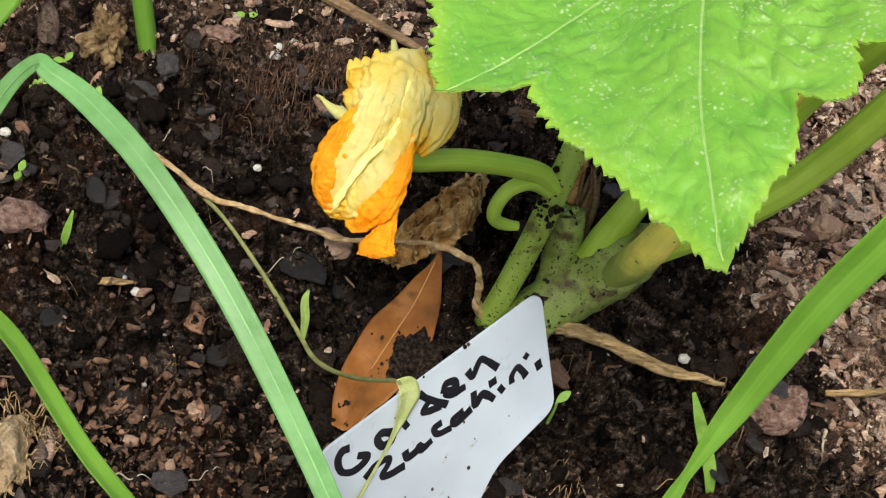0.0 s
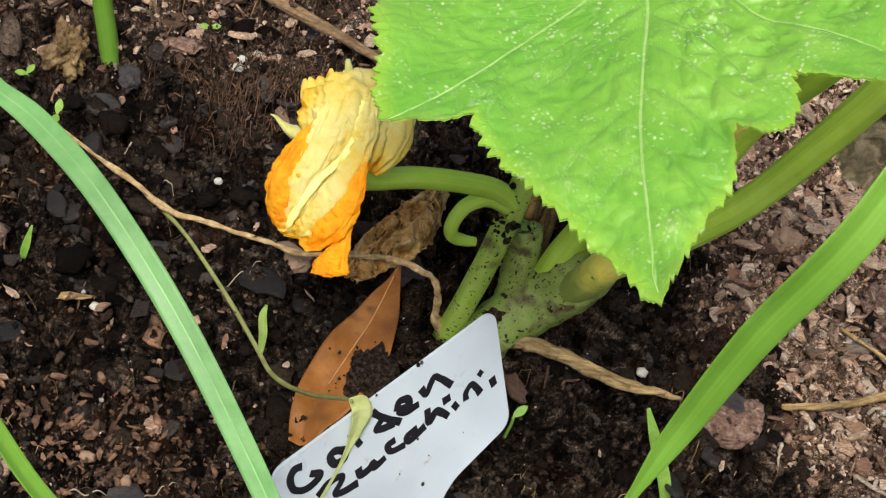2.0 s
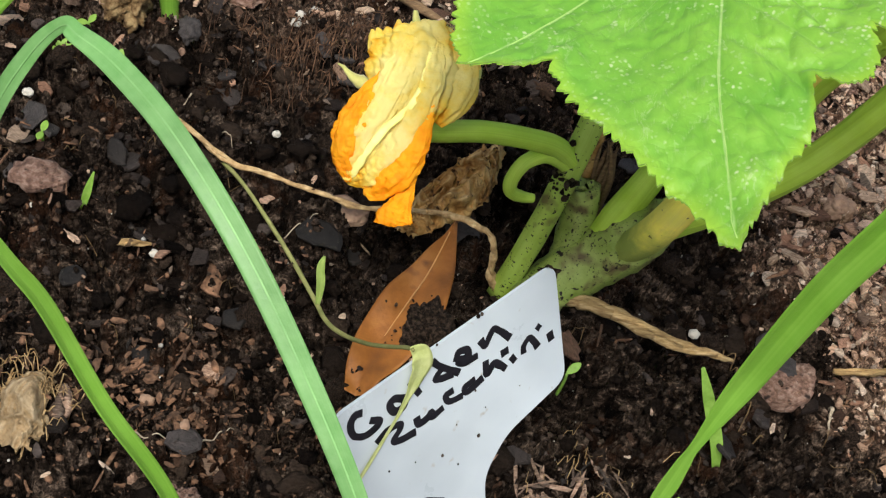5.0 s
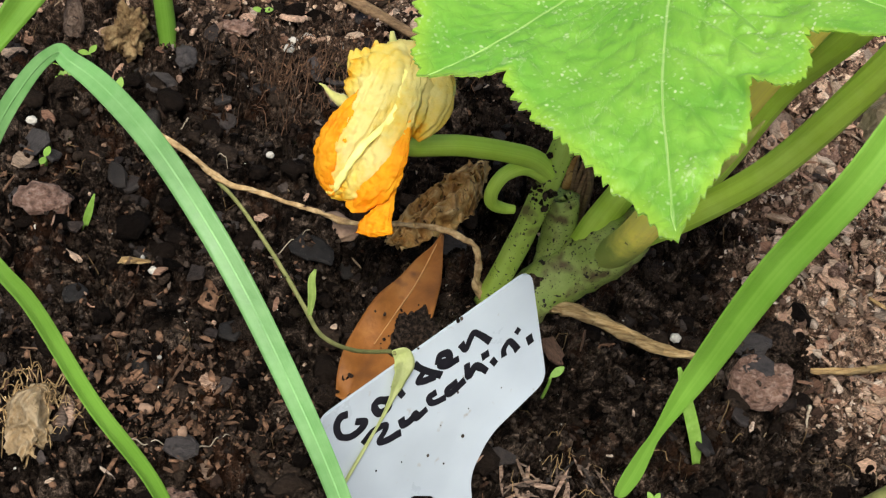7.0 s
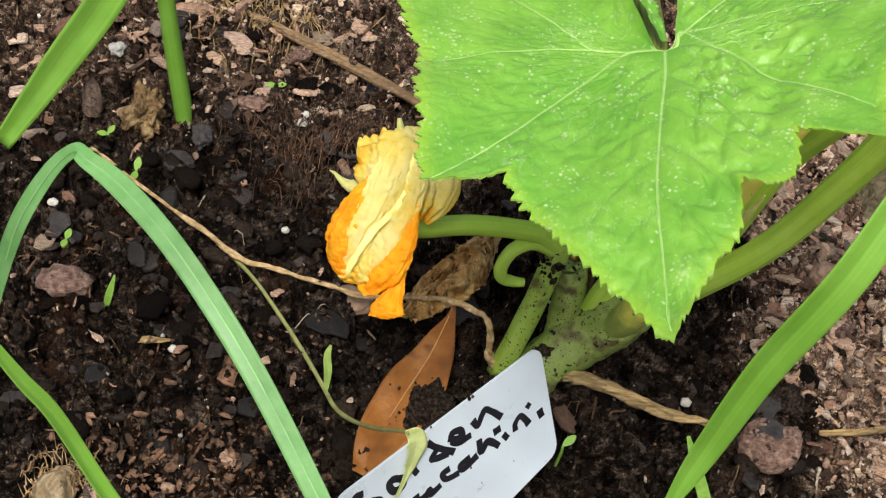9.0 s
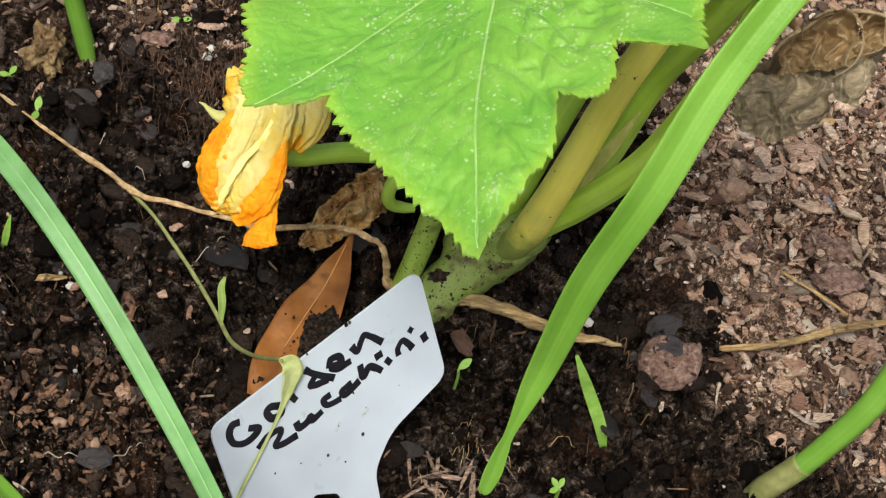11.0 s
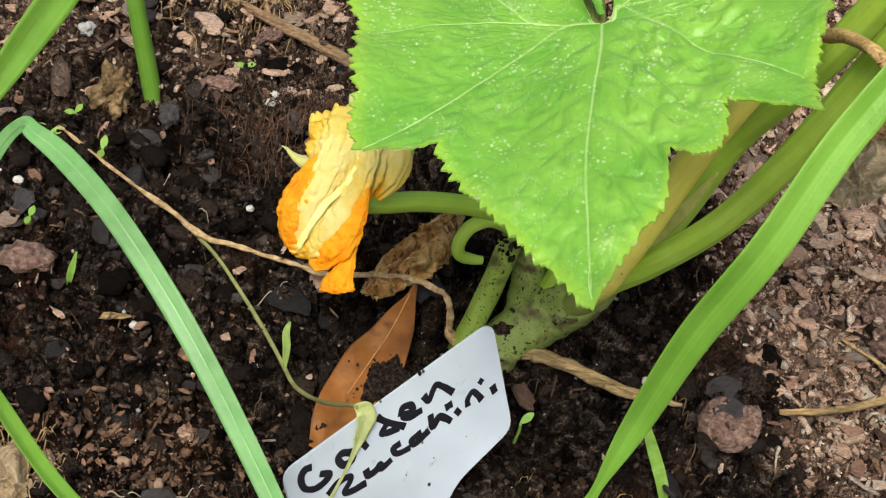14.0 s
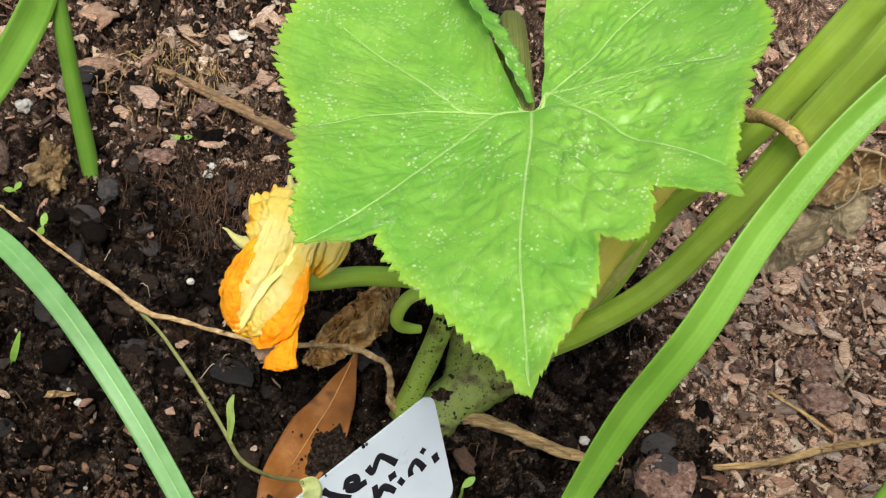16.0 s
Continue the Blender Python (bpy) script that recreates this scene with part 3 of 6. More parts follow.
def leaf_material():
    """Bright green blade: paler veins, a fine net between them, chalky flecks."""
    mt = bpy.data.materials.new("squash_leaf")
    mt.use_nodes = True
    nt = mt.node_tree
    bs = nt.nodes["Principled BSDF"]
    n1 = noise_node(nt, 70, 5.0)
    r1 = ramp_node(nt, [(0.25, (0.18, 0.47, 0.042)), (0.55, (0.27, 0.59, 0.065)), (0.8, (0.37, 0.70, 0.105))])
    nt.links.new(n1.outputs[0], r1.inputs[0])
    at = nt.nodes.new("ShaderNodeAttribute")
    at.attribute_name = "vein"
    edge = nt.nodes.new("ShaderNodeAttribute")
    edge.attribute_name = "rim"
    # shade of the relief put into the colour: darker creases, lighter swellings
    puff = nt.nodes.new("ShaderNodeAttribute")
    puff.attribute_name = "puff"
    crease_shade = ramp_node(nt, [(0.0, (0.78, 0.88, 0.8)), (0.5, (0.97, 0.99, 0.97)), (1.0, (1.12, 1.06, 1.12))])
    nt.links.new(puff.outputs["Fac"], crease_shade.inputs[0])
    col = mixer(nt, 1.0, r1.outputs[0], crease_shade.outputs[0], "MULTIPLY")
    zone = noise_node(nt, 22, 3.0)
    zr = ramp_node(nt, [(0.38, (0.86, 0.94, 0.9)), (0.62, (1.2, 1.08, 1.15))])
    nt.links.new(zone.outputs[0], zr.inputs[0])
    col = mixer(nt, 1.0, col, zr.outputs[0], "MULTIPLY")
    rim_on = ramp_node(nt, [(0.0, (0, 0, 0)), (1.0, (0.8, 0.8, 0.8))])
    nt.links.new(edge.outputs["Fac"], rim_on.inputs[0])
    col = mixer(nt, rim_on.outputs[0], col, (0.46, 0.72, 0.06))
    vr = ramp_node(nt, [(0.05, (0, 0, 0)), (0.85, (0.72, 0.72, 0.72))])
    nt.links.new(at.outputs["Fac"], vr.inputs[0])
    col = mixer(nt, vr.outputs[0], col, (0.62, 0.82, 0.33))
    co = nt.nodes.new("ShaderNodeTexCoord")
    warp = noise_node(nt, 500, 2.0)
    add = nt.nodes.new("ShaderNodeVectorMath")
    add.operation = "MULTIPLY_ADD"
    nt.links.new(warp.outputs["Color"], add.inputs[0])
    add.inputs[1].default_value = (0.0012, 0.0012, 0.0012)
    nt.links.new(co.outputs["Object"], add.inputs[2])
    net = nt.nodes.new("ShaderNodeTexVoronoi")
    net.feature = "DISTANCE_TO_EDGE"
    net.inputs["Scale"].default_value = 260
    nt.links.new(add.outputs[0], net.inputs["Vector"])
    nr = ramp_node(nt, [(0.0, (0.18, 0.18, 0.18)), (0.10, (0, 0, 0))])
    nt.links.new(net.outputs["Distance"], nr.inputs[0])
    col = mixer(nt, nr.outputs[0], col, (0.21, 0.48, 0.04))
    fl = nt.nodes.new("ShaderNodeTexVoronoi")
    fl.inputs["Scale"].default_value = 820
    fl.inputs["Randomness"].default_value = 1.0
    nt.links.new(add.outputs[0], fl.inputs["Vector"])
    fr = ramp_node(nt, [(0.18, (1, 1, 1)), (0.38, (0, 0, 0))])
    nt.links.new(fl.outputs["Distance"], fr.inputs[0])
    patch = noise_node(nt, 130, 4.0, 0.7)
    pr = ramp_node(nt, [(0.49, (0, 0, 0)), (0.64, (0.9, 0.9, 0.9))])
    nt.links.new(patch.outputs[0], pr.inputs[0])
    fleck = mixer(nt, 1.0, fr.outputs[0], pr.outputs[0], "MULTIPLY")
    col = mixer(nt, fleck, col, (0.74, 0.84, 0.5))
    smear = noise_node(nt, 620, 4.0, 0.7, 1.0, stretch=(1.0, 0.45, 1.0))
    sm = ramp_node(nt, [(0.55, (0, 0, 0)), (0.72, (0.6, 0.6, 0.6))])
    nt.links.new(smear.outputs[0], sm.inputs[0])
    dusty = noise_node(nt, 60, 4.0, 0.65)
    du = ramp_node(nt, [(0.46, (0, 0, 0)), (0.62, (1, 1, 1))])
    nt.links.new(dusty.outputs[0], du.inputs[0])
    col = mixer(nt, mixer(nt, 1.0, sm.outputs[0], du.outputs[0], "MULTIPLY"), col, (0.66, 0.80, 0.42))
    nt.links.new(col, bs.inputs["Base Color"])
    bs.inputs["Roughness"].default_value = 0.42
    bs.inputs["Specular IOR Level"].default_value = 0.6
    bs.inputs["Sheen Weight"].default_value = 0.12
    nb = noise_node(nt, 900, 4.0)
    hr = ramp_node(nt, [(0.0, (0, 0, 0)), (0.25, (1, 1, 1))])
    nt.links.new(net.outputs["Distance"], hr.inputs[0])
    hm = mixer(nt, 0.3, hr.outputs[0], nb.outputs[0])
    bn = nt.nodes.new("ShaderNodeBump")
    bn.inputs["Strength"].default_value, bn.inputs["Distance"].default_value = 0.35, 0.0006
    nt.links.new(hm, bn.inputs["Height"])
    nt.links.new(bn.outputs[0], bs.inputs["Normal"])
    tr = nt.nodes.new("ShaderNodeBsdfTranslucent")
    mx = nt.nodes.new("ShaderNodeMixShader")
    mx.inputs[0].default_value = 0.4
    nt.links.new(col, tr.inputs[0])
    nt.links.new(bs.outputs[0], mx.inputs[1])
    nt.links.new(tr.outputs[0], mx.inputs[2])
    nt.links.new(mx.outputs[0], nt.nodes["Material Output"].inputs[0])
    return mt


M_LEAF = leaf_material()
M_VEIN = material("leaf_vein", [(0.3, (0.46, 0.72, 0.18)), (0.7, (0.55, 0.79, 0.26))], 200, 0.55, 0.2, 900, through_light=0.2)
# shade under the leaf's lobes put into this green; brown stripes are its own
M_STALK_SHADED = material("shaded_green_stalk", [(0.3, (0.13, 0.16, 0.03)), (0.7, (0.22, 0.27, 0.06))], 150, 0.55, 0.4, 800, stripes=(5.0, (0.10, 0.07, 0.02), 0.6))

# ---- the garden bed: one sheet, fine near the plant, running on to the horizon ----
def steps(lo, hi, fine):
    inner = np.arange(lo, hi + fine / 2, fine)
    grow = np.cumsum(fine * 1.35 ** np.arange(1, 40))
    return np.concatenate([lo - grow[::-1], inner, hi + grow])


gx, gy = steps(-16, 17, 0.055), steps(-12.5, 14.5, 0.055)
GX, GY = np.meshgrid(gx, gy)
GZ = soil_height(GX, GY)
nx, ny = len(gx), len(gy)
gv = np.stack([GX.ravel() * CM, GY.ravel() * CM, GZ.ravel() * CM], 1)
gi = np.arange(nx * ny).reshape(ny, nx)
gf = np.stack([gi[:-1, :-1].ravel(), gi[:-1, 1:].ravel(), gi[1:, 1:].ravel(), gi[1:, :-1].ravel()], 1)
ground = mesh_from("ground", gv.tolist(), gf.tolist(), M_SOIL, True)
_mu = ground.data.attributes.new("mulch", "FLOAT", "POINT")
_mu.data.foreach_set("value", mulch(GX, GY).ravel().astype(np.float32))
tagged(ground, "dark damp crumbly garden soil of a planting bed", "soil", kind="structure")


def sh(x, y):
    return float(soil_height(np.array([x], float), np.array([y], float))[0])


# ---- loose crumbs, bark and fibres ----
T = (1 + 5**0.5) / 2
ICO_V = np.array([(-1, T, 0), (1, T, 0), (-1, -T, 0), (1, -T, 0), (0, -1, T), (0, 1, T), (0, -1, -T), (0, 1, -T), (T, 0, -1), (T, 0, 1), (-T, 0, -1), (-T, 0, 1)]) / 1.9
ICO_F = np.array([int(ch, 16) for ch in "0b5051017 07a 0ab 159 5b4 ba2 a76 718 394 342 326 368 389 495 24b 62a 867 981".replace(" ", "")]).reshape(-1, 3)


def turns(n, tilt=math.pi):
    """Random turn matrices; tilt: how far they lean."""
    a, b, c = rng.uniform(0, 2 * math.pi, n), rng.normal(0, tilt, n), rng.normal(0, tilt, n)
    z, o = np.zeros(n), np.ones(n)
    rz = np.stack([np.cos(a), -np.sin(a), z, np.sin(a), np.cos(a), z, z, z, o], 1).reshape(-1, 3, 3)
    rx = np.stack([o, z, z, z, np.cos(b), -np.sin(b), z, np.sin(b), np.cos(b)], 1).reshape(-1, 3, 3)
    ry = np.stack([np.cos(c), z, np.sin(c), z, o, z, -np.sin(c), z, np.cos(c)], 1).reshape(-1, 3, 3)
    return rz @ rx @ ry


def spread(n, area, keep):
    """n places in the area, thinned by keep(x, y)."""
    x, y = rng.uniform(area[0], area[1], n * 3), rng.uniform(area[2], area[3], n * 3)
    ok = rng.uniform(0, 1, n * 3) < keep(x, y)
    return x[ok][:n], y[ok][:n]


AREA = (-18, 20, -15, 18)


def crumbs(name, n, size, mat, label, keep, sink=0.35, area=AREA, pile=None, long=1.25, smooth=True):
    x, y = spread(n, area, keep)
    n = len(x)
    s = size[0] * (size[1] / size[0]) ** (rng.uniform(0, 1, n) ** 1.8)
    z = soil_height(x, y) + s * sink
    if pile is not None:
        z = z + pile(x, y) * rng.uniform(0, 1, n)
    v = ICO_V[None] * rng.uniform(0.65, 1.35, (n, 12, 1)) * (s[:, None, None] * rng.uniform(1.85 - long, long, (n, 1, 3)))
    v = np.einsum("nij,nkj->nki", turns(n), v) + np.stack([x, y, z], 1)[:, None]
    f = (ICO_F[None] + 12 * np.arange(n)[:, None, None]).reshape(-1, 3)
    return tagged(mesh_from(name, (v.reshape(-1, 3) * CM).tolist(), f.tolist(), mat, smooth), label, "debris", kind="stuff")


def clumps(name, n, size, mat, label, keep, area=AREA, flat=0.65):
    """Knobbly lumps of many sides, half sunk in the bed."""
    ball = bmesh.new()
    bmesh.ops.create_icosphere(ball, subdivisions=2, radius=1.0)
    bv = np.array([v.co[:] for v in ball.verts])
    bf = np.array([[v.index for v in f.verts] for f in ball.faces])
    ball.free()
    x, y = spread(n, area, keep)
    n, m = len(x), len(bv)
    s = size[0] * (size[1] / size[0]) ** (rng.uniform(0, 1, n) ** 1.5)
    r = 1 + rng.uniform(-0.14, 0.14, (n, m))
    for f in (1.6, 3.1, 4.6):
        r = r + 0.55 / f * np.sin(f * np.einsum("nk,mk->nm", rng.normal(0, 1, (n, 3)), bv) + rng.uniform(0, 6.3, (n, 1)))
    v = bv[None] * r[..., None] * (s[:, None, None] * rng.uniform(0.7, 1.4, (n, 1, 3)))
    v = np.einsum("nij,nkj->nki", turns(n), v) * np.array([1, 1, flat])
    v = v + np.stack([x, y, soil_height(x, y) + 0.1 * s], 1)[:, None]
    f = (bf[None] + m * np.arange(n)[:, None, None]).reshape(-1, 3)
    return tagged(mesh_from(name, (v.reshape(-1, 3) * CM).tolist(), f.tolist(), mat, True), label, "debris", kind="stuff")


def chip_points(n, length, width, thick):
    """Flat ragged pieces: 14 points each, two seven-cornered faces."""
    a = np.linspace(0, 2 * math.pi, 7, endpoint=False)[None] + rng.uniform(-0.3, 0.3, (n, 7))
    r = rng.uniform(0.6, 1.1, (n, 7))
    ring = np.stack([np.cos(a) * r, np.sin(a) * r], -1) * np.stack([length, width], -1)[:, None]
    warp = rng.normal(0, 0.25, (n, 7)) * thick[:, None]
    top = np.concatenate([ring * 0.92, (thick[:, None] + warp)[..., None]], -1)
    low = np.concatenate([ring, (warp - thick[:, None])[..., None]], -1)
    return np.concatenate([top, low], 1)


CHIP_F = [tuple(range(7)), tuple(range(13, 6, -1))] + [(k, k + 7, (k + 1) % 7 + 7, (k + 1) % 7) for k in range(7)]


def chips(name, n, length, ratio, mat, label, keep, tilt=0.3, lift=0.1, area=AREA, thick=0.12, smooth=False):
    x, y = spread(n, area, keep)
    n = len(x)
    ln = length[0] * (length[1] / length[0]) ** (rng.uniform(0, 1, n) ** 1.6)
    wd = ln * rng.uniform(*ratio, n)
    v = chip_points(n, ln, wd, np.minimum(wd, ln) * thick + 0.015)
    z = soil_height(x, y) + lift * rng.uniform(0.3, 1.2, n)
    v = np.einsum("nij,nkj->nki", turns(n, tilt), v) + np.stack([x, y, z], 1)[:, None]
    f = [tuple(i + 14 * k for i in face) for k in range(n) for face in CHIP_F]
    return tagged(mesh_from(name, (v.reshape(-1, 3) * CM).tolist(), f, mat), label, "debris", kind="stuff")


def fibres(name, n, length, rad, mat, label, keep, lift=0.15, area=AREA):
    x, y = spread(n, area, keep)
    n = len(x)
    head = rng.uniform(0, 2 * math.pi, n)
    ln = rng.uniform(*length, n)
    p = np.stack([x, y], 1)
    rows, bend = [], rng.normal(0, 0.5, n)
    for k in range(7):
        rows.append(np.column_stack([p, soil_height(p[:, 0], p[:, 1]) + lift * (0.4 + 0.8 * np.abs(np.sin(k * 0.9 + head)))]))
        p = p + (ln / 6)[:, None] * np.stack([np.cos(head), np.sin(head)], 1)
        head = head + bend * 0.2 + rng.normal(0, 0.35, n)
    line = np.stack(rows, 1)
    r = rng.uniform(*rad, n)[:, None, None] * np.array([0.6, 1, 1, 1, 0.9, 0.7, 0.3])[None, :, None]
    corner = [np.array([math.cos(a), math.sin(a) * 0.4, math.sin(a)]) for a in (0.5, 2.6, 4.7)]
    v = np.stack([line + r * c for c in corner], 2).reshape(n, 21, 3)
    face = [(3 * k + j, 3 * k + (j + 1) % 3, 3 * k + 3 + (j + 1) % 3, 3 * k + 3 + j) for k in range(6) for j in range(3)]
    f = [tuple(i + 21 * m for i in q) for m in range(n) for q in face]
    return tagged(mesh_from(name, (v.reshape(-1, 3) * CM).tolist(), f, mat, True), label, "debris", kind="stuff")


def peaty(x, y):
    """Patches where reddish peat fibre lies on the soil."""
    own = np.exp(-(((x + 8.0) / 2.6) ** 2 + ((y + 6.9) / 1.3) ** 2) * 1.3)
    return np.clip((vnoise(x / 2.6 + 3, y / 2.6, 41) - 0.6) * 4 + 1.3 * own, 0, 1)


clumps("soil_lumps", 2300, (0.07, 0.34), M_LUMPS, "knobbly black and brown lumps of damp soil", lambda x, y: np.clip(1 - 0.9 * mulch(x, y), 0, 1) * (0.1 + 0.9 * vnoise(x / 1.6, y / 1.6, 57) ** 1.5))
chips("soil_scales", 7000, (0.03, 0.2), (0.2, 0.8), M_SCALE, "matted dark brown scales and fibres of damp soil", lambda x, y: np.clip(1 - 0.9 * mulch(x, y), 0, 1) * (0.15 + 0.85 * vnoise(x / 1.1, y / 1.1, 53)), 0.55, 0.07, thick=0.2)
chips("soil_flakes", 1300, (0.05, 0.34), (0.25, 0.9), M_WET, "dark flakes and matted clumps of damp soil", lambda x, y: np.clip(1 - 0.85 * mulch(x, y), 0, 1) * (0.2 + 0.8 * vnoise(x / 1.3, y / 1.3, 51)), 0.3, 0.1, thick=0.22)
crumbs("soil_crumbs", 24000, (0.018, 0.12), M_CRUMB, "small black damp crumbs of loose soil", lambda x, y: (1 - 0.5 * mulch(x, y)) * (0.25 + 0.75 * vnoise(x / 0.9, y / 0.9, 52)))
crumbs("bark_humus", 22000, (0.02, 0.12), M_HUMUS, "loose greyish brown crumbs of rotted bark", lambda x, y: np.clip(0.006 + mulch(x, y), 0, 1), 0.5, area=(-10, 18, -13, 15), pile=lambda x, y: 0.08 + 0 * x, long=1.6, smooth=False)
crumbs("peat_crumbs", 5000, (0.025, 0.12), M_PEAT, "reddish brown crumbs of peat and bark", lambda x, y: np.clip(0.02 + 0.35 * mulch(x, y) + 0.6 * peaty(x, y), 0, 1))
chips("dark_bark_flakes", 500, (0.12, 0.42), (0.35, 0.9), M_WET, "flat dark grey flakes of wet bark", lambda x, y: 1 - 0.6 * mulch(x, y), 0.3, 0.06)
chips("brown_flakes", 260, (0.06, 0.34), (0.25, 0.8), M_FLAKE, "small brown bark flakes scattered on dark soil", lambda x, y: np.clip(1 - mulch(x, y), 0, 1) * vnoise(x / 2.1, y / 2.1, 66) ** 2, 0.3, 0.05)
chips("bark_flakes", 9500, (0.06, 0.55), (0.15, 0.75), M_FLAKE, "ragged brown flakes of bark mulch", lambda x, y: np.clip(0.004 + 0.98 * mulch(x, y) + 0.04 * peaty(x, y), 0, 1), 0.45, 0.16)
chips("bark_splinters", 2000, (0.1, 0.55), (0.05, 0.18), M_PEAT, "fibrous brown splinters of bark", lambda x, y: np.clip(0.02 + 0.9 * mulch(x, y) + 0.35 * peaty(x, y), 0, 1), 0.35, 0.18)
chips("wood_slivers", 650, (0.1, 0.6), (0.06, 0.2), M_SLIVER, "thin tan slivers of dry wood", lambda x, y: 0.02 + 0.9 * mulch(x, y), 0.3, 0.22)
fibres("root_fibres", 420, (0.3, 1.5), (0.007, 0.02), M_ROOT, "fine pale brown root hairs and fibres", lambda x, y: np.clip(0.25 + 0.5 * mulch(x, y) + 0.4 * peaty(x, y), 0, 1), 0.12)
fibres("peat_tuft", 700, (0.4, 1.2), (0.01, 0.024), M_PEAT, "matted reddish brown peat fibres", lambda x, y: np.exp(-(((x + 4.6) / 2.6) ** 2 + ((y - 6.0) / 1.1) ** 2)), 0.35, (-9, 0, 3.5, 8.5))
chips("peat_mat", 2400, (0.04, 0.26), (0.2, 0.6), M_PEAT, "laminated reddish brown flakes of peat on dark soil", lambda x, y: np.exp(-(((x + 8.2) / 3.2) ** 2 + ((y + 7.2) / 1.9) ** 2) * 1.3), 0.3, 0.08, (-13, -3, -12, -3.5), 0.2)
crumbs("perlite_grains", 800, (0.012, 0.08), M_PERLITE, "scattered small white perlite grains", lambda x, y: 0.8 + 0 * x, 0.5)

# ---- the zucchini plant ----
plant = thing("zucchini_plant", "young zucchini plant with a wilted orange blossom and bright leaf", "plant", (1.2, -2.2, 0.0))
TO_EYE = (-0.15, -0.65, 0.74)
crown = part("crown", tube([(0.55, -2.9, -0.3, 0.45), (1.1, -2.55, 0.25, 0.68), (1.8, -2.0, 0.75, 0.8), (2.6, -1.55, 1.35, 0.86), (3.2, -1.45, 2.1, 0.9), (3.65, -1.5, 2.9, 0.78), (3.95, -1.6, 3.6, 0.45)],
                       18, 5, 0.05, 0.12), M_CROWN, plant, "pale green crown speckled with soil")
part("scar", tube([(2.0, -1.55, 0.9, 0.62), (1.98, -1.1, 1.75, 0.54), (1.9, -0.8, 2.5, 0.5), (1.83, -0.62, 3.05, 0.48), (1.82, -0.6, 3.1, 0.3)], 20, 6, 0.07, 0.12), M_CROWN, crown, "cut stub on the crown")
for k in range(7):
    x, y, z = 2.05 + 0.09 * k, -0.35 + 0.1 * math.sin(2.3 * k), 2.2 + 0.2 * math.sin(1.7 * k)
    part("bract", tube([(x, y, z - 1.0, 0.07), (x + 0.05, y + 0.1, z + 0.7, 0.09), (x + 0.12 * math.sin(k), y + 0.25, z + 1.5, 0.06), (x + 0.3 * math.sin(k), y + 0.35, z + 2.0, 0.015)], 8, 3, 0.2, 0.3, flat=0.5, seed=k), M_TWIG, plant, "dry brown papery bract")
part("petiole", tube([(0.3, -2.1, -0.2, 0.36), (0.83, -1.5, 2.05, 0.35), (1.2, -0.96, 4.15, 0.36), (1.5, -0.2, 6.3, 0.34), (1.6, 1.2, 9.5, 0.34), (1.4, 1.6, 11.4, 0.33)], 14, 6, 0.06, 0.05), M_DIRTY, plant, "green stalk of the leaf, dirty near the soil")
# same stalk continued, its darker colour standing for shade below the leaf
part("petiole", tube([(1.45, 1.55, 11.2, 0.33), (1.25, 0.8, 12.8, 0.33), (1.0, -1.5, 14.0, 0.32), (0.85, -3.3, 14.65, 0.31), (0.8, -4.8, 14.95, 0.29), (0.78, -5.4, 15.05, 0.2)], 16, 6, 0.06, 0.05), M_STALK_SHADED, plant, "upper end of the leaf stalk, green darkened to stand for the leaf's shade")
part("petiole", tube([(2.75, -1.4, 0.9, 0.3), (3.05, -1.75, 1.9, 0.4), (3.5, -2.35, 3.6, 0.46), (3.95, -2.75, 6.1, 0.43), (4.7, -2.8, 9.6, 0.4), (5.5, -2.95, 12.6, 0.36), (6.1, -3.1, 14.3, 0.32)], 16, 7, 0.05, 0.04),
     M_YELLOW, plant, "yellowed dying stalk")
part("petiole", tube([(3.2, -1.4, 1.9, 0.46), (3.95, -1.7, 3.2, 0.42), (4.8, -2.5, 5.2, 0.38), (5.75, -3.6, 8.3, 0.36), (6.45, -4.5, 12.0, 0.37), (6.75, -5.6, 15.7, 0.4), (7.1, -6.7, 19.3, 0.42), (7.4, -7.6, 22.5, 0.42)], 36, 9, 0.045, 0.02), M_PETIOLE, plant)
part("petiole", tube([(3.4, -1.2, 2.2, 0.42), (4.35, -1.2, 3.6, 0.36), (5.3, -1.3, 5.5, 0.33), (5.95, -1.6, 9.0, 0.33), (6.45, -2.7, 12.0, 0.36), (6.95, -3.7, 15.3, 0.42), (7.6, -4.6, 18.9, 0.48), (8.3, -5.5, 22.5, 0.5)], 36, 9, 0.05, 0.02), M_PETIOLE, plant)
part("petiole", tube([(2.5, -1.45, 1.6, 0.45), (2.9, -1.2, 2.9, 0.47), (3.35, -0.9, 4.1, 0.42), (3.9, -0.4, 5.6, 0.38), (4.9, 0.4, 8.4, 0.35), (5.6, 1.0, 11.0, 0.3)], 14, 6, 0.05, 0.04), M_PETIOLE, plant)
part("bract", blade([(3.7, -1.9, 3.0, 0.2), (4.2, -2.0, 4.3, 0.24), (4.75, -2.05, 5.8, 0.24), (5.2, -2.1, 7.0, 0.18), (5.5, -2.1, 7.9, 0.09), (5.66, -2.1, 8.4, 0.02)], TO_EYE, 0.5, 0.04), M_SEPAL, plant, "pale pointed bract")
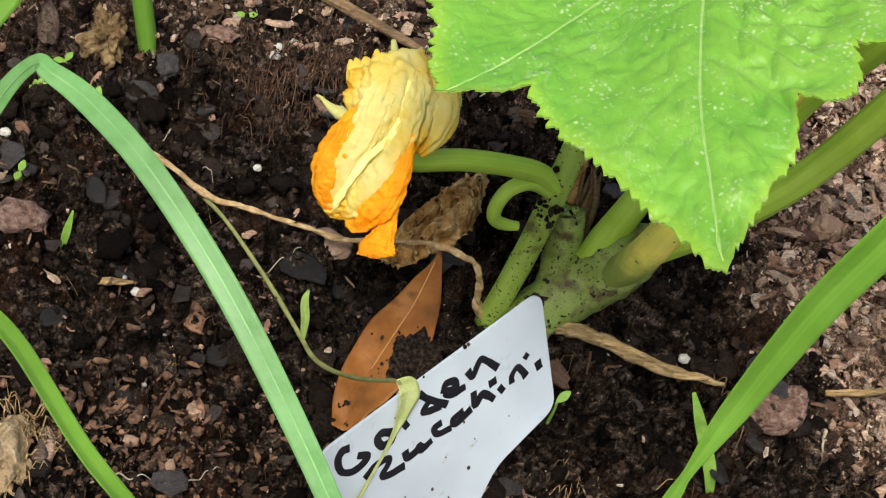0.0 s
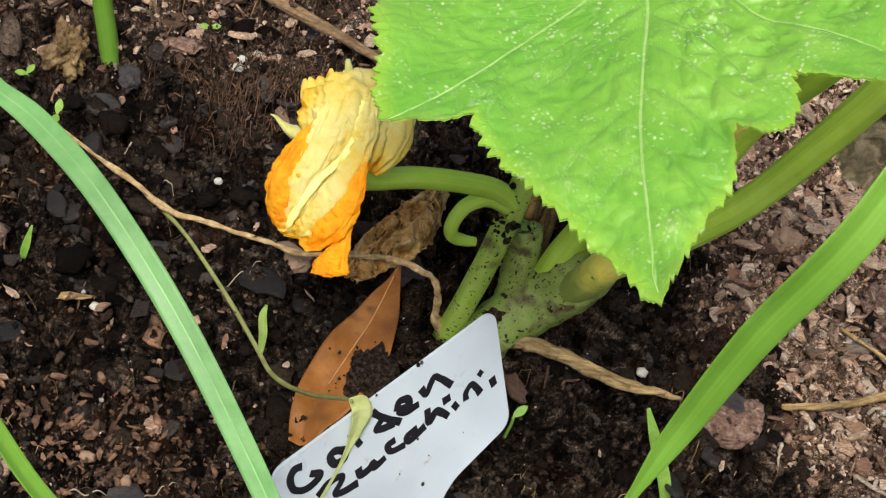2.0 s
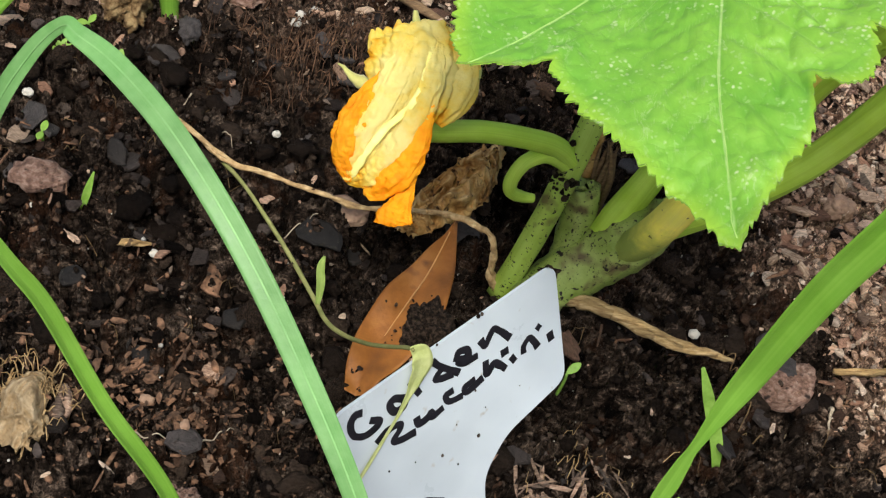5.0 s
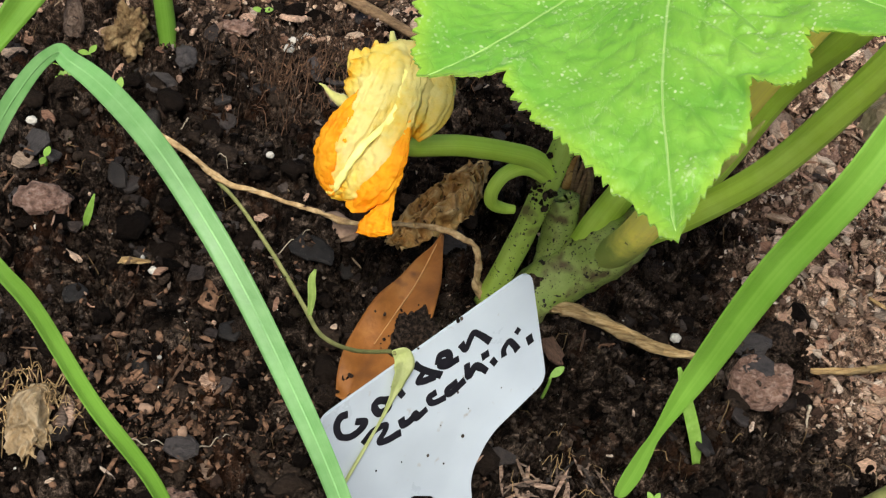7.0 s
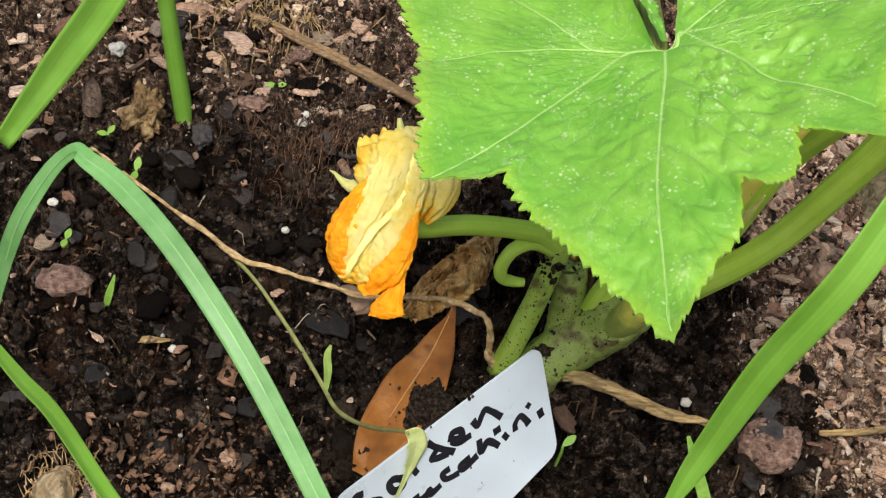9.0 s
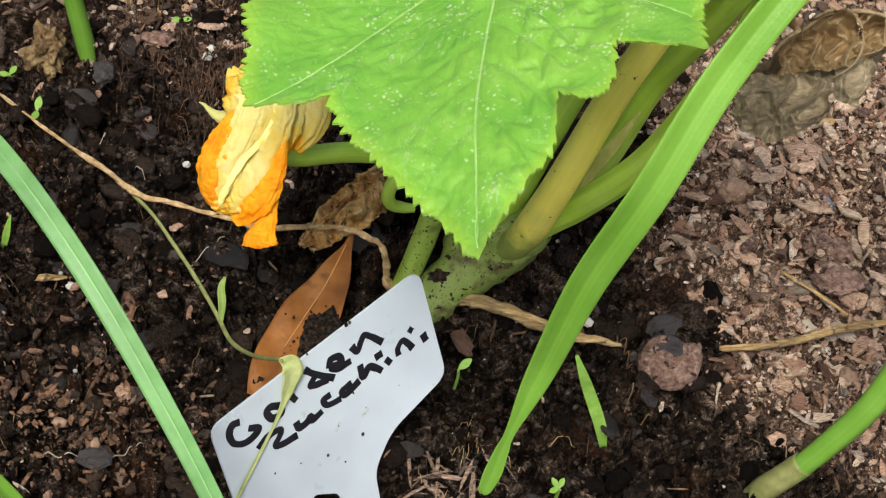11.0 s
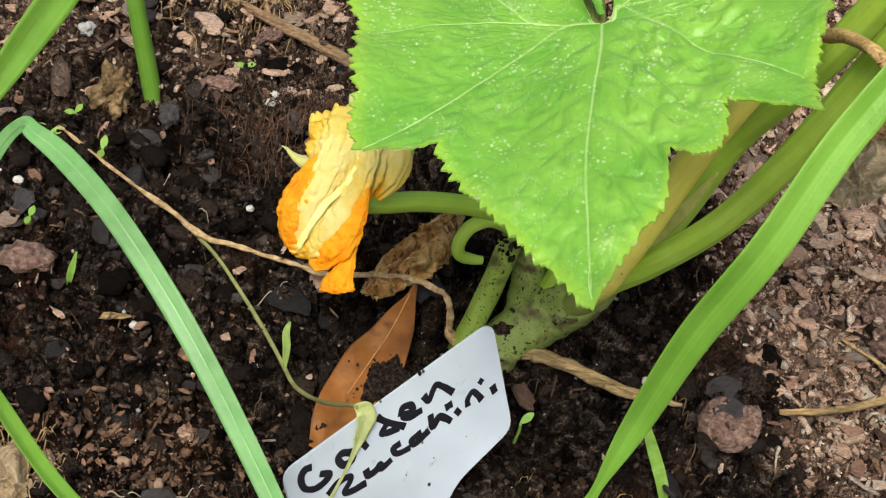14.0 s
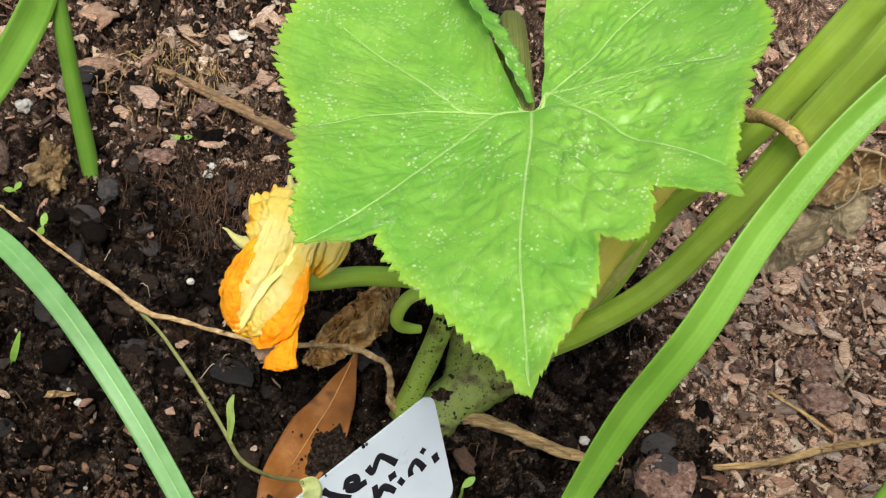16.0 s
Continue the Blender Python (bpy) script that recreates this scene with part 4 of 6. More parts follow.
part("tendril", tube([(1.1, -1.0, 4.2, 0.26), (0.7, -1.1, 4.5, 0.25), (0.25, -1.35, 4.75, 0.22), (-0.2, -1.6, 4.6, 0.2), (-0.4, -1.75, 4.1, 0.19), (-0.3, -1.7, 3.6, 0.18), (0.05, -1.55, 3.3, 0.16), (0.4, -1.5, 3.25, 0.12)],
                     12, 0, 0, 0.06), M_PETIOLE, plant, "curled pale green stub")
part("bract", tube([(1.9, -0.3, 3.1, 0.12), (2.0, 0.2, 4.3, 0.14), (2.3, 0.5, 5.3, 0.04)], 8, 0, 0, 0.3, flat=0.4), M_DRY, plant, "dry brown papery bract")
joint = crumbs("soil_bits", 46, (0.05, 0.13), M_CRUMB, "", lambda x, y: 1 + 0 * x, area=(0.6, 1.4, -1.7, -0.9))
for v in joint.data.vertices:
    k = (v.index // 12) * 2.399
    v.co.z += 0.0385 + 0.004 * math.sin(k * 1.3) - soil_height(np.array([1.0]), np.array([-1.3]))[0] * CM
del joint["category"]
joint.parent, joint.matrix_parent_inverse = plant, Matrix.Translation(-Vector(plant.location))

# main leaf: a lobed, toothed sheet in its own plane
LEAF_O, LEAF_N = np.array((0.716, -5.352, 15.838)), np.array((-0.3358, 0.0778, 0.9387))
LEAF_2, LEAF_1 = np.array((-0.0682, -0.9960, 0.0583)), np.array((-0.9395, 0.0445, -0.3398))
LOBES = [(-175.7, 5.92), (-148.3, 6.57), (-127.3, 6.26), (-110.4, 5.48), (-99, 5.28), (-85.3, 4.65), (-76.4, 4.68), (-63.7, 4.72), (-53.4, 5.02), (-46.1, 5.66), (-42.8, 4.87), (-39.1, 3.84),
         (-37.8, 3.89), (-32.2, 4.52), (-26.8, 4.84), (-22.1, 4.7), (-17.8, 4.36), (-16.5, 4.51), (-13.5, 5.32), (-7.5, 5.93), (-3.8, 6.58), (1, 7.78), (5.7, 6.88), (15, 6.11), (26.1, 5.39),
         (32.6, 5.17), (38.1, 4.97), (41.3, 4.73), (43.5, 5.27), (50.1, 6.04), (55.8, 5.8), (64.2, 5.28), (77.7, 5.06), (90.7, 5), (100.1, 5.46), (116, 6.29), (127.5, 6.76), (143.1, 6.59),
         (153.4, 5.86), (160.7, 5.04)]
# main veins, in the leaf's plane: towards the west side, towards the tip
VEINS = (
    [(0, 0), (0.02, 0.9), (0.14, 2.15), (0.26, 4.15), (0.2, 6.05), (0.13, 7.45)],
    [(0.05, -0.03), (0.75, -0.03), (1.3, 0.45), (2.36, 1.5), (3.3, 2.65), (4.5, 3.85)],
    [(0.3, -0.03), (0.8, -0.06), (1.5, -0.25), (2.8, -0.2), (4.7, 0.3)],
    [(0.9, -0.1), (1.5, -0.27), (2.05, -0.9), (2.8, -1.75), (4.3, -3.3)],
    [(0, 0), (-0.2, -0.3), (-0.42, -0.5), (-1.25, 0.3), (-2.2, 1.4), (-3.85, 2.8)],
    [(-0.1, -0.1), (-0.42, -0.55), (-1.14, -1.45), (-1.9, -2.5), (-3.0, -3.6)],
    [(-0.42, -0.55), (-1.2, -0.7), (-2.4, -0.8), (-4.2, -0.5)],
)


def leaf_point(a, r, h):
    ar = radians(a)
    return LEAF_O + LEAF_1 * r * math.sin(ar) + LEAF_2 * r * math.cos(ar) + LEAF_N * h


def squash_leaf():
    la, lr = np.array(LOBES).T
    ang = np.linspace(la[0], la[-1], 1100)
    rad = np.interp(ang, la, lr)
    x, y = rad * np.sin(np.radians(ang)), rad * np.cos(np.radians(ang))
    run = np.concatenate([[0], np.cumsum(np.hypot(np.diff(x), np.diff(y)))])
    tooth = (run / 0.34 + 0.45 * np.sin(run * 2.1) + 0.3 * np.sin(run * 5.3 + 1)) % 1.0
    saw = np.where(tooth < 0.72, tooth / 0.72, (1 - tooth) / 0.28)
    fine = (run / 0.13 + 0.4 * np.sin(run * 3.3)) % 1.0
    size = 0.45 + 0.9 * vnoise(run / 0.9, 0 * run, 71)
    rad = rad + 0.17 * (saw - 0.5) * size + 0.07 * (fine - 0.5)
    # the centre lines of the veins and their side veins, in the leaf's plane
    lines, mains = [], []
    for num, ctrl in enumerate(VEINS):
        p = catmull(ctrl, 9)
        t = np.linspace(0, 1, len(p))
        ln = float(np.sum(np.hypot(*np.diff(p, axis=0).T)))
        lines.append((p, 0.034 * (1 - 0.6 * t), 0.8))
        mains.append((p, 0.011 * (1 - 0.75 * t)))
        for m, f in enumerate((0.16, 0.28, 0.41, 0.54, 0.68, 0.82)):
            for sgn in (-1, 1):
                k = min(len(p) - 3, max(1, int((f + 0.035 * sgn + 0.03 * math.sin(7 * m + num)) * (len(p) - 1))))
                d = p[k + 1] - p[k - 1]
                d = d / np.linalg.norm(d)
                nrm = np.array([-d[1], d[0]]) * sgn
                ll = ln * 0.36 * (1 - f * 0.7)
                q = np.linspace(0, 1, 12)[:, None]
                side = p[k] + q * ll * (0.45 * d + 0.85 * nrm) + q * q * ll * (0.42 + 0.2 * math.sin(5 * m + num)) * (d - 0.25 * nrm)
                lines.append((side, 0.02 * (1 - 0.7 * q[:, 0]), 0.26))
                for h in (4, 8):
                    e = side[h + 1] - side[h]
                    e = e / np.linalg.norm(e)
                    for turn in (-1, 1):
                        w = np.array([-e[1], e[0]]) * turn
                        q2 = np.linspace(0, 1, 5)[:, None]
                        lines.append((side[h] + q2 * ll * 0.3 * (0.4 * e + 0.8 * w) + q2 * q2 * ll * 0.1 * e, 0.012 * (1 - 0.5 * q2[:, 0]), 0.12))
    s = np.concatenate([np.linspace(0, 0.9, 62), np.linspace(0.915, 1.0, 12)])
    R, A = np.outer(s, rad), np.tile(ang, (len(s), 1))
    # teeth only near the rim
    base = np.interp(ang, la, lr)
    R = np.where(s[:, None] < 0.9, np.outer(s, base), np.outer(s, base) + (rad - base)[None] * ((s[:, None] - 0.9) / 0.1) ** 1.2)
    ar = np.radians(A)
    U, W = R * np.sin(ar), R * np.cos(ar)
    U = U + 0.19 * np.sign(A) * np.clip((np.abs(A) - 80) / 60, 0, 1) * np.clip(1.6 - R / 2.5, 0.3, 1)
    dist, strong = np.full(U.shape, 9.0), np.zeros(U.shape)
    for p, w, g in lines:
        best = np.full(U.shape, 9.0)
        wid = np.zeros(U.shape)
        for q, q2, ww in zip(p, p[1:], w):
            ex, ey = q2 - q
            k = np.clip(((U - q[0]) * ex + (W - q[1]) * ey) / (ex * ex + ey * ey + 1e-9), 0, 1)
            d = np.hypot(U - q[0] - k * ex, W - q[1] - k * ey)
            near = d < best
            best[near], wid[near] = d[near], ww
        strong = np.maximum(strong, g * np.clip(1.35 - best / np.maximum(wid, 0.012), 0, 1))
        dist = np.minimum(dist, best / (0.55 + 0.45 * g))
    h = -0.55 + (0.95 * np.sin(ar) ** 2 - 0.25 * np.maximum(np.cos(ar), 0) ** 2) * np.minimum(R / 5.5, 1.25) ** 2
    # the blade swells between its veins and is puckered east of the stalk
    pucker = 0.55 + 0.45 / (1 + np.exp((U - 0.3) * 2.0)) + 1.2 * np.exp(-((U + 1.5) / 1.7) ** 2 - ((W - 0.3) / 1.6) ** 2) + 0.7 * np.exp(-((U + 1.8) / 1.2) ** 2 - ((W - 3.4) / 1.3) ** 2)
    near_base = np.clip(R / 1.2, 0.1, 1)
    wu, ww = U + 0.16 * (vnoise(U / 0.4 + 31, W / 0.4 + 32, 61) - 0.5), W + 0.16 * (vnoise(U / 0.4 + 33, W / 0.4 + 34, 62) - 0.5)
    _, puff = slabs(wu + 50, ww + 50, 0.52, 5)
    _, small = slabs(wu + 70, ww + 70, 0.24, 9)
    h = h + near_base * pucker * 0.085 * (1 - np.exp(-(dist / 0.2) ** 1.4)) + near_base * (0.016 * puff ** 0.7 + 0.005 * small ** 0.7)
    h = h + 0.07 * pucker * near_base * (vnoise(U / 0.62 + 20.3, W / 0.62 + 20.1, 25) - 0.5) + 0.25 * (vnoise(U / 1.7 + 9, W / 1.7 + 9, 22) - 0.5)
    h = h + 0.10 * np.sin(run * 1.9)[None] * s[:, None] ** 6
    # the inner edge left of the stalk curls up and over
    curl = np.clip((A - 140) / 22, 0, 1) ** 2 * np.clip(R / 2, 0, 1)
    h = h + 0.9 * curl
    P = LEAF_O + U[..., None] * LEAF_1 + W[..., None] * LEAF_2 + h[..., None] * LEAF_N
    low = P - 0.03 * LEAF_N
    m, n = U.shape
    verts = np.concatenate([P.reshape(-1, 3), low.reshape(-1, 3)]) * CM - np.array(plant.location)
    idx = np.arange(m * n).reshape(m, n)
    f1 = np.stack([idx[:-1, :-1], idx[:-1, 1:], idx[1:, 1:], idx[1:, :-1]], -1).reshape(-1, 4)
    f2 = f1[:, ::-1] + m * n
    rim = np.stack([idx[-1, :-1], idx[-1, :-1] + m * n, idx[-1, 1:] + m * n, idx[-1, 1:]], -1)
    faces = np.concatenate([f1[:, ::-1], f2[:, ::-1], rim[:, ::-1]])
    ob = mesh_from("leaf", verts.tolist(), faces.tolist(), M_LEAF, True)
    # puff drives the painted shading: low along veins and joints, high on swellings
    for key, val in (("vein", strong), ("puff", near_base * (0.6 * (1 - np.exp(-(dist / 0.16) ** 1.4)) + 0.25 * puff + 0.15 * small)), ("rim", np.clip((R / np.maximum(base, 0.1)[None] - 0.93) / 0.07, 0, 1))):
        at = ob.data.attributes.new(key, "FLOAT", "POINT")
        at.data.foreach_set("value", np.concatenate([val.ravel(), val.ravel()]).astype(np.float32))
    ob.parent = plant
    for p, w in mains:
        rows = []
        for q, ww in list(zip(p, w))[::3]:
            i = np.argmin(np.hypot(U - q[0], W - q[1]))
            rows.append((*(P.reshape(-1, 3)[i] - LEAF_N * 0.003), ww))
        part("vein", tube(rows, 8, 0, 0, 0.1, hint=tuple(LEAF_N), n=3), M_VEIN, ob, "pale raised vein")
    return tagged(ob, "bright green lobed toothed leaf with pale veins and chalky flecks")


leaf = squash_leaf()
part("folded_edge", blade([(*leaf_point(176, 0.1, -0.3), 0.1), (*leaf_point(161, 0.8, 0.05), 0.22), (*leaf_point(160, 1.7, 0.35), 0.3), (*leaf_point(158, 2.7, 0.55), 0.34), (*leaf_point(156, 3.9, 0.65), 0.3)], (0.55, -0.5, 0.6), 0.3, 0.03, n=22, wave=0.12, teeth=0.3), M_LEAF, leaf, "inner edge of the leaf turned up")


def leaf_uv(u, w, h):
    return LEAF_O + LEAF_1 * u + LEAF_2 * w + LEAF_N * h


part("callus", tube([(*leaf_uv(-0.3, -0.42, -0.4), 0.025), (*leaf_uv(-0.24, -0.12, -0.48), 0.045), (*leaf_uv(-0.1, 0.0, -0.52), 0.055), (*leaf_uv(0.1, 0.0, -0.52), 0.055), (*leaf_uv(0.24, -0.12, -0.48), 0.045), (*leaf_uv(0.32, -0.42, -0.4), 0.025)], 10, 0, 0, 0.15, hint=tuple(LEAF_N)), M_VEIN, leaf, "pale rim where the stalk joins")

# wilted blossom, hanging on its stalk
FL_O = np.array((-4.2, -3.8, 7.2))
FL_R, FL_U, FL_T = np.array((0.98, 0.004, 0.197)), np.array((-0.132, 0.757, 0.64)), np.array((-0.147, -0.653, 0.743))


def fl(x, y, d=0.0):
    """A place in the blossom: right, up and towards the open side, in cm."""
    return FL_O + FL_R * x + FL_U * y + FL_T * d


def petal(rows, folds=6, depth=0.5, crumple=0.12, sides=44, seed=1.0, n=8, shift=0.0, pleat=0.0):
    """Rows of right, up, out, half width: a creased bag of petal tissue."""
    d = catmull(rows, n)
    line = np.array([fl(*r[:3]) for r in d])
    _, s, u = frames(line, FL_T)
    rings = []
    for k, (c, w) in enumerate(zip(line, np.maximum(d[:, 3], 0.03))):
        ring = []
        for j in range(sides):
            a = 2 * math.pi * j / sides
            f = 1 + 0.09 * math.cos(folds * a + 0.09 * k + seed) + 0.05 * math.cos((folds * 2 + 1) * a - 0.13 * k)
            f += crumple * noise.noise(Vector((2.2 * math.cos(a) + seed * 7, 2.2 * math.sin(a), k * 0.22))) + 0.5 * crumple * noise.noise(Vector((6 * math.cos(a), 6 * math.sin(a) + seed, k * 0.6)))
            q = Vector((line[k][0] * 3.4 + 2.6 * math.cos(a) * w, line[k][1] * 3.4 + seed, line[k][2] * 3.4 + 4.0 * math.sin(a) * w))
            swell = pleat * (abs(noise.noise(q)) + 0.6 * abs(noise.noise(q * 2.1)) - 0.25)
            ring.append(c + s[k] * w * f * math.cos(a) + u[k] * (w * depth * f * math.sin(a) + shift + swell * (math.sin(a) > -0.2)))
        rings.append(ring)
    return skin(rings)


blossom = part("blossom", petal([(0.6, 2.3, -0.3, 0.62), (0.66, 2.0, -0.1, 0.92), (0.62, 1.4, 0.0, 0.98), (0.45, 0.7, 0.05, 0.84), (0.18, 0.0, 0.08, 0.74), (-0.15, -0.6, 0.05, 0.6), (-0.5, -1.0, 0.0, 0.36), (-0.82, -1.2, 0.0, 0.08)],
                                  9, 0.5, 0.14, 84, 1.3, 14, pleat=0.12), M_PETAL_PALE, plant, "wilted twisted yellow and orange squash blossom")
for rows, m, seed, label in (
        ([(0.72, 2.1, 0.3, 0.14), (0.5, 1.6, 0.42, 0.3), (0.22, 1.0, 0.48, 0.34), (-0.1, 0.4, 0.48, 0.34), (-0.42, -0.2, 0.4, 0.32), (-0.66, -0.75, 0.25, 0.24), (-0.82, -1.15, 0.12, 0.07)], M_PETAL_PALE, 2.7, "crinkled pale yellow petal"),
        ([(1.22, 2.0, 0.2, 0.14), (1.12, 1.4, 0.38, 0.28), (0.92, 0.7, 0.5, 0.3), (0.62, 0.0, 0.5, 0.32), (0.25, -0.55, 0.4, 0.34), (-0.15, -1.0, 0.25, 0.28), (-0.5, -1.25, 0.1, 0.1)], M_PETAL_PALE, 3.9, "crinkled pale yellow petal"),
        ([(0.24, 1.55, 0.2, 0.05), (-0.02, 1.1, 0.36, 0.2), (-0.34, 0.6, 0.42, 0.33), (-0.64, 0.1, 0.4, 0.38), (-0.8, -0.35, 0.32, 0.34), (-0.82, -0.8, 0.22, 0.26), (-0.76, -1.2, 0.1, 0.06)], M_PETAL, 2.1, "crinkled deep orange petal"),
        ([(1.14, 0.9, 0.42, 0.05), (0.98, 0.25, 0.52, 0.18), (0.76, -0.4, 0.5, 0.27), (0.48, -0.88, 0.42, 0.34), (0.14, -1.2, 0.28, 0.32), (-0.15, -1.42, 0.12, 0.22), (-0.42, -1.4, 0.06, 0.07)], M_PETAL, 3.3, "deep orange petal"),
        ([(0.72, -0.85, 0.22, 0.12), (0.62, -1.25, 0.22, 0.14), (0.5, -1.6, 0.22, 0.22), (0.38, -1.85, 0.24, 0.34), (0.3, -2.02, 0.26, 0.4), (0.29, -2.09, 0.24, 0.36), (0.29, -2.13, 0.2, 0.12)], M_PETAL, 4.4, "orange petal tip hanging down")):
    part("petal", petal(rows, 6, 0.42, 0.16, 60, seed, 14, pleat=0.09 if m is M_PETAL_PALE else 0.07), m, blossom, label)
part("petal", petal([(1.1, 2.05, -0.25, 0.28), (1.5, 1.8, -0.2, 0.5), (1.7, 1.3, -0.2, 0.5), (1.52, 0.72, -0.25, 0.4), (1.15, 0.25, -0.3, 0.22)], 5, 0.6, 0.08, 60, 5.2, 12, pleat=0.05), M_PETAL_PALE, blossom, "pale cupped base of the blossom")
for k in range(9):
    a = 0.3 + 2.6 * k / 8
    x, y = 0.62 + 0.92 * math.cos(a), 2.0 + 0.34 * math.sin(a)
    part("petal", petal([(x, y - 0.3, -0.1, 0.14), (x * 1.0, y, -0.12, 0.13), (x + 0.05 * math.cos(a), y + 0.12 + 0.06 * (k % 3), -0.15, 0.03)], 3, 0.4, 0.3, 14, 6.0 + k, 4), M_PETAL_PALE, blossom, "ragged pale edge of the blossom")
for rib in ([(1.08, 2.05, 0.45, 0.06), (0.96, 1.3, 0.66, 0.085), (0.65, 0.55, 0.79, 0.095), (0.1, 0.02, 0.77, 0.1), (-0.36, -0.55, 0.62, 0.11), (-0.62, -0.95, 0.42, 0.11), (-0.8, -1.2, 0.2, 0.05)],
            [(1.5, 1.7, 0.1, 0.08), (1.3, 1.2, 0.3, 0.1), (1.05, 0.5, 0.45, 0.08)]):
    part("rib", tube([(*fl(x, y, d - 0.16), w * 0.85) for x, y, d, w in rib], 12, 0, 0, 0.45, hint=FL_T, flat=0.35), M_RIB, blossom, "pale yellow-green rib")
for k, sp in enumerate(([(0.68, 2.1, -0.2, 0.13), (0.68, 2.45, -0.2, 0.11), (0.66, 2.78, -0.2, 0.05)], [(-0.3, 1.0, -0.1, 0.17), (-0.6, 1.1, -0.05, 0.15), (-0.8, 1.25, 0.0, 0.08), (-0.95, 1.42, 0.0, 0.04), (-1.08, 1.5, 0.0, 0.015)],
                        [(1.95, 1.3, -0.2, 0.14), (2.1, 1.3, -0.2, 0.1), (2.2, 1.5, -0.2, 0.02)])):
    part("sepal", tube([(*fl(x, y, d), w) for x, y, d, w in sp], 10, 3, 0.15, 0.2, hint=FL_T), M_SEPAL, blossom)
hairs = bmesh.new()
for k in range(520):
    a = random.uniform(-0.4, 3.5)
    cx, cy = 0.95 + 1.12 * math.cos(a) * 0.98, 1.5 + 0.85 * math.sin(a)
    p, q = fl(cx, cy, -0.1), fl(cx + 0.21 * math.cos(a) + random.uniform(-0.06, 0.06), cy + 0.21 * math.sin(a), -0.1 + random.uniform(-0.1, 0.1))
    w = FL_R * 0.008
    w2 = FL_U * 0.008
    vs = [hairs.verts.new(cm(v)) for v in (p - w, p + w, p + w2, q)]
    for f in ((0, 1, 3), (1, 2, 3), (2, 0, 3), (0, 2, 1)):
        hairs.faces.new([vs[i] for i in f])
part("hairs", hairs, M_SEPAL, blossom, "fine pale hairs", False)
part("flower_stalk", tube([(*fl(0.75, 0.45, -0.4), 0.26), (-3.1, -3.1, 6.75, 0.27), (-1.64, -2.25, 6.15, 0.27), (-0.14, -1.5, 5.4, 0.27), (0.6, -1.15, 4.9, 0.28), (1.15, -0.95, 4.3, 0.3)], 14, 5, 0.07, 0.04),
     M_PETIOLE, plant, "smooth green stalk of the blossom")

# the withered leaf on its curled stalk
ws = [(6.10, -3.10, 14.30, 0.20), (6.04, -4.04, 14.82, 0.17), (6.09, -4.82, 15.48, 0.15), (6.18, -5.93, 16.18, 0.14), (6.45, -6.26, 16.14, 0.13), (6.84, -6.12, 15.51, 0.12), (8.84, -1.56, 11.32, 0.10), (9.05, -1.50, 11.09, 0.06)]
wither = part("withered_leaf", tube(ws, 12, 5, 0.1, 0.12), M_STRAW, plant, "brown withered leaf crumpled on a bent dry stalk")


WF_O = np.array((9.56, -1.83, 9.88))
WF_R, WF_U, WF_T = np.array((0.995, 0.009, 0.096)), np.array((-0.067, 0.782, 0.62)), np.array((-0.07, -0.623, 0.779))


def wf(x, y, d=0.0):
    """A place in the withered leaf: right, up and outward, in cm."""
    return WF_O + 0.77 * (WF_R * x + WF_U * y + WF_T * d)


def sheet(controls, place, out, crease=0.16, freq=1.6, seed=1.0, n=18, thick=0.02, ragged=0.07):
    """A papery sheet through a net of places, creased like dried leaf, with real thickness."""
    rows = [catmull(r, n) for r in controls]
    cols = [catmull([r[k] for r in rows], n) for k in range(len(rows[0]))]
    top, tone = [], []
    for k, col in enumerate(cols):
        line = []
        for i, q in enumerate(col):
            v = Vector((q[0] * freq + seed * 3.1, q[1] * freq, q[2] * freq * 0.5 + seed))
            edge = (i == 0 or i == len(col) - 1 or k == 0 or k == len(cols) - 1)
            v2 = Vector((v.x + 0.6 * noise.noise(v * 0.9), v.y * 0.7 + 0.6 * noise.noise(v * 0.8 + Vector((5, 2, 1))), v.z))
            h = (1 - min(1.0, 3.2 * abs(noise.noise(v2)))) ** 1.6 + 0.5 * (1 - min(1.0, 3.0 * abs(noise.noise(v2 * 2.3)))) ** 1.4 + 0.22 * noise.noise(v2 * 5.1) + 0.9 * noise.noise(v * 0.6)
            p = place(*q) + out * crease * h
            if edge:
                p = p + np.array((noise.noise(v * 4), noise.noise(v * 4 + Vector((7, 0, 0))), noise.noise(v * 4 + Vector((0, 9, 0))))) * ragged * 2
            line.append(p)
            tone.append(max(0.0, min(1.0, 0.6 * (1 - min(1.0, 9 * abs(noise.noise(v2)))) + 0.5 * (1 - min(1.0, 8.0 * abs(noise.noise(v2 * 2.3)))) + 0.5 * noise.noise(v2 * 6) - 0.05)))
        top.append(line)
    bm = bmesh.new()
    lay = bm.verts.layers.float.new("ridge")
    up = [[bm.verts.new(cm(p)) for p in r] for r in top]
    for v, h in zip((v for r in up for v in r), tone):
        v[lay] = h
    dn = [[bm.verts.new(cm(p - out * thick)) for p in r] for r in top]
    a, e = len(up), len(up[0])
    for i in range(a - 1):
        for j in range(e - 1):
            bm.faces.new((up[i][j], up[i][j + 1], up[i + 1][j + 1], up[i + 1][j]))
            bm.faces.new((dn[i][j], dn[i + 1][j], dn[i + 1][j + 1], dn[i][j + 1]))
    ring = [(i, 0) for i in range(a - 1)] + [(a - 1, j) for j in range(e - 1)] + [(i, e - 1) for i in range(a - 1, 0, -1)] + [(0, j) for j in range(e - 1, 0, -1)]
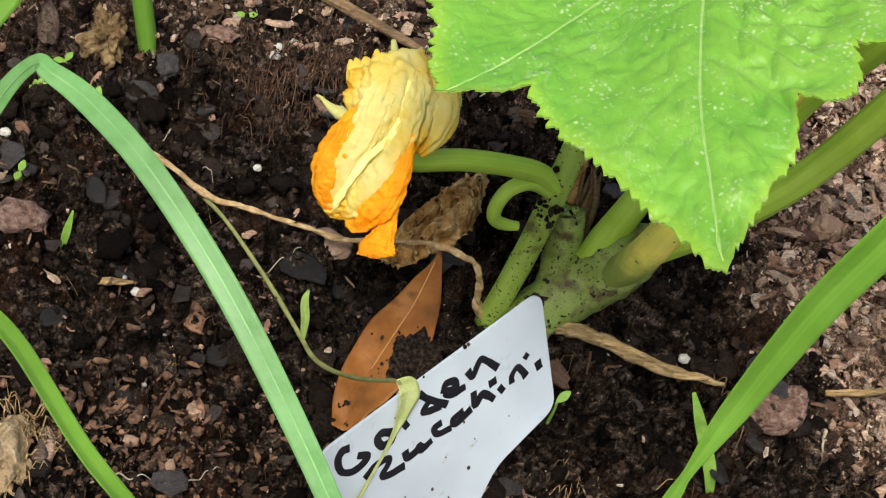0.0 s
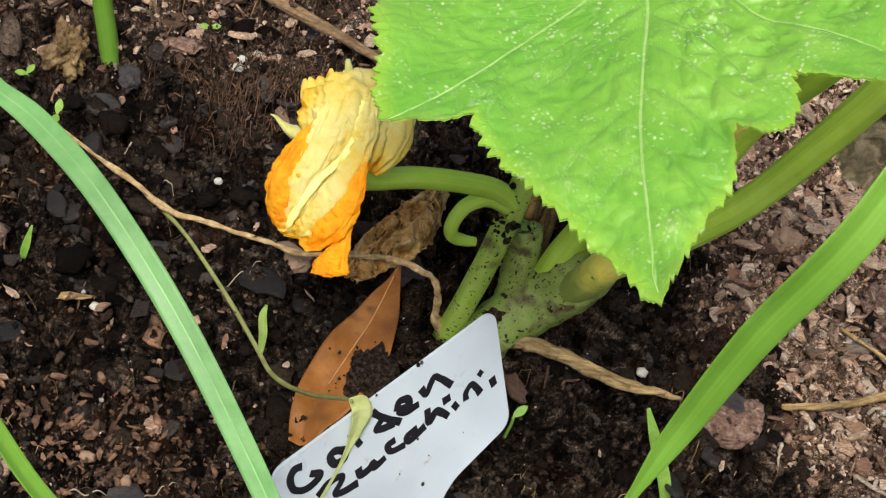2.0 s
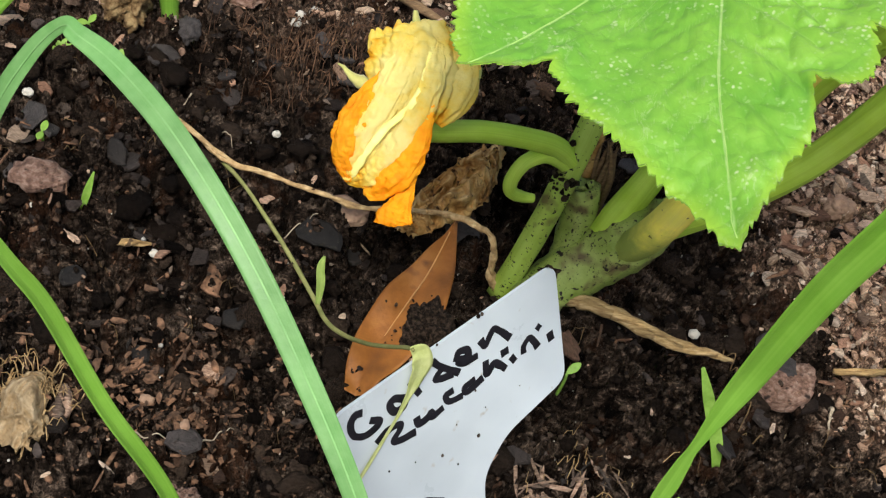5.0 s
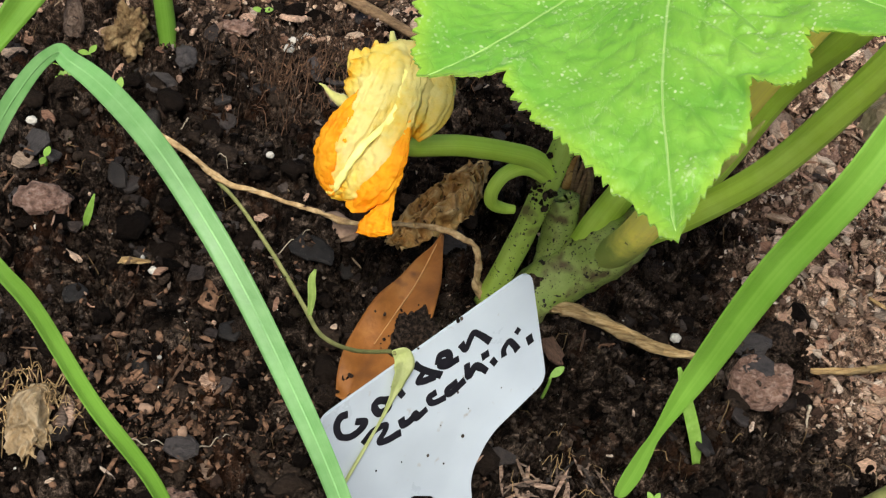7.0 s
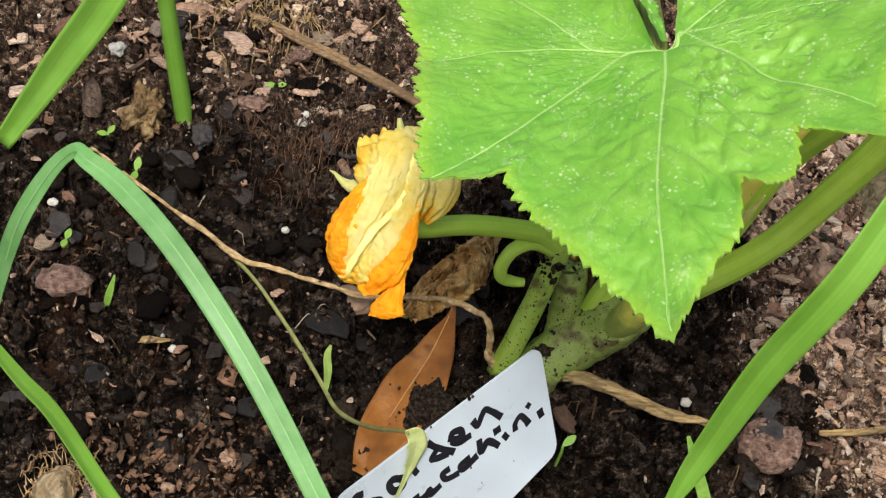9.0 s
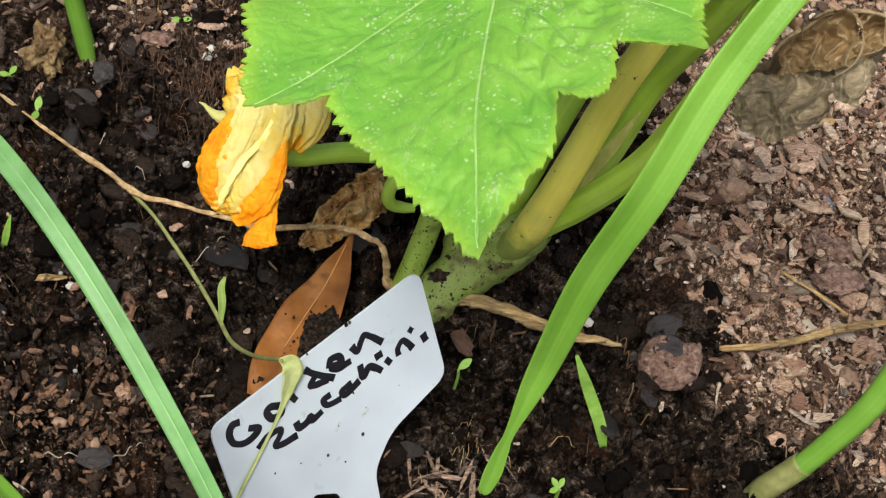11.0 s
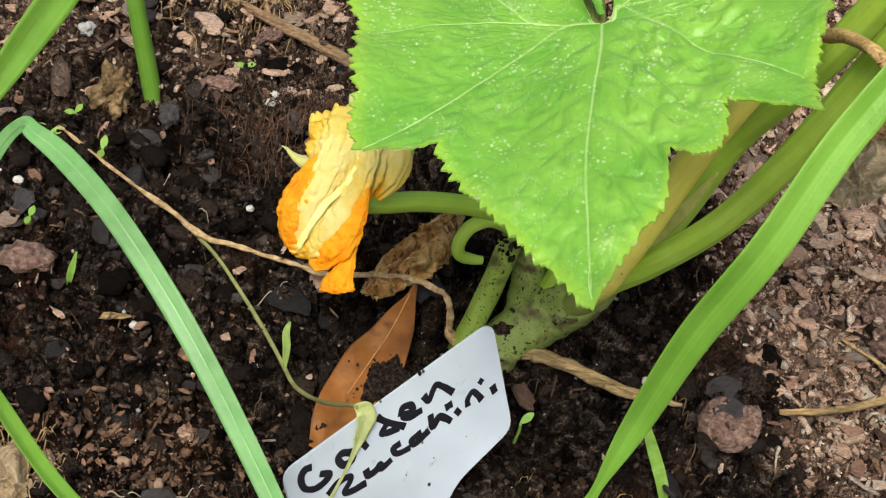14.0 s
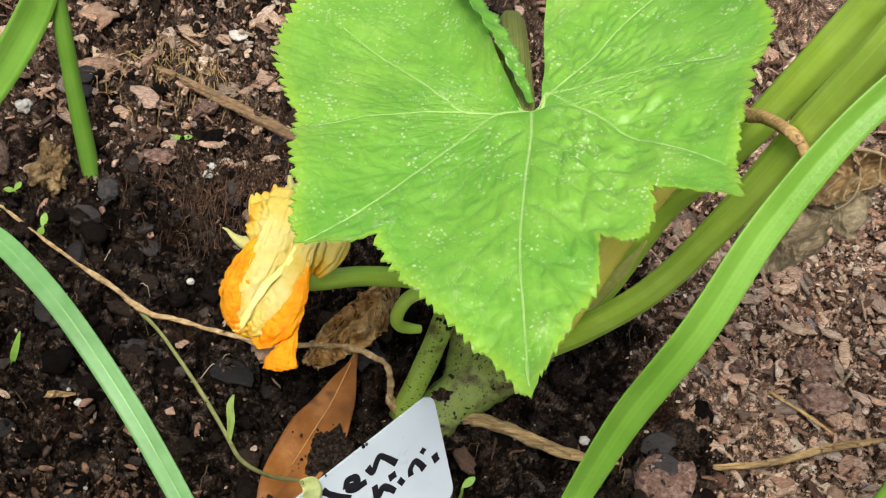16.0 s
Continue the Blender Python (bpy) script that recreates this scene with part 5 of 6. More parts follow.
    for (i, j), (k, m) in zip(ring, ring[1:] + ring[:1]):
        bm.faces.new((up[i][j], up[k][m], dn[k][m], dn[i][j]))
    bmesh.ops.recalc_face_normals(bm, faces=bm.faces)
    return bm


part("blade", sheet([[(-1.2, 0.65, 0.9), (-0.35, 1.5, 1.0), (0.5, 1.95, 1.0), (1.4, 2.05, 0.9)], [(-1.0, 0.5, 0.55), (0.0, 1.15, -0.3), (0.7, 1.3, -0.6), (1.6, 1.4, 0.3)],
                     [(-1.05, 0.25, 0.9), (-0.1, 0.55, 0.1), (0.6, 0.7, -0.2), (1.55, 0.8, 0.6)], [(-1.05, -0.05, 0.5), (-0.1, 0.1, 0.75), (0.5, 0.05, 0.8), (1.2, 0.25, 0.8)]], wf, WF_T, 0.34, 1.15, 1.0, 26), M_HOOD, wither, "brown papery leaf blade curled like a hood")
part("blade", sheet([[(1.4, 2.05, 0.85), (2.0, 2.0, 0.8), (2.65, 1.7, 0.7), (3.0, 1.0, 0.6)], [(1.6, 1.35, 0.6), (2.0, 1.3, -0.3), (2.4, 1.3, 0.0), (2.9, 0.8, 0.6)], [(1.45, 0.65, 0.6), (1.75, 0.55, 0.4), (2.3, 0.85, 0.6), (2.75, 0.45, 0.6)]],
                    wf, WF_T, 0.3, 1.4, 2.0, 18), M_HOOD, wither, "frilled side of the dry blade")
part("blade", sheet([[(0.7, 0.1, 0.4), (1.4, 0.55, 0.5), (2.2, 0.5, 0.4)], [(0.8, -0.3, 0.4), (1.4, -0.15, 0.6), (2.05, 0.0, 0.4)], [(0.95, -0.65, 0.1), (1.55, -0.95, 0.2), (1.9, -0.45, 0.1)]], wf, WF_T, 0.34, 1.2, 3.0, 24), M_DRYLEAF, wither, "grey-brown hanging flap of the dry blade")
part("blade", sheet([[(-1.9, 0.1, -0.4), (-1.1, 0.05, 0.0), (0.0, 0.1, 0.4), (0.8, 0.0, 0.3)], [(-2.15, -0.5, -0.2), (-1.2, -0.6, 0.6), (-0.2, -0.6, 0.2), (0.65, -0.5, 0.6)],
                     [(-2.25, -0.9, -0.1), (-1.4, -1.2, 0.25), (-0.4, -1.3, 0.2), (0.7, -0.95, 0.05)], [(-2.45, -1.2, -0.75), (-1.55, -1.9, -0.75), (-0.8, -2.1, -0.75), (0.75, -1.35, -0.5)]], wf, WF_T, 0.34, 1.25, 4.0, 28), M_DRYLEAF, wither, "grey-brown drooping fold of the dry blade")
part("blade", sheet([[(-1.3, 0.5, 0.3), (-0.3, 1.2, -0.4), (1.2, 1.5, -0.6), (2.8, 1.0, -0.3)], [(-1.7, 0.2, -0.6), (-0.4, 0.4, -1.2), (1.2, 0.6, -1.2), (2.5, 0.5, -1.0)], [(-1.9, 0.0, -1.4), (-0.4, 0.0, -1.9), (1.2, 0.1, -2.0), (2.2, 0.2, -1.7)]], wf, WF_T, 0.15, 1.4, 5.0, 12), M_DRYLEAF, wither, "dark inner fold of the dry blade")
for rib in ([(-1.25, 0.6, 0.9, 0.07), (-0.7, 1.15, 1.05, 0.11), (-0.3, 1.5, 1.1, 0.12), (0.45, 1.93, 1.1, 0.11), (1.35, 2.06, 1.0, 0.1), (2.1, 2.0, 0.9, 0.09), (2.65, 1.65, 0.8, 0.07), (3.0, 1.0, 0.7, 0.04)],
            [(1.3, 2.0, 1.0, 0.07), (1.58, 1.5, 0.8, 0.055), (1.55, 0.85, 0.9, 0.05), (1.2, 0.25, 1.0, 0.04), (0.7, -0.1, 0.8, 0.03)],
            [(2.4, 1.75, 0.8, 0.05), (2.45, 1.35, 0.55, 0.04), (2.25, 0.9, 0.75, 0.035), (1.7, 0.58, 0.65, 0.03)]):
    part("vein", tube([(*wf(q[0] + 0.05 * math.sin(9 * q[1]), q[1] + 0.05 * math.sin(8 * q[0]), q[2]), q[3] * 0.5) for q in rib], 10, 3, 0.2, 0.7, flat=0.8, along=0.6), M_DRYVEIN, wither, "pale tan dried vein")

# ---- plant label ----
TAG_O, TAG_U, TAG_V0 = np.array((-4.48, -9.85, 4.25)), np.array((0.7205, 0.6771, 0.1498)), np.array((0.4062, -0.2370, -0.8825))
TAG_V = TAG_V0 - 0.135 * TAG_U
TAG_N = np.array((0.5620, -0.6967, 0.4458))
tag = thing("plant_label", "white plastic plant label handwritten in black marker, pushed into the soil", "plant label", (*(TAG_O + TAG_U * 2.6 + TAG_V * 7.0)[:2], 0.0))


def on_tag(u, v, d=0.0):
    return TAG_O + TAG_U * u + TAG_V * v + TAG_N * d


def rounded(pts, r=0.3, n=6):
    """A polygon with its corners rounded."""
    out = []
    for i, p in enumerate(pts):
        p, a, b = np.array(p), np.array(pts[i - 1]), np.array(pts[(i + 1) % len(pts)])
        da, db = a - p, b - p
        k = min(r, 0.45 * np.linalg.norm(da), 0.45 * np.linalg.norm(db))
        p1, p2 = p + da / np.linalg.norm(da) * k, p + db / np.linalg.norm(db) * k
        for t in np.linspace(0, 1, n):
            out.append((1 - t) ** 2 * p1 + 2 * t * (1 - t) * p + t * t * p2)
    return out


def plate(outline, hole, thick):
    """A flat plate with an outline and a hole, as one filled curve turned to mesh."""
    bm = bmesh.new()
    edges = []
    for ring in (outline, hole):
        vs = [bm.verts.new((*p, 0)) for p in ring]
        edges += [bm.edges.new((vs[i], vs[(i + 1) % len(vs)])) for i in range(len(vs))]
    bmesh.ops.triangle_fill(bm, use_beauty=True, edges=edges)
    ret = bmesh.ops.extrude_face_region(bm, geom=bm.faces[:])
    bmesh.ops.translate(bm, verts=[g for g in ret["geom"] if isinstance(g, bmesh.types.BMVert)], vec=(0, 0, -thick))
    bmesh.ops.recalc_face_normals(bm, faces=bm.faces)
    for v in bm.verts:
        v.co = cm(on_tag(v.co.x, v.co.y, v.co.z))
    return bm


outline = rounded([(0, 0), (6.72, 0), (6.78, 3.35), (4.75, 3.7), (3.95, 4.4), (3.85, 5.6), (3.45, 8.3), (2.6, 9.0), (1.9, 8.3), (1.6, 5.6), (1.3, 4.4), (0.2, 3.7), (0.02, 3.2)], 0.38)
hole = rounded([(1.62, 4.3), (2.1, 3.72), (2.75, 4.2), (2.85, 4.8), (2.3, 5.3), (1.7, 5.0)], 0.12, 3)
part("plate", plate(outline, hole, 0.09), M_TAG, tag, "glossy white T-shaped plastic plate", False)


def letter(*strokes):
    """One character written with a thick marker: strokes through places on the label, along and down."""
    bm = bmesh.new()
    for k, pts in enumerate(strokes):
        d = catmull([(*on_tag(u + 0.08, v + 0.17, 0.004 + 0.001 * k), 0.098 + 0.012 * math.sin(3 * u + 5 * v)) for u, v in pts], 6)
        d = np.vstack([[*(d[0, :3] * 1.06 - d[1, :3] * 0.06), 0.05], d, [*(d[-1, :3] * 1.06 - d[-2, :3] * 0.06), 0.05]])
        one = tube(d.tolist(), 12, 0, 0, 0.12, hint=tuple(TAG_N), n=1, flat=0.06, seed=k)
        me = bpy.data.meshes.new("stroke")
        one.to_mesh(me)
        one.free()
        bm.from_mesh(me)
        bpy.data.meshes.remove(me)
    part("letter", bm, M_INK, tag)


# first line: G o l d e n
letter([(0.72, 0.19), (0.51, 0.14), (0.36, 0.3), (0.4, 0.61), (0.66, 0.8), (0.94, 0.81), (1.13, 0.7), (0.88, 0.51)])
letter([(1.87, 0.57), (1.61, 0.41), (1.46, 0.48), (1.56, 0.73), (1.82, 0.76), (1.88, 0.59)])
letter([(2.1, 0.24), (2.2, 0.5), (2.31, 0.75)])
letter([(2.76, 0.13), (3.0, 0.44), (3.49, 0.92)], [(3.01, 0.48), (2.79, 0.64), (3.01, 0.75), (3.32, 0.83)])
letter([(3.43, 0.57), (3.53, 0.38), (3.77, 0.46), (3.78, 0.66), (3.49, 0.58), (3.67, 0.75), (4.07, 0.81)])
letter([(4.19, 0.45), (4.31, 0.69), (4.49, 0.51), (4.62, 0.42), (4.78, 0.56), (5.08, 0.96)])
# second line: z u c c h i n i
letter([(0.96, 1.22), (1.28, 1.09), (1.65, 1.14), (1.64, 1.27), (1.42, 1.45), (1.58, 1.56), (2.06, 1.64)])
letter([(2.13, 1.27), (2.17, 1.48), (2.42, 1.5), (2.56, 1.43), (2.58, 1.56), (2.91, 1.52)])
letter([(3.26, 1.26), (3.03, 1.27), (3.1, 1.48), (3.51, 1.58)])
letter([(3.92, 1.38), (3.59, 1.4), (3.66, 1.57), (4.15, 1.49)])
letter([(4.28, 1.09), (4.28, 1.46), (4.51, 1.33), (4.67, 1.46), (4.86, 1.7)])
letter([(4.75, 1.22), (4.99, 1.23)], [(5.04, 1.46), (5.16, 1.68)])
letter([(5.44, 1.64), (5.46, 1.44), (5.65, 1.32), (5.77, 1.47), (5.9, 1.74)])
letter([(5.9, 1.25), (6.03, 1.17)], [(6.29, 1.55), (6.34, 1.82)])
speck = bmesh.new()
for u, v, r in ((3.9, 3.13, 0.05), (2.78, 2.95, 0.04), (3.96, 1.85, 0.03), (4.29, -0.03, 0.055), (4.4, -0.02, 0.045), (3.03, -0.04, 0.03), (1.25, 2.33, 0.025), (0.46, 2.78, 0.03), (0.6, 2.9, 0.025), (3.2, 3.5, 0.025), (3.3, 2.4, 0.018), (2.0, 2.6, 0.02), (4.2, 2.5, 0.018), (5.3, 2.6, 0.015)):
    m = Matrix.Translation(cm(on_tag(u, v, 0.01))) @ Matrix.Diagonal((r * CM, r * CM * 1.3, r * CM, 1))
    bmesh.ops.create_icosphere(speck, subdivisions=1, radius=1.0, matrix=m)
tagged(part("soil_specks", speck, M_CRUMB, tag, "specks of soil splashed on the label", False), kind="stuff")

# ---- vines on the soil ----
vine = thing("dry_vine", "thin dry brown trailing stem lying twisted on the soil", "stem", (-7.6, 0.3, 0.0))
part("stem", strands([(-12.6, 4.5, 0.35, 0.034), (-11.98, 3.9, 0.5, 0.057), (-10.3, 2.4, 0.7, 0.058), (-8.8, 1.3, 0.75, 0.09), (-7.6, 0.35, 0.75, 0.09), (-6.3, 0.05, 0.75, 0.075), (-5.0, -0.25, 0.7, 0.075),
                      (-3.9, -0.55, 0.75, 0.09), (-2.4, -0.65, 1.05, 0.075), (-1.4, -1.0, 1.5, 0.09), (-0.6, -1.6, 1.8, 0.105), (-0.22, -1.9, 1.5, 0.1), (-0.15, -2.0, 0.7, 0.12), (0.1, -2.1, 0.1, 0.170)], 5, 0.5, 9.0, 0.9, 9, 3), M_VINE, vine)
part("side_stem", tube([(-7.7, 0.4, 0.6, 0.063), (-7.1, -0.2, 0.55, 0.056), (-6.5, -1.05, 0.55, 0.056), (-5.6, -2.4, 0.5, 0.063), (-4.9, -3.6, 0.5, 0.063), (-4.35, -4.85, 0.9, 0.063), (-3.6, -6.4, 2.5, 0.056), (-3.0, -8.0, 4.75, 0.049), (-2.9, -8.3, 5.1, 0.042)], 9, 3, 0.12, 0.2),
     M_VINE_G, vine, "greenish trailing shoot")
part("side_leaf", blade([(-4.72, -4.0, 0.6, 0.06), (-4.72, -3.6, 0.95, 0.11), (-4.78, -3.2, 1.15, 0.1), (-4.72, -2.85, 1.2, 0.03)], TO_EYE, 0.7, 0.03), M_SIDELEAF, vine, "small narrow green leaflet")
part("side_leaf", blade([(*on_tag(u, v, d), w) for u, v, d, w in ((2.25, -0.5, 0.1, 0.04), (2.42, -0.28, 0.14, 0.25), (2.42, 0.02, 0.16, 0.29), (2.2, 0.35, 0.14, 0.19), (1.93, 0.68, 0.12, 0.09), (1.5, 1.08, 0.1, 0.05), (0.53, 1.77, 0.1, 0.06), (-0.2, 2.3, 0.1, 0.05), (-0.9, 2.8, 0.0, 0.03))],
                         (0.56, -0.69, 0.44), 0.2, 0.02, wave=0.05), M_BITLEAF, vine, "pale withered leaf draped over the label")

# fallen leaf, half buried, and the clod on it
fallen = thing("fallen_leaf", "glossy russet brown fallen leaf half buried in soil", "leaf", (-2.5, -3.5, 0.2))


SIDE = 0.62


def laurel():
    d = catmull([(-1.2, -0.75, 1.05, 0.03), (-1.45, -1.5, 1.0, 0.3), (-1.85, -2.5, 0.85, 0.72), (-2.35, -3.5, 0.65, 1.05), (-2.9, -4.6, 0.5, 1.05), (-3.35, -5.6, 0.4, 0.75), (-3.55, -6.4, 0.3, 0.4)], 10)
    _, s, u = frames(d[:, :3], (-0.35, -0.45, 0.8))
    rings = []
    for k, r in enumerate(d):
        xs = np.linspace(-1, 1, 13)
        top = [r[:3] + s[k] * r[3] * x * (SIDE if x > 0 else 1.0) + u[k] * (0.22 * abs(x) ** 1.5 * r[3] + 0.05 * math.sin(k * 0.4 + 2 * x) - (0.04 if x == 0 else 0)) for x in xs]
        rings.append(top + [p - u[k] * 0.03 for p in top][::-1])
    return skin(rings)


part("leaf_blade", laurel(), M_FALLEN, fallen)
part("midrib", tube([(-1.2, -0.72, 1.08, 0.014), (-1.85, -2.5, 0.86, 0.02), (-2.35, -3.5, 0.66, 0.02), (-2.9, -4.6, 0.5, 0.012)], 6), M_LEAFRIB, fallen, "pale midrib")
clod = crumbs("soil_bits", 150, (0.025, 0.07), M_CLOD, "crumbs of damp soil lying on the leaf", lambda x, y: np.exp(-(((x + 2.15) / 0.75) ** 2 + ((y + 4.6) / 0.95) ** 2) * 1.6), area=(-3.2, -1.0, -6.0, -3.4),
              pile=lambda x, y: 0.35 + 0.9 * np.exp(-(((x + 2.1) / 0.9) ** 2 + ((y + 4.6) / 1.1) ** 2)))
tagged(clod, category="soil", kind="stuff")

# dry root stalk from the crown, straws and twigs
for pts, label, m in (([(2.0, -2.6, 0.75, 0.18), (2.6, -2.7, 0.75, 0.2), (3.85, -3.0, 0.6, 0.17), (5.3, -3.45, 0.45, 0.15), (6.2, -3.5, 0.4, 0.13), (6.8, -3.5, 0.3, 0.06)], "flattened dry tan stalk lying beside the crown", M_STALKDRY),
                   ([(9.7, -3.4, 0.35, 0.07), (10.6, -3.3, 0.35, 0.12), (11.9, -3.0, 0.45, 0.1), (13.5, -2.45, 0.5, 0.11), (15.0, -2.1, 0.5, 0.1), (17.0, -1.6, 0.4, 0.1)], "split golden straw lying on the mulch", M_STRAW),
                   ([(-9.0, 12.1, 0.3, 0.06), (-7.2, 11.05, 0.45, 0.14), (-4.8, 9.65, 0.5, 0.18), (-2.4, 8.25, 0.5, 0.17), (-0.8, 7.4, 0.4, 0.1)], "long dry brown twig lying on the mulch", M_TWIG),
                   ([(12.0, -0.3, 0.3, 0.05), (13.0, -1.2, 0.45, 0.05), (13.7, -2.0, 0.6, 0.05)], "thin pale dry stick on the mulch", M_STRAW),
                   ([(-10.6, -7.4, 0.35, 0.14), (-10.5, -8.0, 0.45, 0.2), (-10.65, -8.7, 0.4, 0.16)], "short purplish brown twig on the soil", M_BARK),
                   ([(-10.2, -2.75, 0.3, 0.07), (-9.7, -2.7, 0.35, 0.09), (-9.2, -2.62, 0.3, 0.05)], "small pale sliver of straw on the soil", M_STRAW),
                   ([(13.4, -9.8, 0.3, 0.2), (14.6, -9.0, 0.5, 0.28), (16.0, -8.2, 0.5, 0.25)], "purplish brown stick at the edge of the bed", M_BARK)):
    single("dry_stalk", strands(pts, 7, 0.6, 0.9, 0.8, 7, int(pts[0][0] * 10) % 97), m, label, "stalk", (pts[0][0], pts[0][1], sh(pts[0][0], pts[0][1])))


def lump(center, size, rough, seed, sub=3, freq=1.6):
    bm = bmesh.new()
    bmesh.ops.create_icosphere(bm, subdivisions=sub, radius=1.0)
    for v in bm.verts:
        n = v.co.normalized()
        k = 1 + rough * noise.noise(n * freq + Vector((seed, 0, 0))) + 0.45 * rough * noise.noise(n * freq * 2.7 + Vector((0, seed, 0))) + 0.2 * rough * noise.noise(n * freq * 7 + Vector((0, 0, seed))) * (sub < 5) + (0.10 * rough * round(2.5 * noise.noise(n * freq * 1.8 + Vector((2, seed, 0)))) + 0.05 * rough * noise.noise(n * freq * 15) - 0.35 * rough * max(0.0, 1 - 9 * abs(noise.noise(n * freq * 1.3 + Vector((seed, 4, 2)))))) * (sub > 4)
        v.co = cm((center[0] + n.x * k * size[0], center[1] + n.y * k * size[1], center[2] + n.z * k * size[2]))
    return bm


def flat_stone(center, size, seed):
    """A flat-topped round stone, flaking in thin layers."""
    bm = bmesh.new()
    bmesh.ops.create_icosphere(bm, subdivisions=6, radius=1.0)
    for v in bm.verts:
        n = v.co.normalized()
        k = 1 / ((n.x * n.x + n.y * n.y) ** 2 + abs(n.z) ** 4) ** 0.25
        k *= 1 + 0.09 * noise.noise(Vector((n.x * 1.6, n.y * 1.6, seed))) + 0.04 * noise.noise(n * 4)
        x, y, z = n.x * k, n.y * k, n.z * k
        if n.z > 0.1:
            q = Vector((x * 1.5 + 0.3 * noise.noise(n * 5), y * 1.5 + 0.3 * noise.noise(n * 5 + Vector((3, 0, 0))), seed))
            z += 0.22 * math.floor(3.4 * noise.noise(q) + 0.5) + 0.1 * noise.noise(q * 4) + 0.05 * noise.noise(q * 11)
        v.co = cm((center[0] + x * size[0], center[1] + y * size[1], center[2] + z * size[2]))
    return bm


single("stone", flat_stone((8.25, -3.85, sh(8.25, -3.85) + 0.3), (0.92, 0.78, 0.42), 1.7), M_STONE, "flat round reddish brown stone on dark soil", "stone", (8.25, -3.85, sh(8.25, -3.85)))
for name, c, size, rough, seed, m, label, cat in (
        ("stone", (11.05, 3.15, 0.42), (0.5, 0.45, 0.4), 0.25, 2, M_TANSTONE, "small round tan stone in the mulch", "stone"),
        ("pebble", (13.9, 2.85, 0.38), (0.38, 0.5, 0.3), 0.15, 3, M_SLATE, "smooth blue-grey pebble in the mulch", "pebble"),
        ("bark_piece", (-12.4, -1.15, 0.15), (0.75, 0.55, 0.3), 0.35, 4, M_STONE, "rough reddish brown piece of bark on soil", "bark"),
        ("bark_piece", (-11.15, 6.0, 0.35), (0.5, 0.5, 0.8), 0.8, 5, M_CRUMBLE, "upright crumbling tan chunk of bark", "bark"),
        ("bark_piece", (-12.9, 6.4, 0.4), (0.3, 0.3, 0.9), 0.4, 15, M_BARK, "dark upright splinter of bark", "bark"),
        ("bark_piece", (14.6, 6.4, 0.15), (0.5, 0.35, 0.16), 0.4, 6, M_STRAW, "pale tan flake of wood on the mulch", "bark"),
        ("bark_piece", (13.6, 4.9, 0.2), (0.65, 0.5, 0.25), 0.4, 7, M_BARK, "purplish brown chunk of bark mulch", "bark"),
        ("bark_piece", (-10.0, 3.1, 0.25), (0.3, 0.5, 0.3), 0.3, 8, M_DARKCHIP, "rounded dark brown lump of bark", "bark"),
        ("bark_piece", (-4.1, -0.2, 0.2), (0.6, 0.5, 0.22), 0.45, 9, M_TANSTONE, "greyish pink flake of bark on soil", "bark"),
        ("perlite", (6.0, -2.3, 0.35), (0.16, 0.15, 0.14), 0.2, 10, M_PERLITE, "rounded white perlite bead on black soil", "perlite"),
        ("perlite", (-9.1, -2.75, 0.2), (0.13, 0.12, 0.1), 0.3, 11, M_PERLITE, "small white perlite bead on black soil", "perlite"),
        ("perlite", (-6.35, 2.15, 0.1), (0.13, 0.11, 0.1), 0.3, 12, M_PERLITE, "small white perlite bead on black soil", "perlite"),
        ("perlite", (-6.1, 7.35, 0.3), (0.16, 0.14, 0.13), 0.3, 13, M_PERLITE, "small white perlite bead on brown soil", "perlite"),
        ("perlite", (-13.3, 2.0, 0.25), (0.17, 0.13, 0.12), 0.5, 14, M_PERLITE, "white crumbly perlite lump on soil", "perlite"),
        ("wood_chip", (-7.6, -8.15, 0.2), (0.12, 0.15, 0.08), 0.3, 16, M_TANSTONE, "small orange-tan wood chip on soil", "wood chip"),
        ("wood_chip", (-8.6, -7.6, 0.2), (0.2, 0.13, 0.08), 0.3, 17, M_TANSTONE, "small orange-tan wood chip on soil", "wood chip")):
    z = sh(c[0], c[1])
    single(name, lump((c[0], c[1], z + c[2]), size, rough, seed, 5 if name == "stone" or m is M_CRUMBLE else 3), m, label, cat, (c[0], c[1], z))

single("soil_clod", lump((-1.75, -4.5, 0.65), (0.68, 0.9, 0.58), 0.45, 33, 5, 2.0), M_CLOD, "damp black clod of soil lying on the leaf", "soil clod", (-2.0, -4.5, 0.3))
single("soil_clod", lump((1.35, -2.3, 1.3), (0.3, 0.17, 0.15), 0.6, 36, 4, 2.0), M_BROWNCLOD, "small dark clod of soil lodged on the crown", "soil clod", (1.45, -2.35, 1.15))
dry_flower = thing("withered_flower", "brown shrivelled fallen squash flower on the soil", "flower", (-1.6, 0.75, 0.0))
A0, A1 = np.array((0.05, 2.3, 0.9)), np.array((-2.45, -0.75, 0.35))
ACROSS = np.array((0.77, -0.63, 0.1))
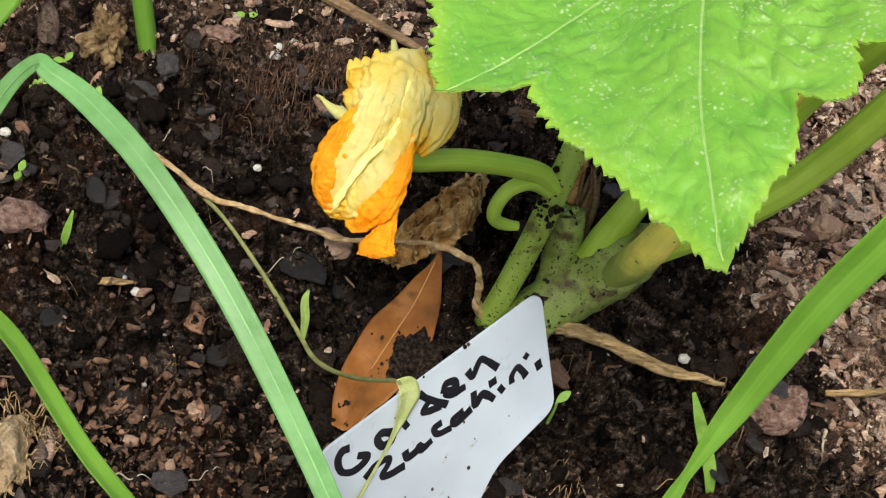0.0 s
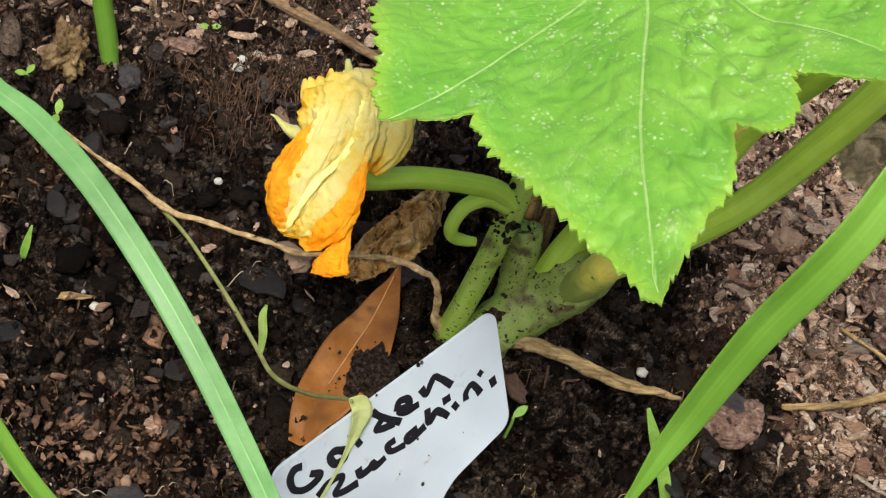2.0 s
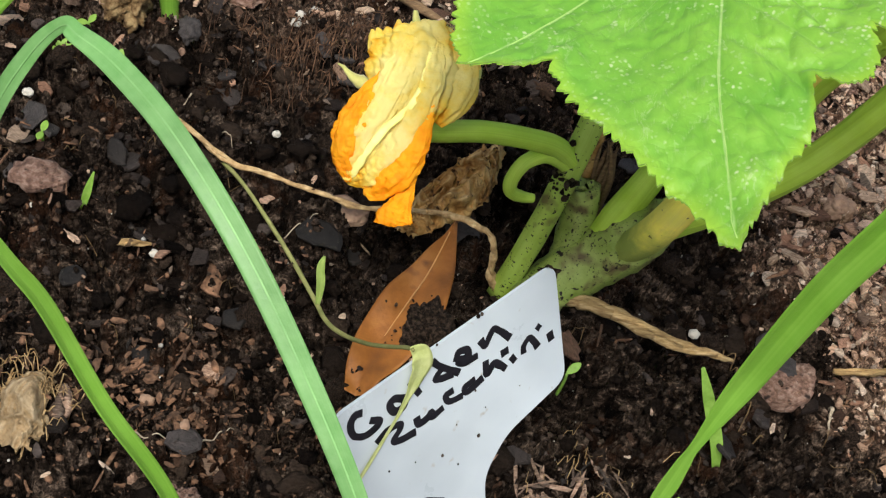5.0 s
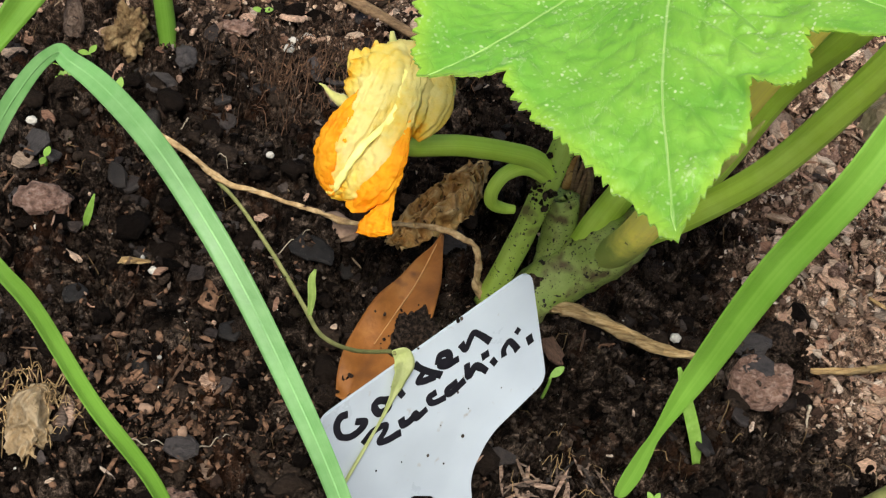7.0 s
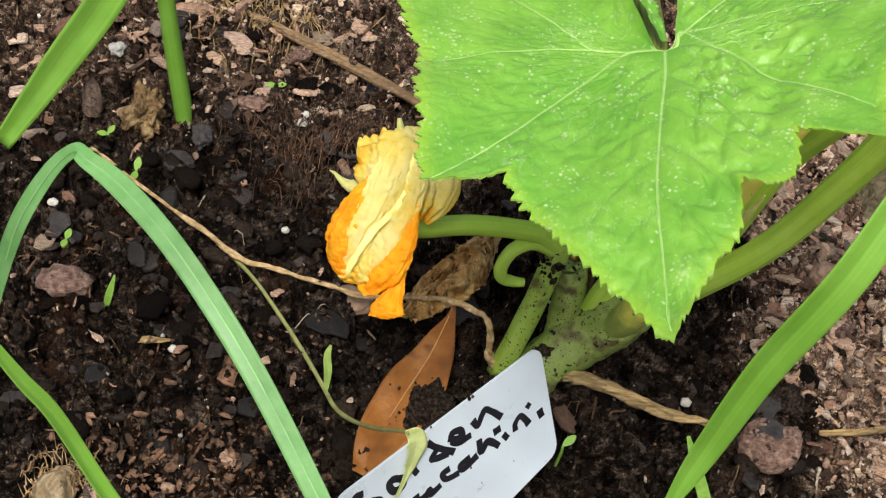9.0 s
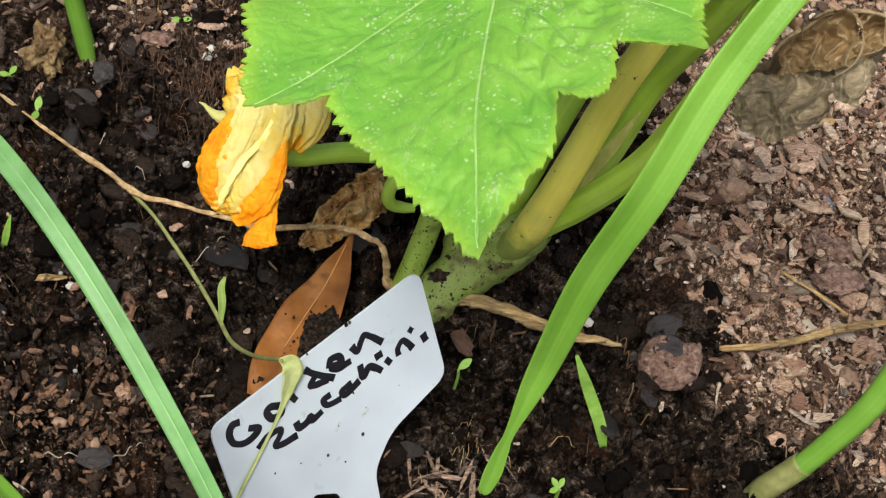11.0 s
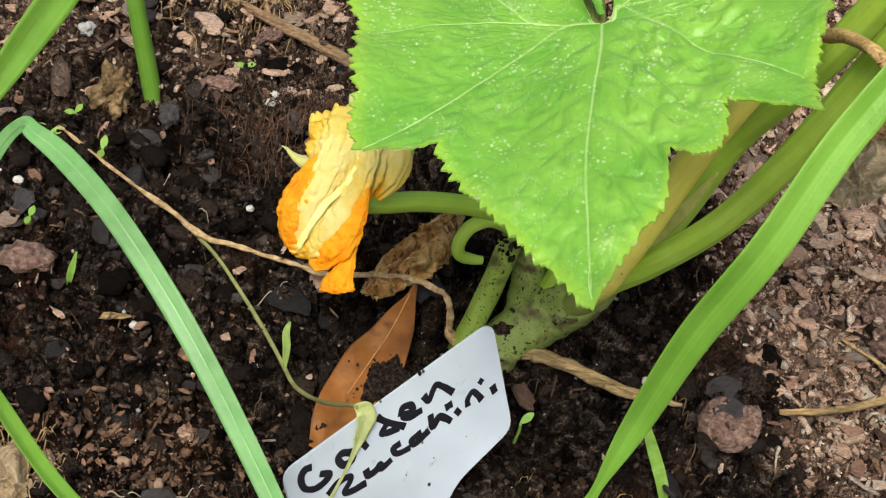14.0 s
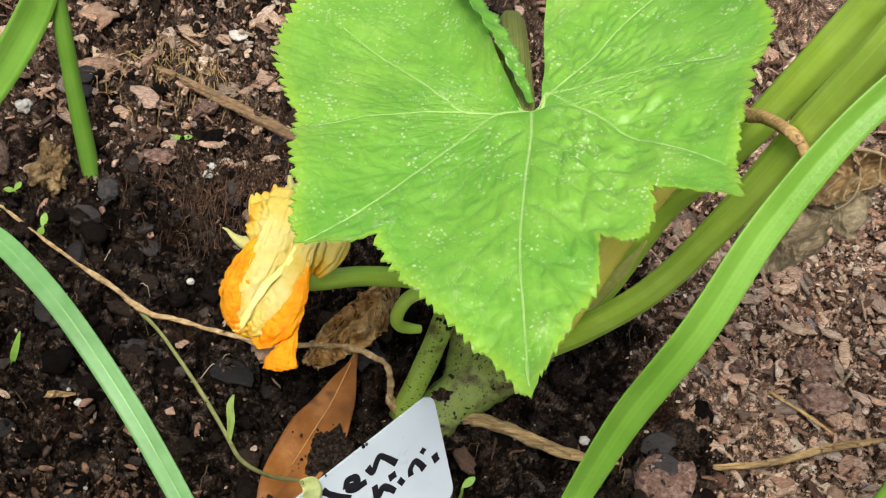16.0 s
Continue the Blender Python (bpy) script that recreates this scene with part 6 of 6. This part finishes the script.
for half, arch, off, crease, seed in ((0.56, 0.5, 0.0, 0.5, 11.0), (0.36, 0.75, 0.3, 0.45, 12.0), (0.3, 0.62, -0.34, 0.42, 13.0)):
    net = []
    for v in np.linspace(-1, 1, 4):
        row = []
        for t in (0.0, 0.22, 0.45, 0.7, 0.88, 1.0):
            w = half * (0.25 + 0.95 * math.sin(math.pi * min(1.0, 0.12 + 0.8 * t)))
            p = A0 + (A1 - A0) * t + ACROSS * (off * math.sin(math.pi * t) + v * w + 0.15 * math.sin(5 * t + seed)) + np.array((0, 0, arch * (1 - v * v) * math.sin(math.pi * (0.15 + 0.75 * t)) - 0.25))
            row.append(tuple(p))
        net.append(row)
    part("petal", sheet(net, lambda x, y, z: np.array((x, y, z)), np.array((-0.15, -0.5, 0.85)), crease, 1.5, seed, 16, 0.03, 0.09), M_DRY, dry_flower)

# flat flakes that stand out singly
def chip(center, size, turn, tilt, seed):
    r = np.random.default_rng(seed)
    bm = bmesh.new()
    k = 11
    a = np.linspace(0, 2 * math.pi, k, endpoint=False) + r.uniform(-0.2, 0.2, k)
    q = r.uniform(0.7, 1.1, k)
    rot = Euler((tilt, tilt * 0.6, radians(turn))).to_matrix()
    rows = []
    for z, s in ((-1, 0.95), (0.3, 1.0), (1, 0.82)):
        rows.append([bm.verts.new(cm(center) + rot @ cm((math.cos(t) * w * s * size[0], math.sin(t) * w * s * size[1], z * size[2] + r.normal(0, 0.12) * size[2]))) for t, w in zip(a, q)])
    for lo, hi in zip(rows, rows[1:]):
        for j in range(k):
            bm.faces.new((lo[j], lo[(j + 1) % k], hi[(j + 1) % k], hi[j]))
    bm.faces.new(rows[0][::-1])
    bm.faces.new(rows[-1])
    return bm


for k, (x, y, sx, sy, turn, m) in enumerate(((-6.8, -4.35, 0.42, 0.36, 20, M_DARKCHIP), (-9.05, -5.85, 0.45, 0.3, -50, M_DARKCHIP), (-4.8, -1.15, 0.75, 0.5, -10, M_DARKCHIP), (-3.75, -1.0, 0.3, 0.3, 0, M_DARKCHIP),
                                             (-11.0, -3.9, 0.45, 0.32, 30, M_DARKCHIP), (-7.2, -6.0, 0.3, 0.4, 70, M_BARK), (-7.6, -2.9, 0.45, 0.6, 30, M_PEAT), (-10.6, 0.6, 0.35, 0.5, 20, M_DARKCHIP))):
    z = sh(x, y) + 0.16
    single("bark_flake", chip((x, y, z), (sx, sy, 0.07), turn, 0.12, k + 1), m, "flat dark grey flake of wet bark on soil", "bark", (x, y, z - 0.1), "flat bark flakes", smooth=False)

# loose bark chips of the mulch, one by one
shapes = []
for k in range(14):
    bm = chip((0, 0, 0), (random.uniform(0.3, 0.75), random.uniform(0.1, 0.34), random.uniform(0.04, 0.1)), 0, 0.0, 50 + k)
    me = bpy.data.meshes.new("bark_chip")
    bm.to_mesh(me)
    bm.free()
    me.materials.append((M_CHIP, M_LOOSE, M_CHIP, M_LOOSE, M_LOOSE)[k % 5])
    shapes.append((me, ("weathered tan wood chip lying loose in the mulch", "purplish brown bark chip lying loose in the mulch", "weathered tan wood chip lying loose in the mulch", "purplish brown bark chip lying loose in the mulch", "brown bark chip lying loose in the mulch")[k % 5]))
cx, cy = spread(270, (-16, 19, -11, 17), lambda x, y: 0.004 + 0.98 * mulch(x, y))
for x, y in zip(cx, cy):
    if math.hypot(x - 8.3, y + 3.9) < 1.2:
        continue
    me, lab = random.choice(shapes)
    ob = tagged(new("bark_chip", me), lab, "bark chip", "loose bark chips")
    ob.matrix_world = pose(x * CM, y * CM, (sh(x, y) + 0.22) * CM, random.gauss(0, 14), random.gauss(0, 14), random.uniform(0, 360))

chunks = []
for k in range(9):
    bm = lump((0, 0, 0), (1, random.uniform(0.45, 0.8), random.uniform(0.3, 0.5)), 0.7, 40 + k, 4, 1.5)
    me = bpy.data.meshes.new("bark_chunk")
    bm.to_mesh(me)
    bm.free()
    me.materials.append((M_BARK, M_STONE, M_PEAT)[k % 3])
    me.polygons.foreach_set("use_smooth", [True] * len(me.polygons))
    chunks.append((me, ("purplish brown", "reddish brown", "dark russet")[k % 3] + " chunk of rotted bark lying in mulch"))
cx, cy = spread(85, (-13, 18, -11, 14), lambda x, y: 0.012 + 0.97 * mulch(x, y))
for x, y in zip(cx, cy):
    if math.hypot(x - 8.3, y + 3.9) < 1.4:
        continue
    s = 0.2 * 3 ** random.random() ** 1.5
    me, lab = random.choice(chunks)
    ob = tagged(new("bark_chunk", me), lab, "bark", "bark chunks in the mulch")
    ob.matrix_world = pose(x * CM, y * CM, (sh(x, y) + 0.15 * s) * CM, random.gauss(0, 20), random.gauss(0, 20), random.uniform(0, 360)) @ Matrix.Diagonal((s, s, s, 1))

clods = []
for k in range(10):
    bm = lump((0, 0, 0), (1, random.uniform(0.7, 1), random.uniform(0.6, 0.9)), 0.75, 20 + k, 3, 1.9)
    me = bpy.data.meshes.new("soil_clod")
    bm.to_mesh(me)
    bm.free()
    me.materials.append(M_CLOD)
    me.polygons.foreach_set("use_smooth", [True] * len(me.polygons))
    clods.append(me)
cx, cy = spread(90, (-15, 12, -12, 12), lambda x, y: 1 - 0.9 * mulch(x, y))
for x, y in zip(cx, cy):
    s = random.uniform(0.16, 0.42)
    ob = tagged(new("soil_clod", random.choice(clods)), "rough black clod of damp soil", "soil clod", "clods on the bed")
    ob.matrix_world = pose(x * CM, y * CM, (sh(x, y) + 0.1 * s) * CM, random.uniform(0, 360), random.uniform(0, 360), random.uniform(0, 360)) @ Matrix.Diagonal((s, s, s, 1))
flakes = []
for k in range(10):
    bm = chip((0, 0, 0), (random.uniform(0.35, 0.7), random.uniform(0.25, 0.5), random.uniform(0.04, 0.08)), 0, 0.0, 80 + k)
    me = bpy.data.meshes.new("bark_flake")
    bm.to_mesh(me)
    bm.free()
    me.materials.append(M_WETONE)
    flakes.append(me)
cx, cy = spread(70, (-15, 12, -12, 12), lambda x, y: 1 - 0.9 * mulch(x, y))
for x, y in zip(cx, cy):
    ob = tagged(new("bark_flake", random.choice(flakes)), "flat dark grey flake of wet bark on soil", "bark", "flat bark flakes")
    ob.matrix_world = pose(x * CM, y * CM, (sh(x, y) + 0.1) * CM, random.gauss(0, 16), random.gauss(0, 16), random.uniform(0, 360))

fibres("straw_mat", 260, (0.5, 1.6), (0.012, 0.035), M_VINE, "matted pale brown dry fibres on the mulch", lambda x, y: np.exp(-(((x + 7.8) / 1.9) ** 2 + ((y - 11.6) / 1.0) ** 2)), 0.3, (-12, -3, 8.5, 14))
for x, y, turn, ln, m, lab in ((-8.9, 2.9, 200, 1.0, M_PALEROOT, "fine pale root curling over the soil"), (-8.0, 1.9, 330, 0.7, M_PALEROOT, "short pale root hair on dark soil"), (-5.2, -4.2, 250, 1.4, M_ROOT, "forked thin root beside the leaf"),
                                (-6.0, -1.2, 20, 1.2, M_PALEROOT, "thin pale sliver of root on soil"), (-9.3, -8.6, 10, 1.9, M_PALEROOT, "thin dry pale straw on brown soil"), (-7.2, -8.3, 40, 1.0, M_PALEROOT, "thin dry pale straw on brown soil"),
                                (7.0, -4.9, 245, 1.6, M_ROOT, "fine brown rootlet trailing from the stone"), (7.6, -5.6, 200, 1.0, M_ROOT, "fine brown rootlet on black soil"), (6.9, -2.6, 280, 1.1, M_ROOT, "fine brown rootlet on black soil"),
                                (9.7, -4.3, 255, 0.8, M_SLIVERONE, "pale splinter of wood in dark soil"), (12.6, -2.7, 10, 0.8, M_SLIVERONE, "pale splinter of wood on mulch"), (14.4, 0.6, 15, 1.4, M_SLIVERONE, "pale grey twig on mulch")):
    rows, px, py, head = [], x, y, radians(turn)
    for k in range(8):
        f = k / 7
        rows.append((px, py, sh(px, py) + 0.16 + 0.12 * math.sin(3 * f), (0.022 if m is not M_SLIVERONE else 0.06) * (1.15 - 0.8 * f)))
        px, py, head = px + ln / 7 * math.cos(head), py + ln / 7 * math.sin(head), head + (0.3 * math.sin(2.1 * k + x) if m is not M_SLIVERONE else 0.02)
    single("rootlet" if m is not M_SLIVERONE else "splinter", tube(rows, 8, 0, 0, 0.25, n=4), m, lab, "root" if m is not M_SLIVERONE else "wood chip", (x, y, sh(x, y)))

for name, x, y, size, seed, m, label, cat in (
        ("perlite", -12.57, 10.46, (0.28, 0.24, 0.2), 21, M_PERLITE, "crumbly white perlite lump on the mulch", "perlite"),
        ("perlite", -12.43, 8.58, (0.26, 0.24, 0.2), 22, M_PERLITE, "crumbly white perlite lump on the mulch", "perlite"),
        ("perlite", -5.64, 7.82, (0.17, 0.15, 0.13), 23, M_PERLITE, "small white perlite bead on brown soil", "perlite"),
        ("perlite", -6.19, 7.05, (0.16, 0.14, 0.12), 24, M_PERLITE, "small white perlite bead on brown soil", "perlite"),
        ("seed", -9.3, 5.35, (0.3, 0.5, 0.24), 25, M_WETONE, "oval dark brown seed-like lump on soil", "seed"),
        ("bark_piece", -10.16, 11.79, (0.85, 0.5, 0.3), 26, M_LOOSE, "large purplish brown piece of bark", "bark"),
        ("bark_piece", -7.88, 7.71, (0.6, 0.28, 0.16), 27, M_STONE, "flat reddish brown piece of bark", "bark"),
        ("bark_piece", -10.83, 14.99, (0.6, 0.45, 0.3), 28, M_TANSTONE, "smooth orange-brown piece of bark", "bark"),
        ("bark_piece", 14.04, 0.86, (0.5, 0.42, 0.24), 29, M_STONE, "rough greyish brown chunk of bark in mulch", "bark"),
        ("bark_piece", 13.57, -0.61, (0.75, 0.55, 0.34), 30, M_STONE, "large reddish brown chunk of bark in mulch", "bark"),
        ("bark_piece", 9.06, -2.03, (0.55, 0.5, 0.35), 31, M_CLOD, "black rotted lump of bark in soil", "bark"),
        ("wood_chip", 11.37, -2.18, (0.3, 0.2, 0.12), 32, M_TANSTONE, "small orange-tan wood chip on soil", "wood chip"),
        ("wood_chip", 14.32, -1.73, (0.14, 0.3, 0.12), 33, M_TANSTONE, "small orange-tan wood chip on mulch", "wood chip"),
        ("wood_chip", 13.73, -3.71, (0.32, 0.26, 0.12), 34, M_TANSTONE, "small orange-tan wood chip on mulch", "wood chip")):
    z = sh(x, y)
    single(name, lump((x, y, z + 0.5 * size[2] + 0.05), size, 0.45, seed, 4), m, label, cat, (x, y, z))
for x, y, sx, sy, turn, m, label in ((-5.69, 13.79, 0.42, 0.26, 20, M_PERLITE, "pale cream flake lying on the mulch"), (12.62, -2.0, 0.36, 0.27, 10, M_SLIVERONE, "pale grey flake of wood on mulch"), (13.54, -2.28, 0.24, 0.15, 25, M_PERLITE, "white chip lying on the straw"),
                                     (15.19, 0.86, 0.75, 0.3, 10, M_CHIP, "broad tan flake of bark on mulch"), (12.55, 2.39, 0.6, 0.2, 40, M_CHIP, "long tan wood chip on mulch"), (13.1, 1.92, 0.75, 0.24, -12, M_CHIP, "long tan wood chip on mulch"),
                                     (15.23, 2.1, 0.2, 0.75, -8, M_CHIP, "long grey-tan wood chip on mulch"), (-7.23, 14.25, 0.7, 0.4, 15, M_CHIP, "broad tan flake of bark on mulch"), (-8.6, 10.2, 0.6, 0.3, -20, M_LOOSE, "broad brown flake of bark on mulch"),
                                     (-6.0, 11.0, 0.8, 0.45, 30, M_CHIP, "broad tan flake of bark on mulch")):
    z = sh(x, y) + 0.2
    single("wood_chip", chip((x, y, z), (sx, sy, 0.06), turn, 0.12, int(abs(x * 10))), m, label, "wood chip", (x, y, z - 0.15), smooth=False)

# straw nest at the edge of the bed
fibres("straw_tuft", 170, (0.4, 1.1), (0.012, 0.03), M_VINE, "tangled tuft of dry tan straw", lambda x, y: np.exp(-(((x + 11.4) / 0.6) ** 2 + ((y + 7.9) / 0.75) ** 2)), 0.5, (-13, -10, -10, -6.5))
dry_husk = sheet([[(-11.9, -7.4, 0.3), (-11.3, -7.2, 0.5), (-10.8, -7.4, 0.4)], [(-12.0, -8.0, 0.5), (-11.3, -7.9, 1.1), (-10.9, -8.0, 0.6)], [(-11.9, -8.6, 0.4), (-11.3, -8.7, 0.9), (-10.8, -8.6, 0.4)], [(-11.8, -9.2, 0.2), (-11.3, -9.3, 0.4), (-10.9, -9.1, 0.2)]],
                 lambda x, y, z: np.array((x, y, z)), np.array((0.0, -0.5, 0.86)), 0.2, 1.6, 6.0)
single("dry_husk", dry_husk, M_HUSK, "crumpled tan dry husk lying on the soil", "husk", (-11.4, -8.2, sh(-11.4, -8.2)))
chips("splinter_heap", 150, (0.2, 0.75), (0.06, 0.22), M_BARK, "heap of brown bark splinters beside the label", lambda x, y: np.exp(-(((x - 1.9) / 1.1) ** 2 + ((y + 8.0) / 0.9) ** 2)), 0.5, 0.3, (0, 4.5, -11, -6))
fibres("root_tuft", 50, (0.3, 1.0), (0.008, 0.018), M_VINE, "tangle of fine brown roots and fibres", lambda x, y: np.exp(-(((x - 2.2) / 1.1) ** 2 + ((y + 8.2) / 1.0) ** 2)), 0.35, (0, 4.5, -11, -6))

# ---- grasses and sprouts ----
g1 = thing("grass_leaf", "long arching pale green grass-like leaf with a pale midrib", "grass", (-14.0, -4.9, 0.0), "strap-leaved plants")
part("leaf_blade", blade([(-14.0, -4.9, -0.2, 0.2), (-13.6, -4.7, 3.2, 0.26), (-12.84, -4.53, 6.4, 0.27), (-12.05, -4.35, 8.3, 0.24), (-11.38, -4.5, 9.42, 0.19), (-11.0, -4.9, 9.62, 0.22), (-10.05, -5.95, 9.95, 0.27), (-8.68, -7.53, 9.95, 0.27),
                          (-7.03, -9.45, 9.2, 0.27), (-5.54, -11.18, 7.9, 0.26), (-4.1, -12.9, 6.28, 0.24), (-3.0, -14.3, 4.4, 0.22), (-2.2, -15.4, 2.0, 0.15), (-1.8, -16.0, 0.1, 0.05)], (-0.25, -0.5, 0.83), 0.1), M_BLADE_L, g1)
part("midrib", blade([(-13.55, -4.72, 3.22, 0.016), (-12.84, -4.55, 6.42, 0.018), (-12.05, -4.38, 8.32, 0.018), (-11.38, -4.53, 9.44, 0.018), (-11.0, -4.93, 9.64, 0.018), (-10.05, -5.97, 9.98, 0.018), (-8.68, -7.55, 9.98, 0.018),
                      (-7.03, -9.47, 9.23, 0.018), (-5.54, -11.2, 7.93, 0.016), (-4.1, -12.92, 6.31, 0.016), (-3.0, -14.32, 4.43, 0.012)], (-0.25, -0.5, 0.83), 0.1, 0.02), M_MIDRIB, g1, "pale midrib")
g2 = thing("grass_leaf", "slender bright green grass-like leaf bending to the soil", "grass", (-6.0, -15.2, 0.0), "strap-leaved plants")
part("leaf_blade", blade([(-12.2, -12.9, 15.0, 0.05), (-10.74, -13.45, 13.03, 0.13), (-10.06, -13.62, 12.08, 0.155), (-8.97, -14.1, 10.16, 0.16), (-7.61, -14.47, 7.87, 0.16), (-6.6, -14.9, 4.5, 0.15), (-6.0, -15.2, -0.2, 0.14)], (0.3, -0.6, 0.6), 0.6, twist=0.5), M_BLADE, g2)
g3 = thing("strap_plant", "green stem with a bent strap leaf, growing in the mulch", "plant", (-10.0, 6.6, 0.0), "strap-leaved plants")
part("stem", tube([(-9.95, 6.55, -0.2, 0.26), (-10.1, 6.7, 0.7, 0.3), (-10.62, 7.0, 3.72, 0.27), (-11.14, 7.35, 7.2, 0.26), (-11.45, 7.6, 9.6, 0.3), (-11.7, 7.9, 12.0, 0.2)], 14, 4, 0.03, 0.03), M_BLADE, g3)
part("leaf_blade", blade([(-11.4, 7.55, 9.5, 0.32), (-11.45, 7.1, 7.2, 0.5), (-12.39, 6.36, 4.9, 0.55), (-13.82, 5.55, 2.51, 0.5), (-15.34, 4.44, 0.1, 0.3)], (0.3, -0.7, 0.6), 0.3), M_BLADE, g3)
g4 = thing("strap_plant", "strap-leaved green plant with thick stalk and broad arching leaf", "plant", (9.6, -8.35, 0.0), "strap-leaved plants")
part("stem", tube([(10.25, -8.1, -0.3, 0.29), (10.55, -8.1, 0.6, 0.31), (11.2, -8.05, 1.91, 0.32), (12.2, -7.65, 3.88, 0.35), (12.94, -7.03, 5.9, 0.4), (13.8, -6.6, 8.4, 0.38)], 14, 4, 0.05, 0.03), M_BLADE, g4)
part("sheath", tube([(10.15, -8.15, -0.3, 0.36), (10.42, -8.12, 0.45, 0.36), (10.8, -8.1, 1.2, 0.35), (11.1, -8.06, 1.75, 0.34)], 14, 0, 0, 0.08), M_VINE_G, g4, "papery brownish sheath at the stalk's foot")
part("leaf_blade", blade([(12.9, -7.0, 5.7, 0.45), (13.1, -7.2, 6.6, 0.5), (13.9, -7.5, 8.2, 0.4), (15.5, -7.6, 9.0, 0.2)], TO_EYE, 0.5), M_BLADE, g4)
part("leaf_blade", blade([(1.62, -12.83, 7.2, 0.05), (1.66, -12.8, 7.4, 0.14), (1.76, -12.68, 7.95, 0.19), (1.85, -12.55, 8.6, 0.15), (1.95, -12.45, 9.2, 0.115), (2.26, -12.16, 10.9, 0.28), (2.64, -12.1, 13.8, 0.345), (3.28, -12.05, 16.5, 0.35), (4.2, -11.08, 18.6, 0.33), (5.7, -9.92, 20.6, 0.3),
                          (8.2, -8.7, 22.6, 0.34), (11.0, -7.6, 22.6, 0.4), (13.6, -6.9, 20.0, 0.5), (14.6, -6.6, 15.0, 0.5), (14.3, -6.5, 10.0, 0.45), (13.4, -6.8, 7.0, 0.4)], (-0.1, -0.65, 0.74), 0.45, twist=-0.3), M_BLADE, g4, "broad arching green strap leaf")

part("leaf_blade", blade([(13.6, -6.7, 7.8, 0.4), (12.9, -6.4, 9.6, 0.45), (12.17, -5.92, 11.0, 0.5), (10.6, -6.6, 14.0, 0.5), (8.9, -7.7, 17.0, 0.48), (7.4, -8.9, 20.0, 0.45), (6.5, -9.1, 23.0, 0.4)], TO_EYE, 0.3), M_BLADE, g4)

for pts, w, label in ((((6.1, -6.85, 0.0), (5.85, -6.6, 0.8), (5.3, -6.1, 1.9), (4.9, -5.75, 2.7)), 0.17, "slender bright green grass sprout"), (((-11.2, -1.6, 0.0), (-11.1, -1.35, 0.5), (-11.0, -1.05, 1.0)), 0.11, "tiny green grass sprout in soil")):
    s = thing("grass_sprout", label, "grass", pts[0])
    part("leaf_blade", blade([(*p, w * f) for p, f in zip(pts, (0.6, 1.0, 0.9, 0.3)[: len(pts)] if len(pts) == 4 else (0.6, 1.0, 0.25))], TO_EYE, 0.3), M_SPROUT, s)


def seedling(x, y, hgt, r, leaves, label):
    z = sh(x, y)
    s = thing("seedling", label, "seedling", (x, y, z))
    part("stem", tube([(x, y, z - 0.1, 0.05), (x + 0.03, y, z + hgt * 0.6, 0.045), (x, y - 0.03, z + hgt, 0.04)], 8), M_SPROUT, s)
    for a, tilt in leaves:
        d = Vector((math.cos(radians(a)), math.sin(radians(a)), tilt))
        p = Vector((x, y, z + hgt))
        rows = [(*(p + d * r * f), r * w) for f, w in ((0.0, 0.12), (0.45, 0.42), (1.1, 0.6), (1.7, 0.42), (2.1, 0.1))]
        part("cotyledon", blade(rows, (0, -0.4, 0.9), 0.12, 0.04, 6), M_SPROUT, s)


seedling(-12.6, 0.25, 0.5, 0.17, ((80, 0.25), (262, 0.2)), "seedling with two round green seed leaves")
seedling(-11.1, 3.7, 0.7, 0.2, ((85, 0.5), (265, 0.1)), "seedling with two pale green seed leaves")
seedling(2.0, -4.9, 0.9, 0.2, ((35, 0.5),), "tiny seedling with one green leaf beside the label")
seedling(4.7, -8.5, 0.6, 0.14, ((60, 0.4), (210, 0.1), (130, 0.5)), "tiny pale green seedling in dark soil")
seedling(-12.9, 4.6, 0.5, 0.22, ((20, 0.3), (150, 0.3), (260, 0.2)), "small green weed seedling in the mulch")
seedling(-12.2, 5.2, 0.5, 0.16, ((60, 0.3), (200, 0.3)), "small green weed seedling in the mulch")
seedling(-7.2, 8.6, 0.3, 0.16, ((10, 0.2), (190, 0.2)), "small green weed seedling in the mulch")
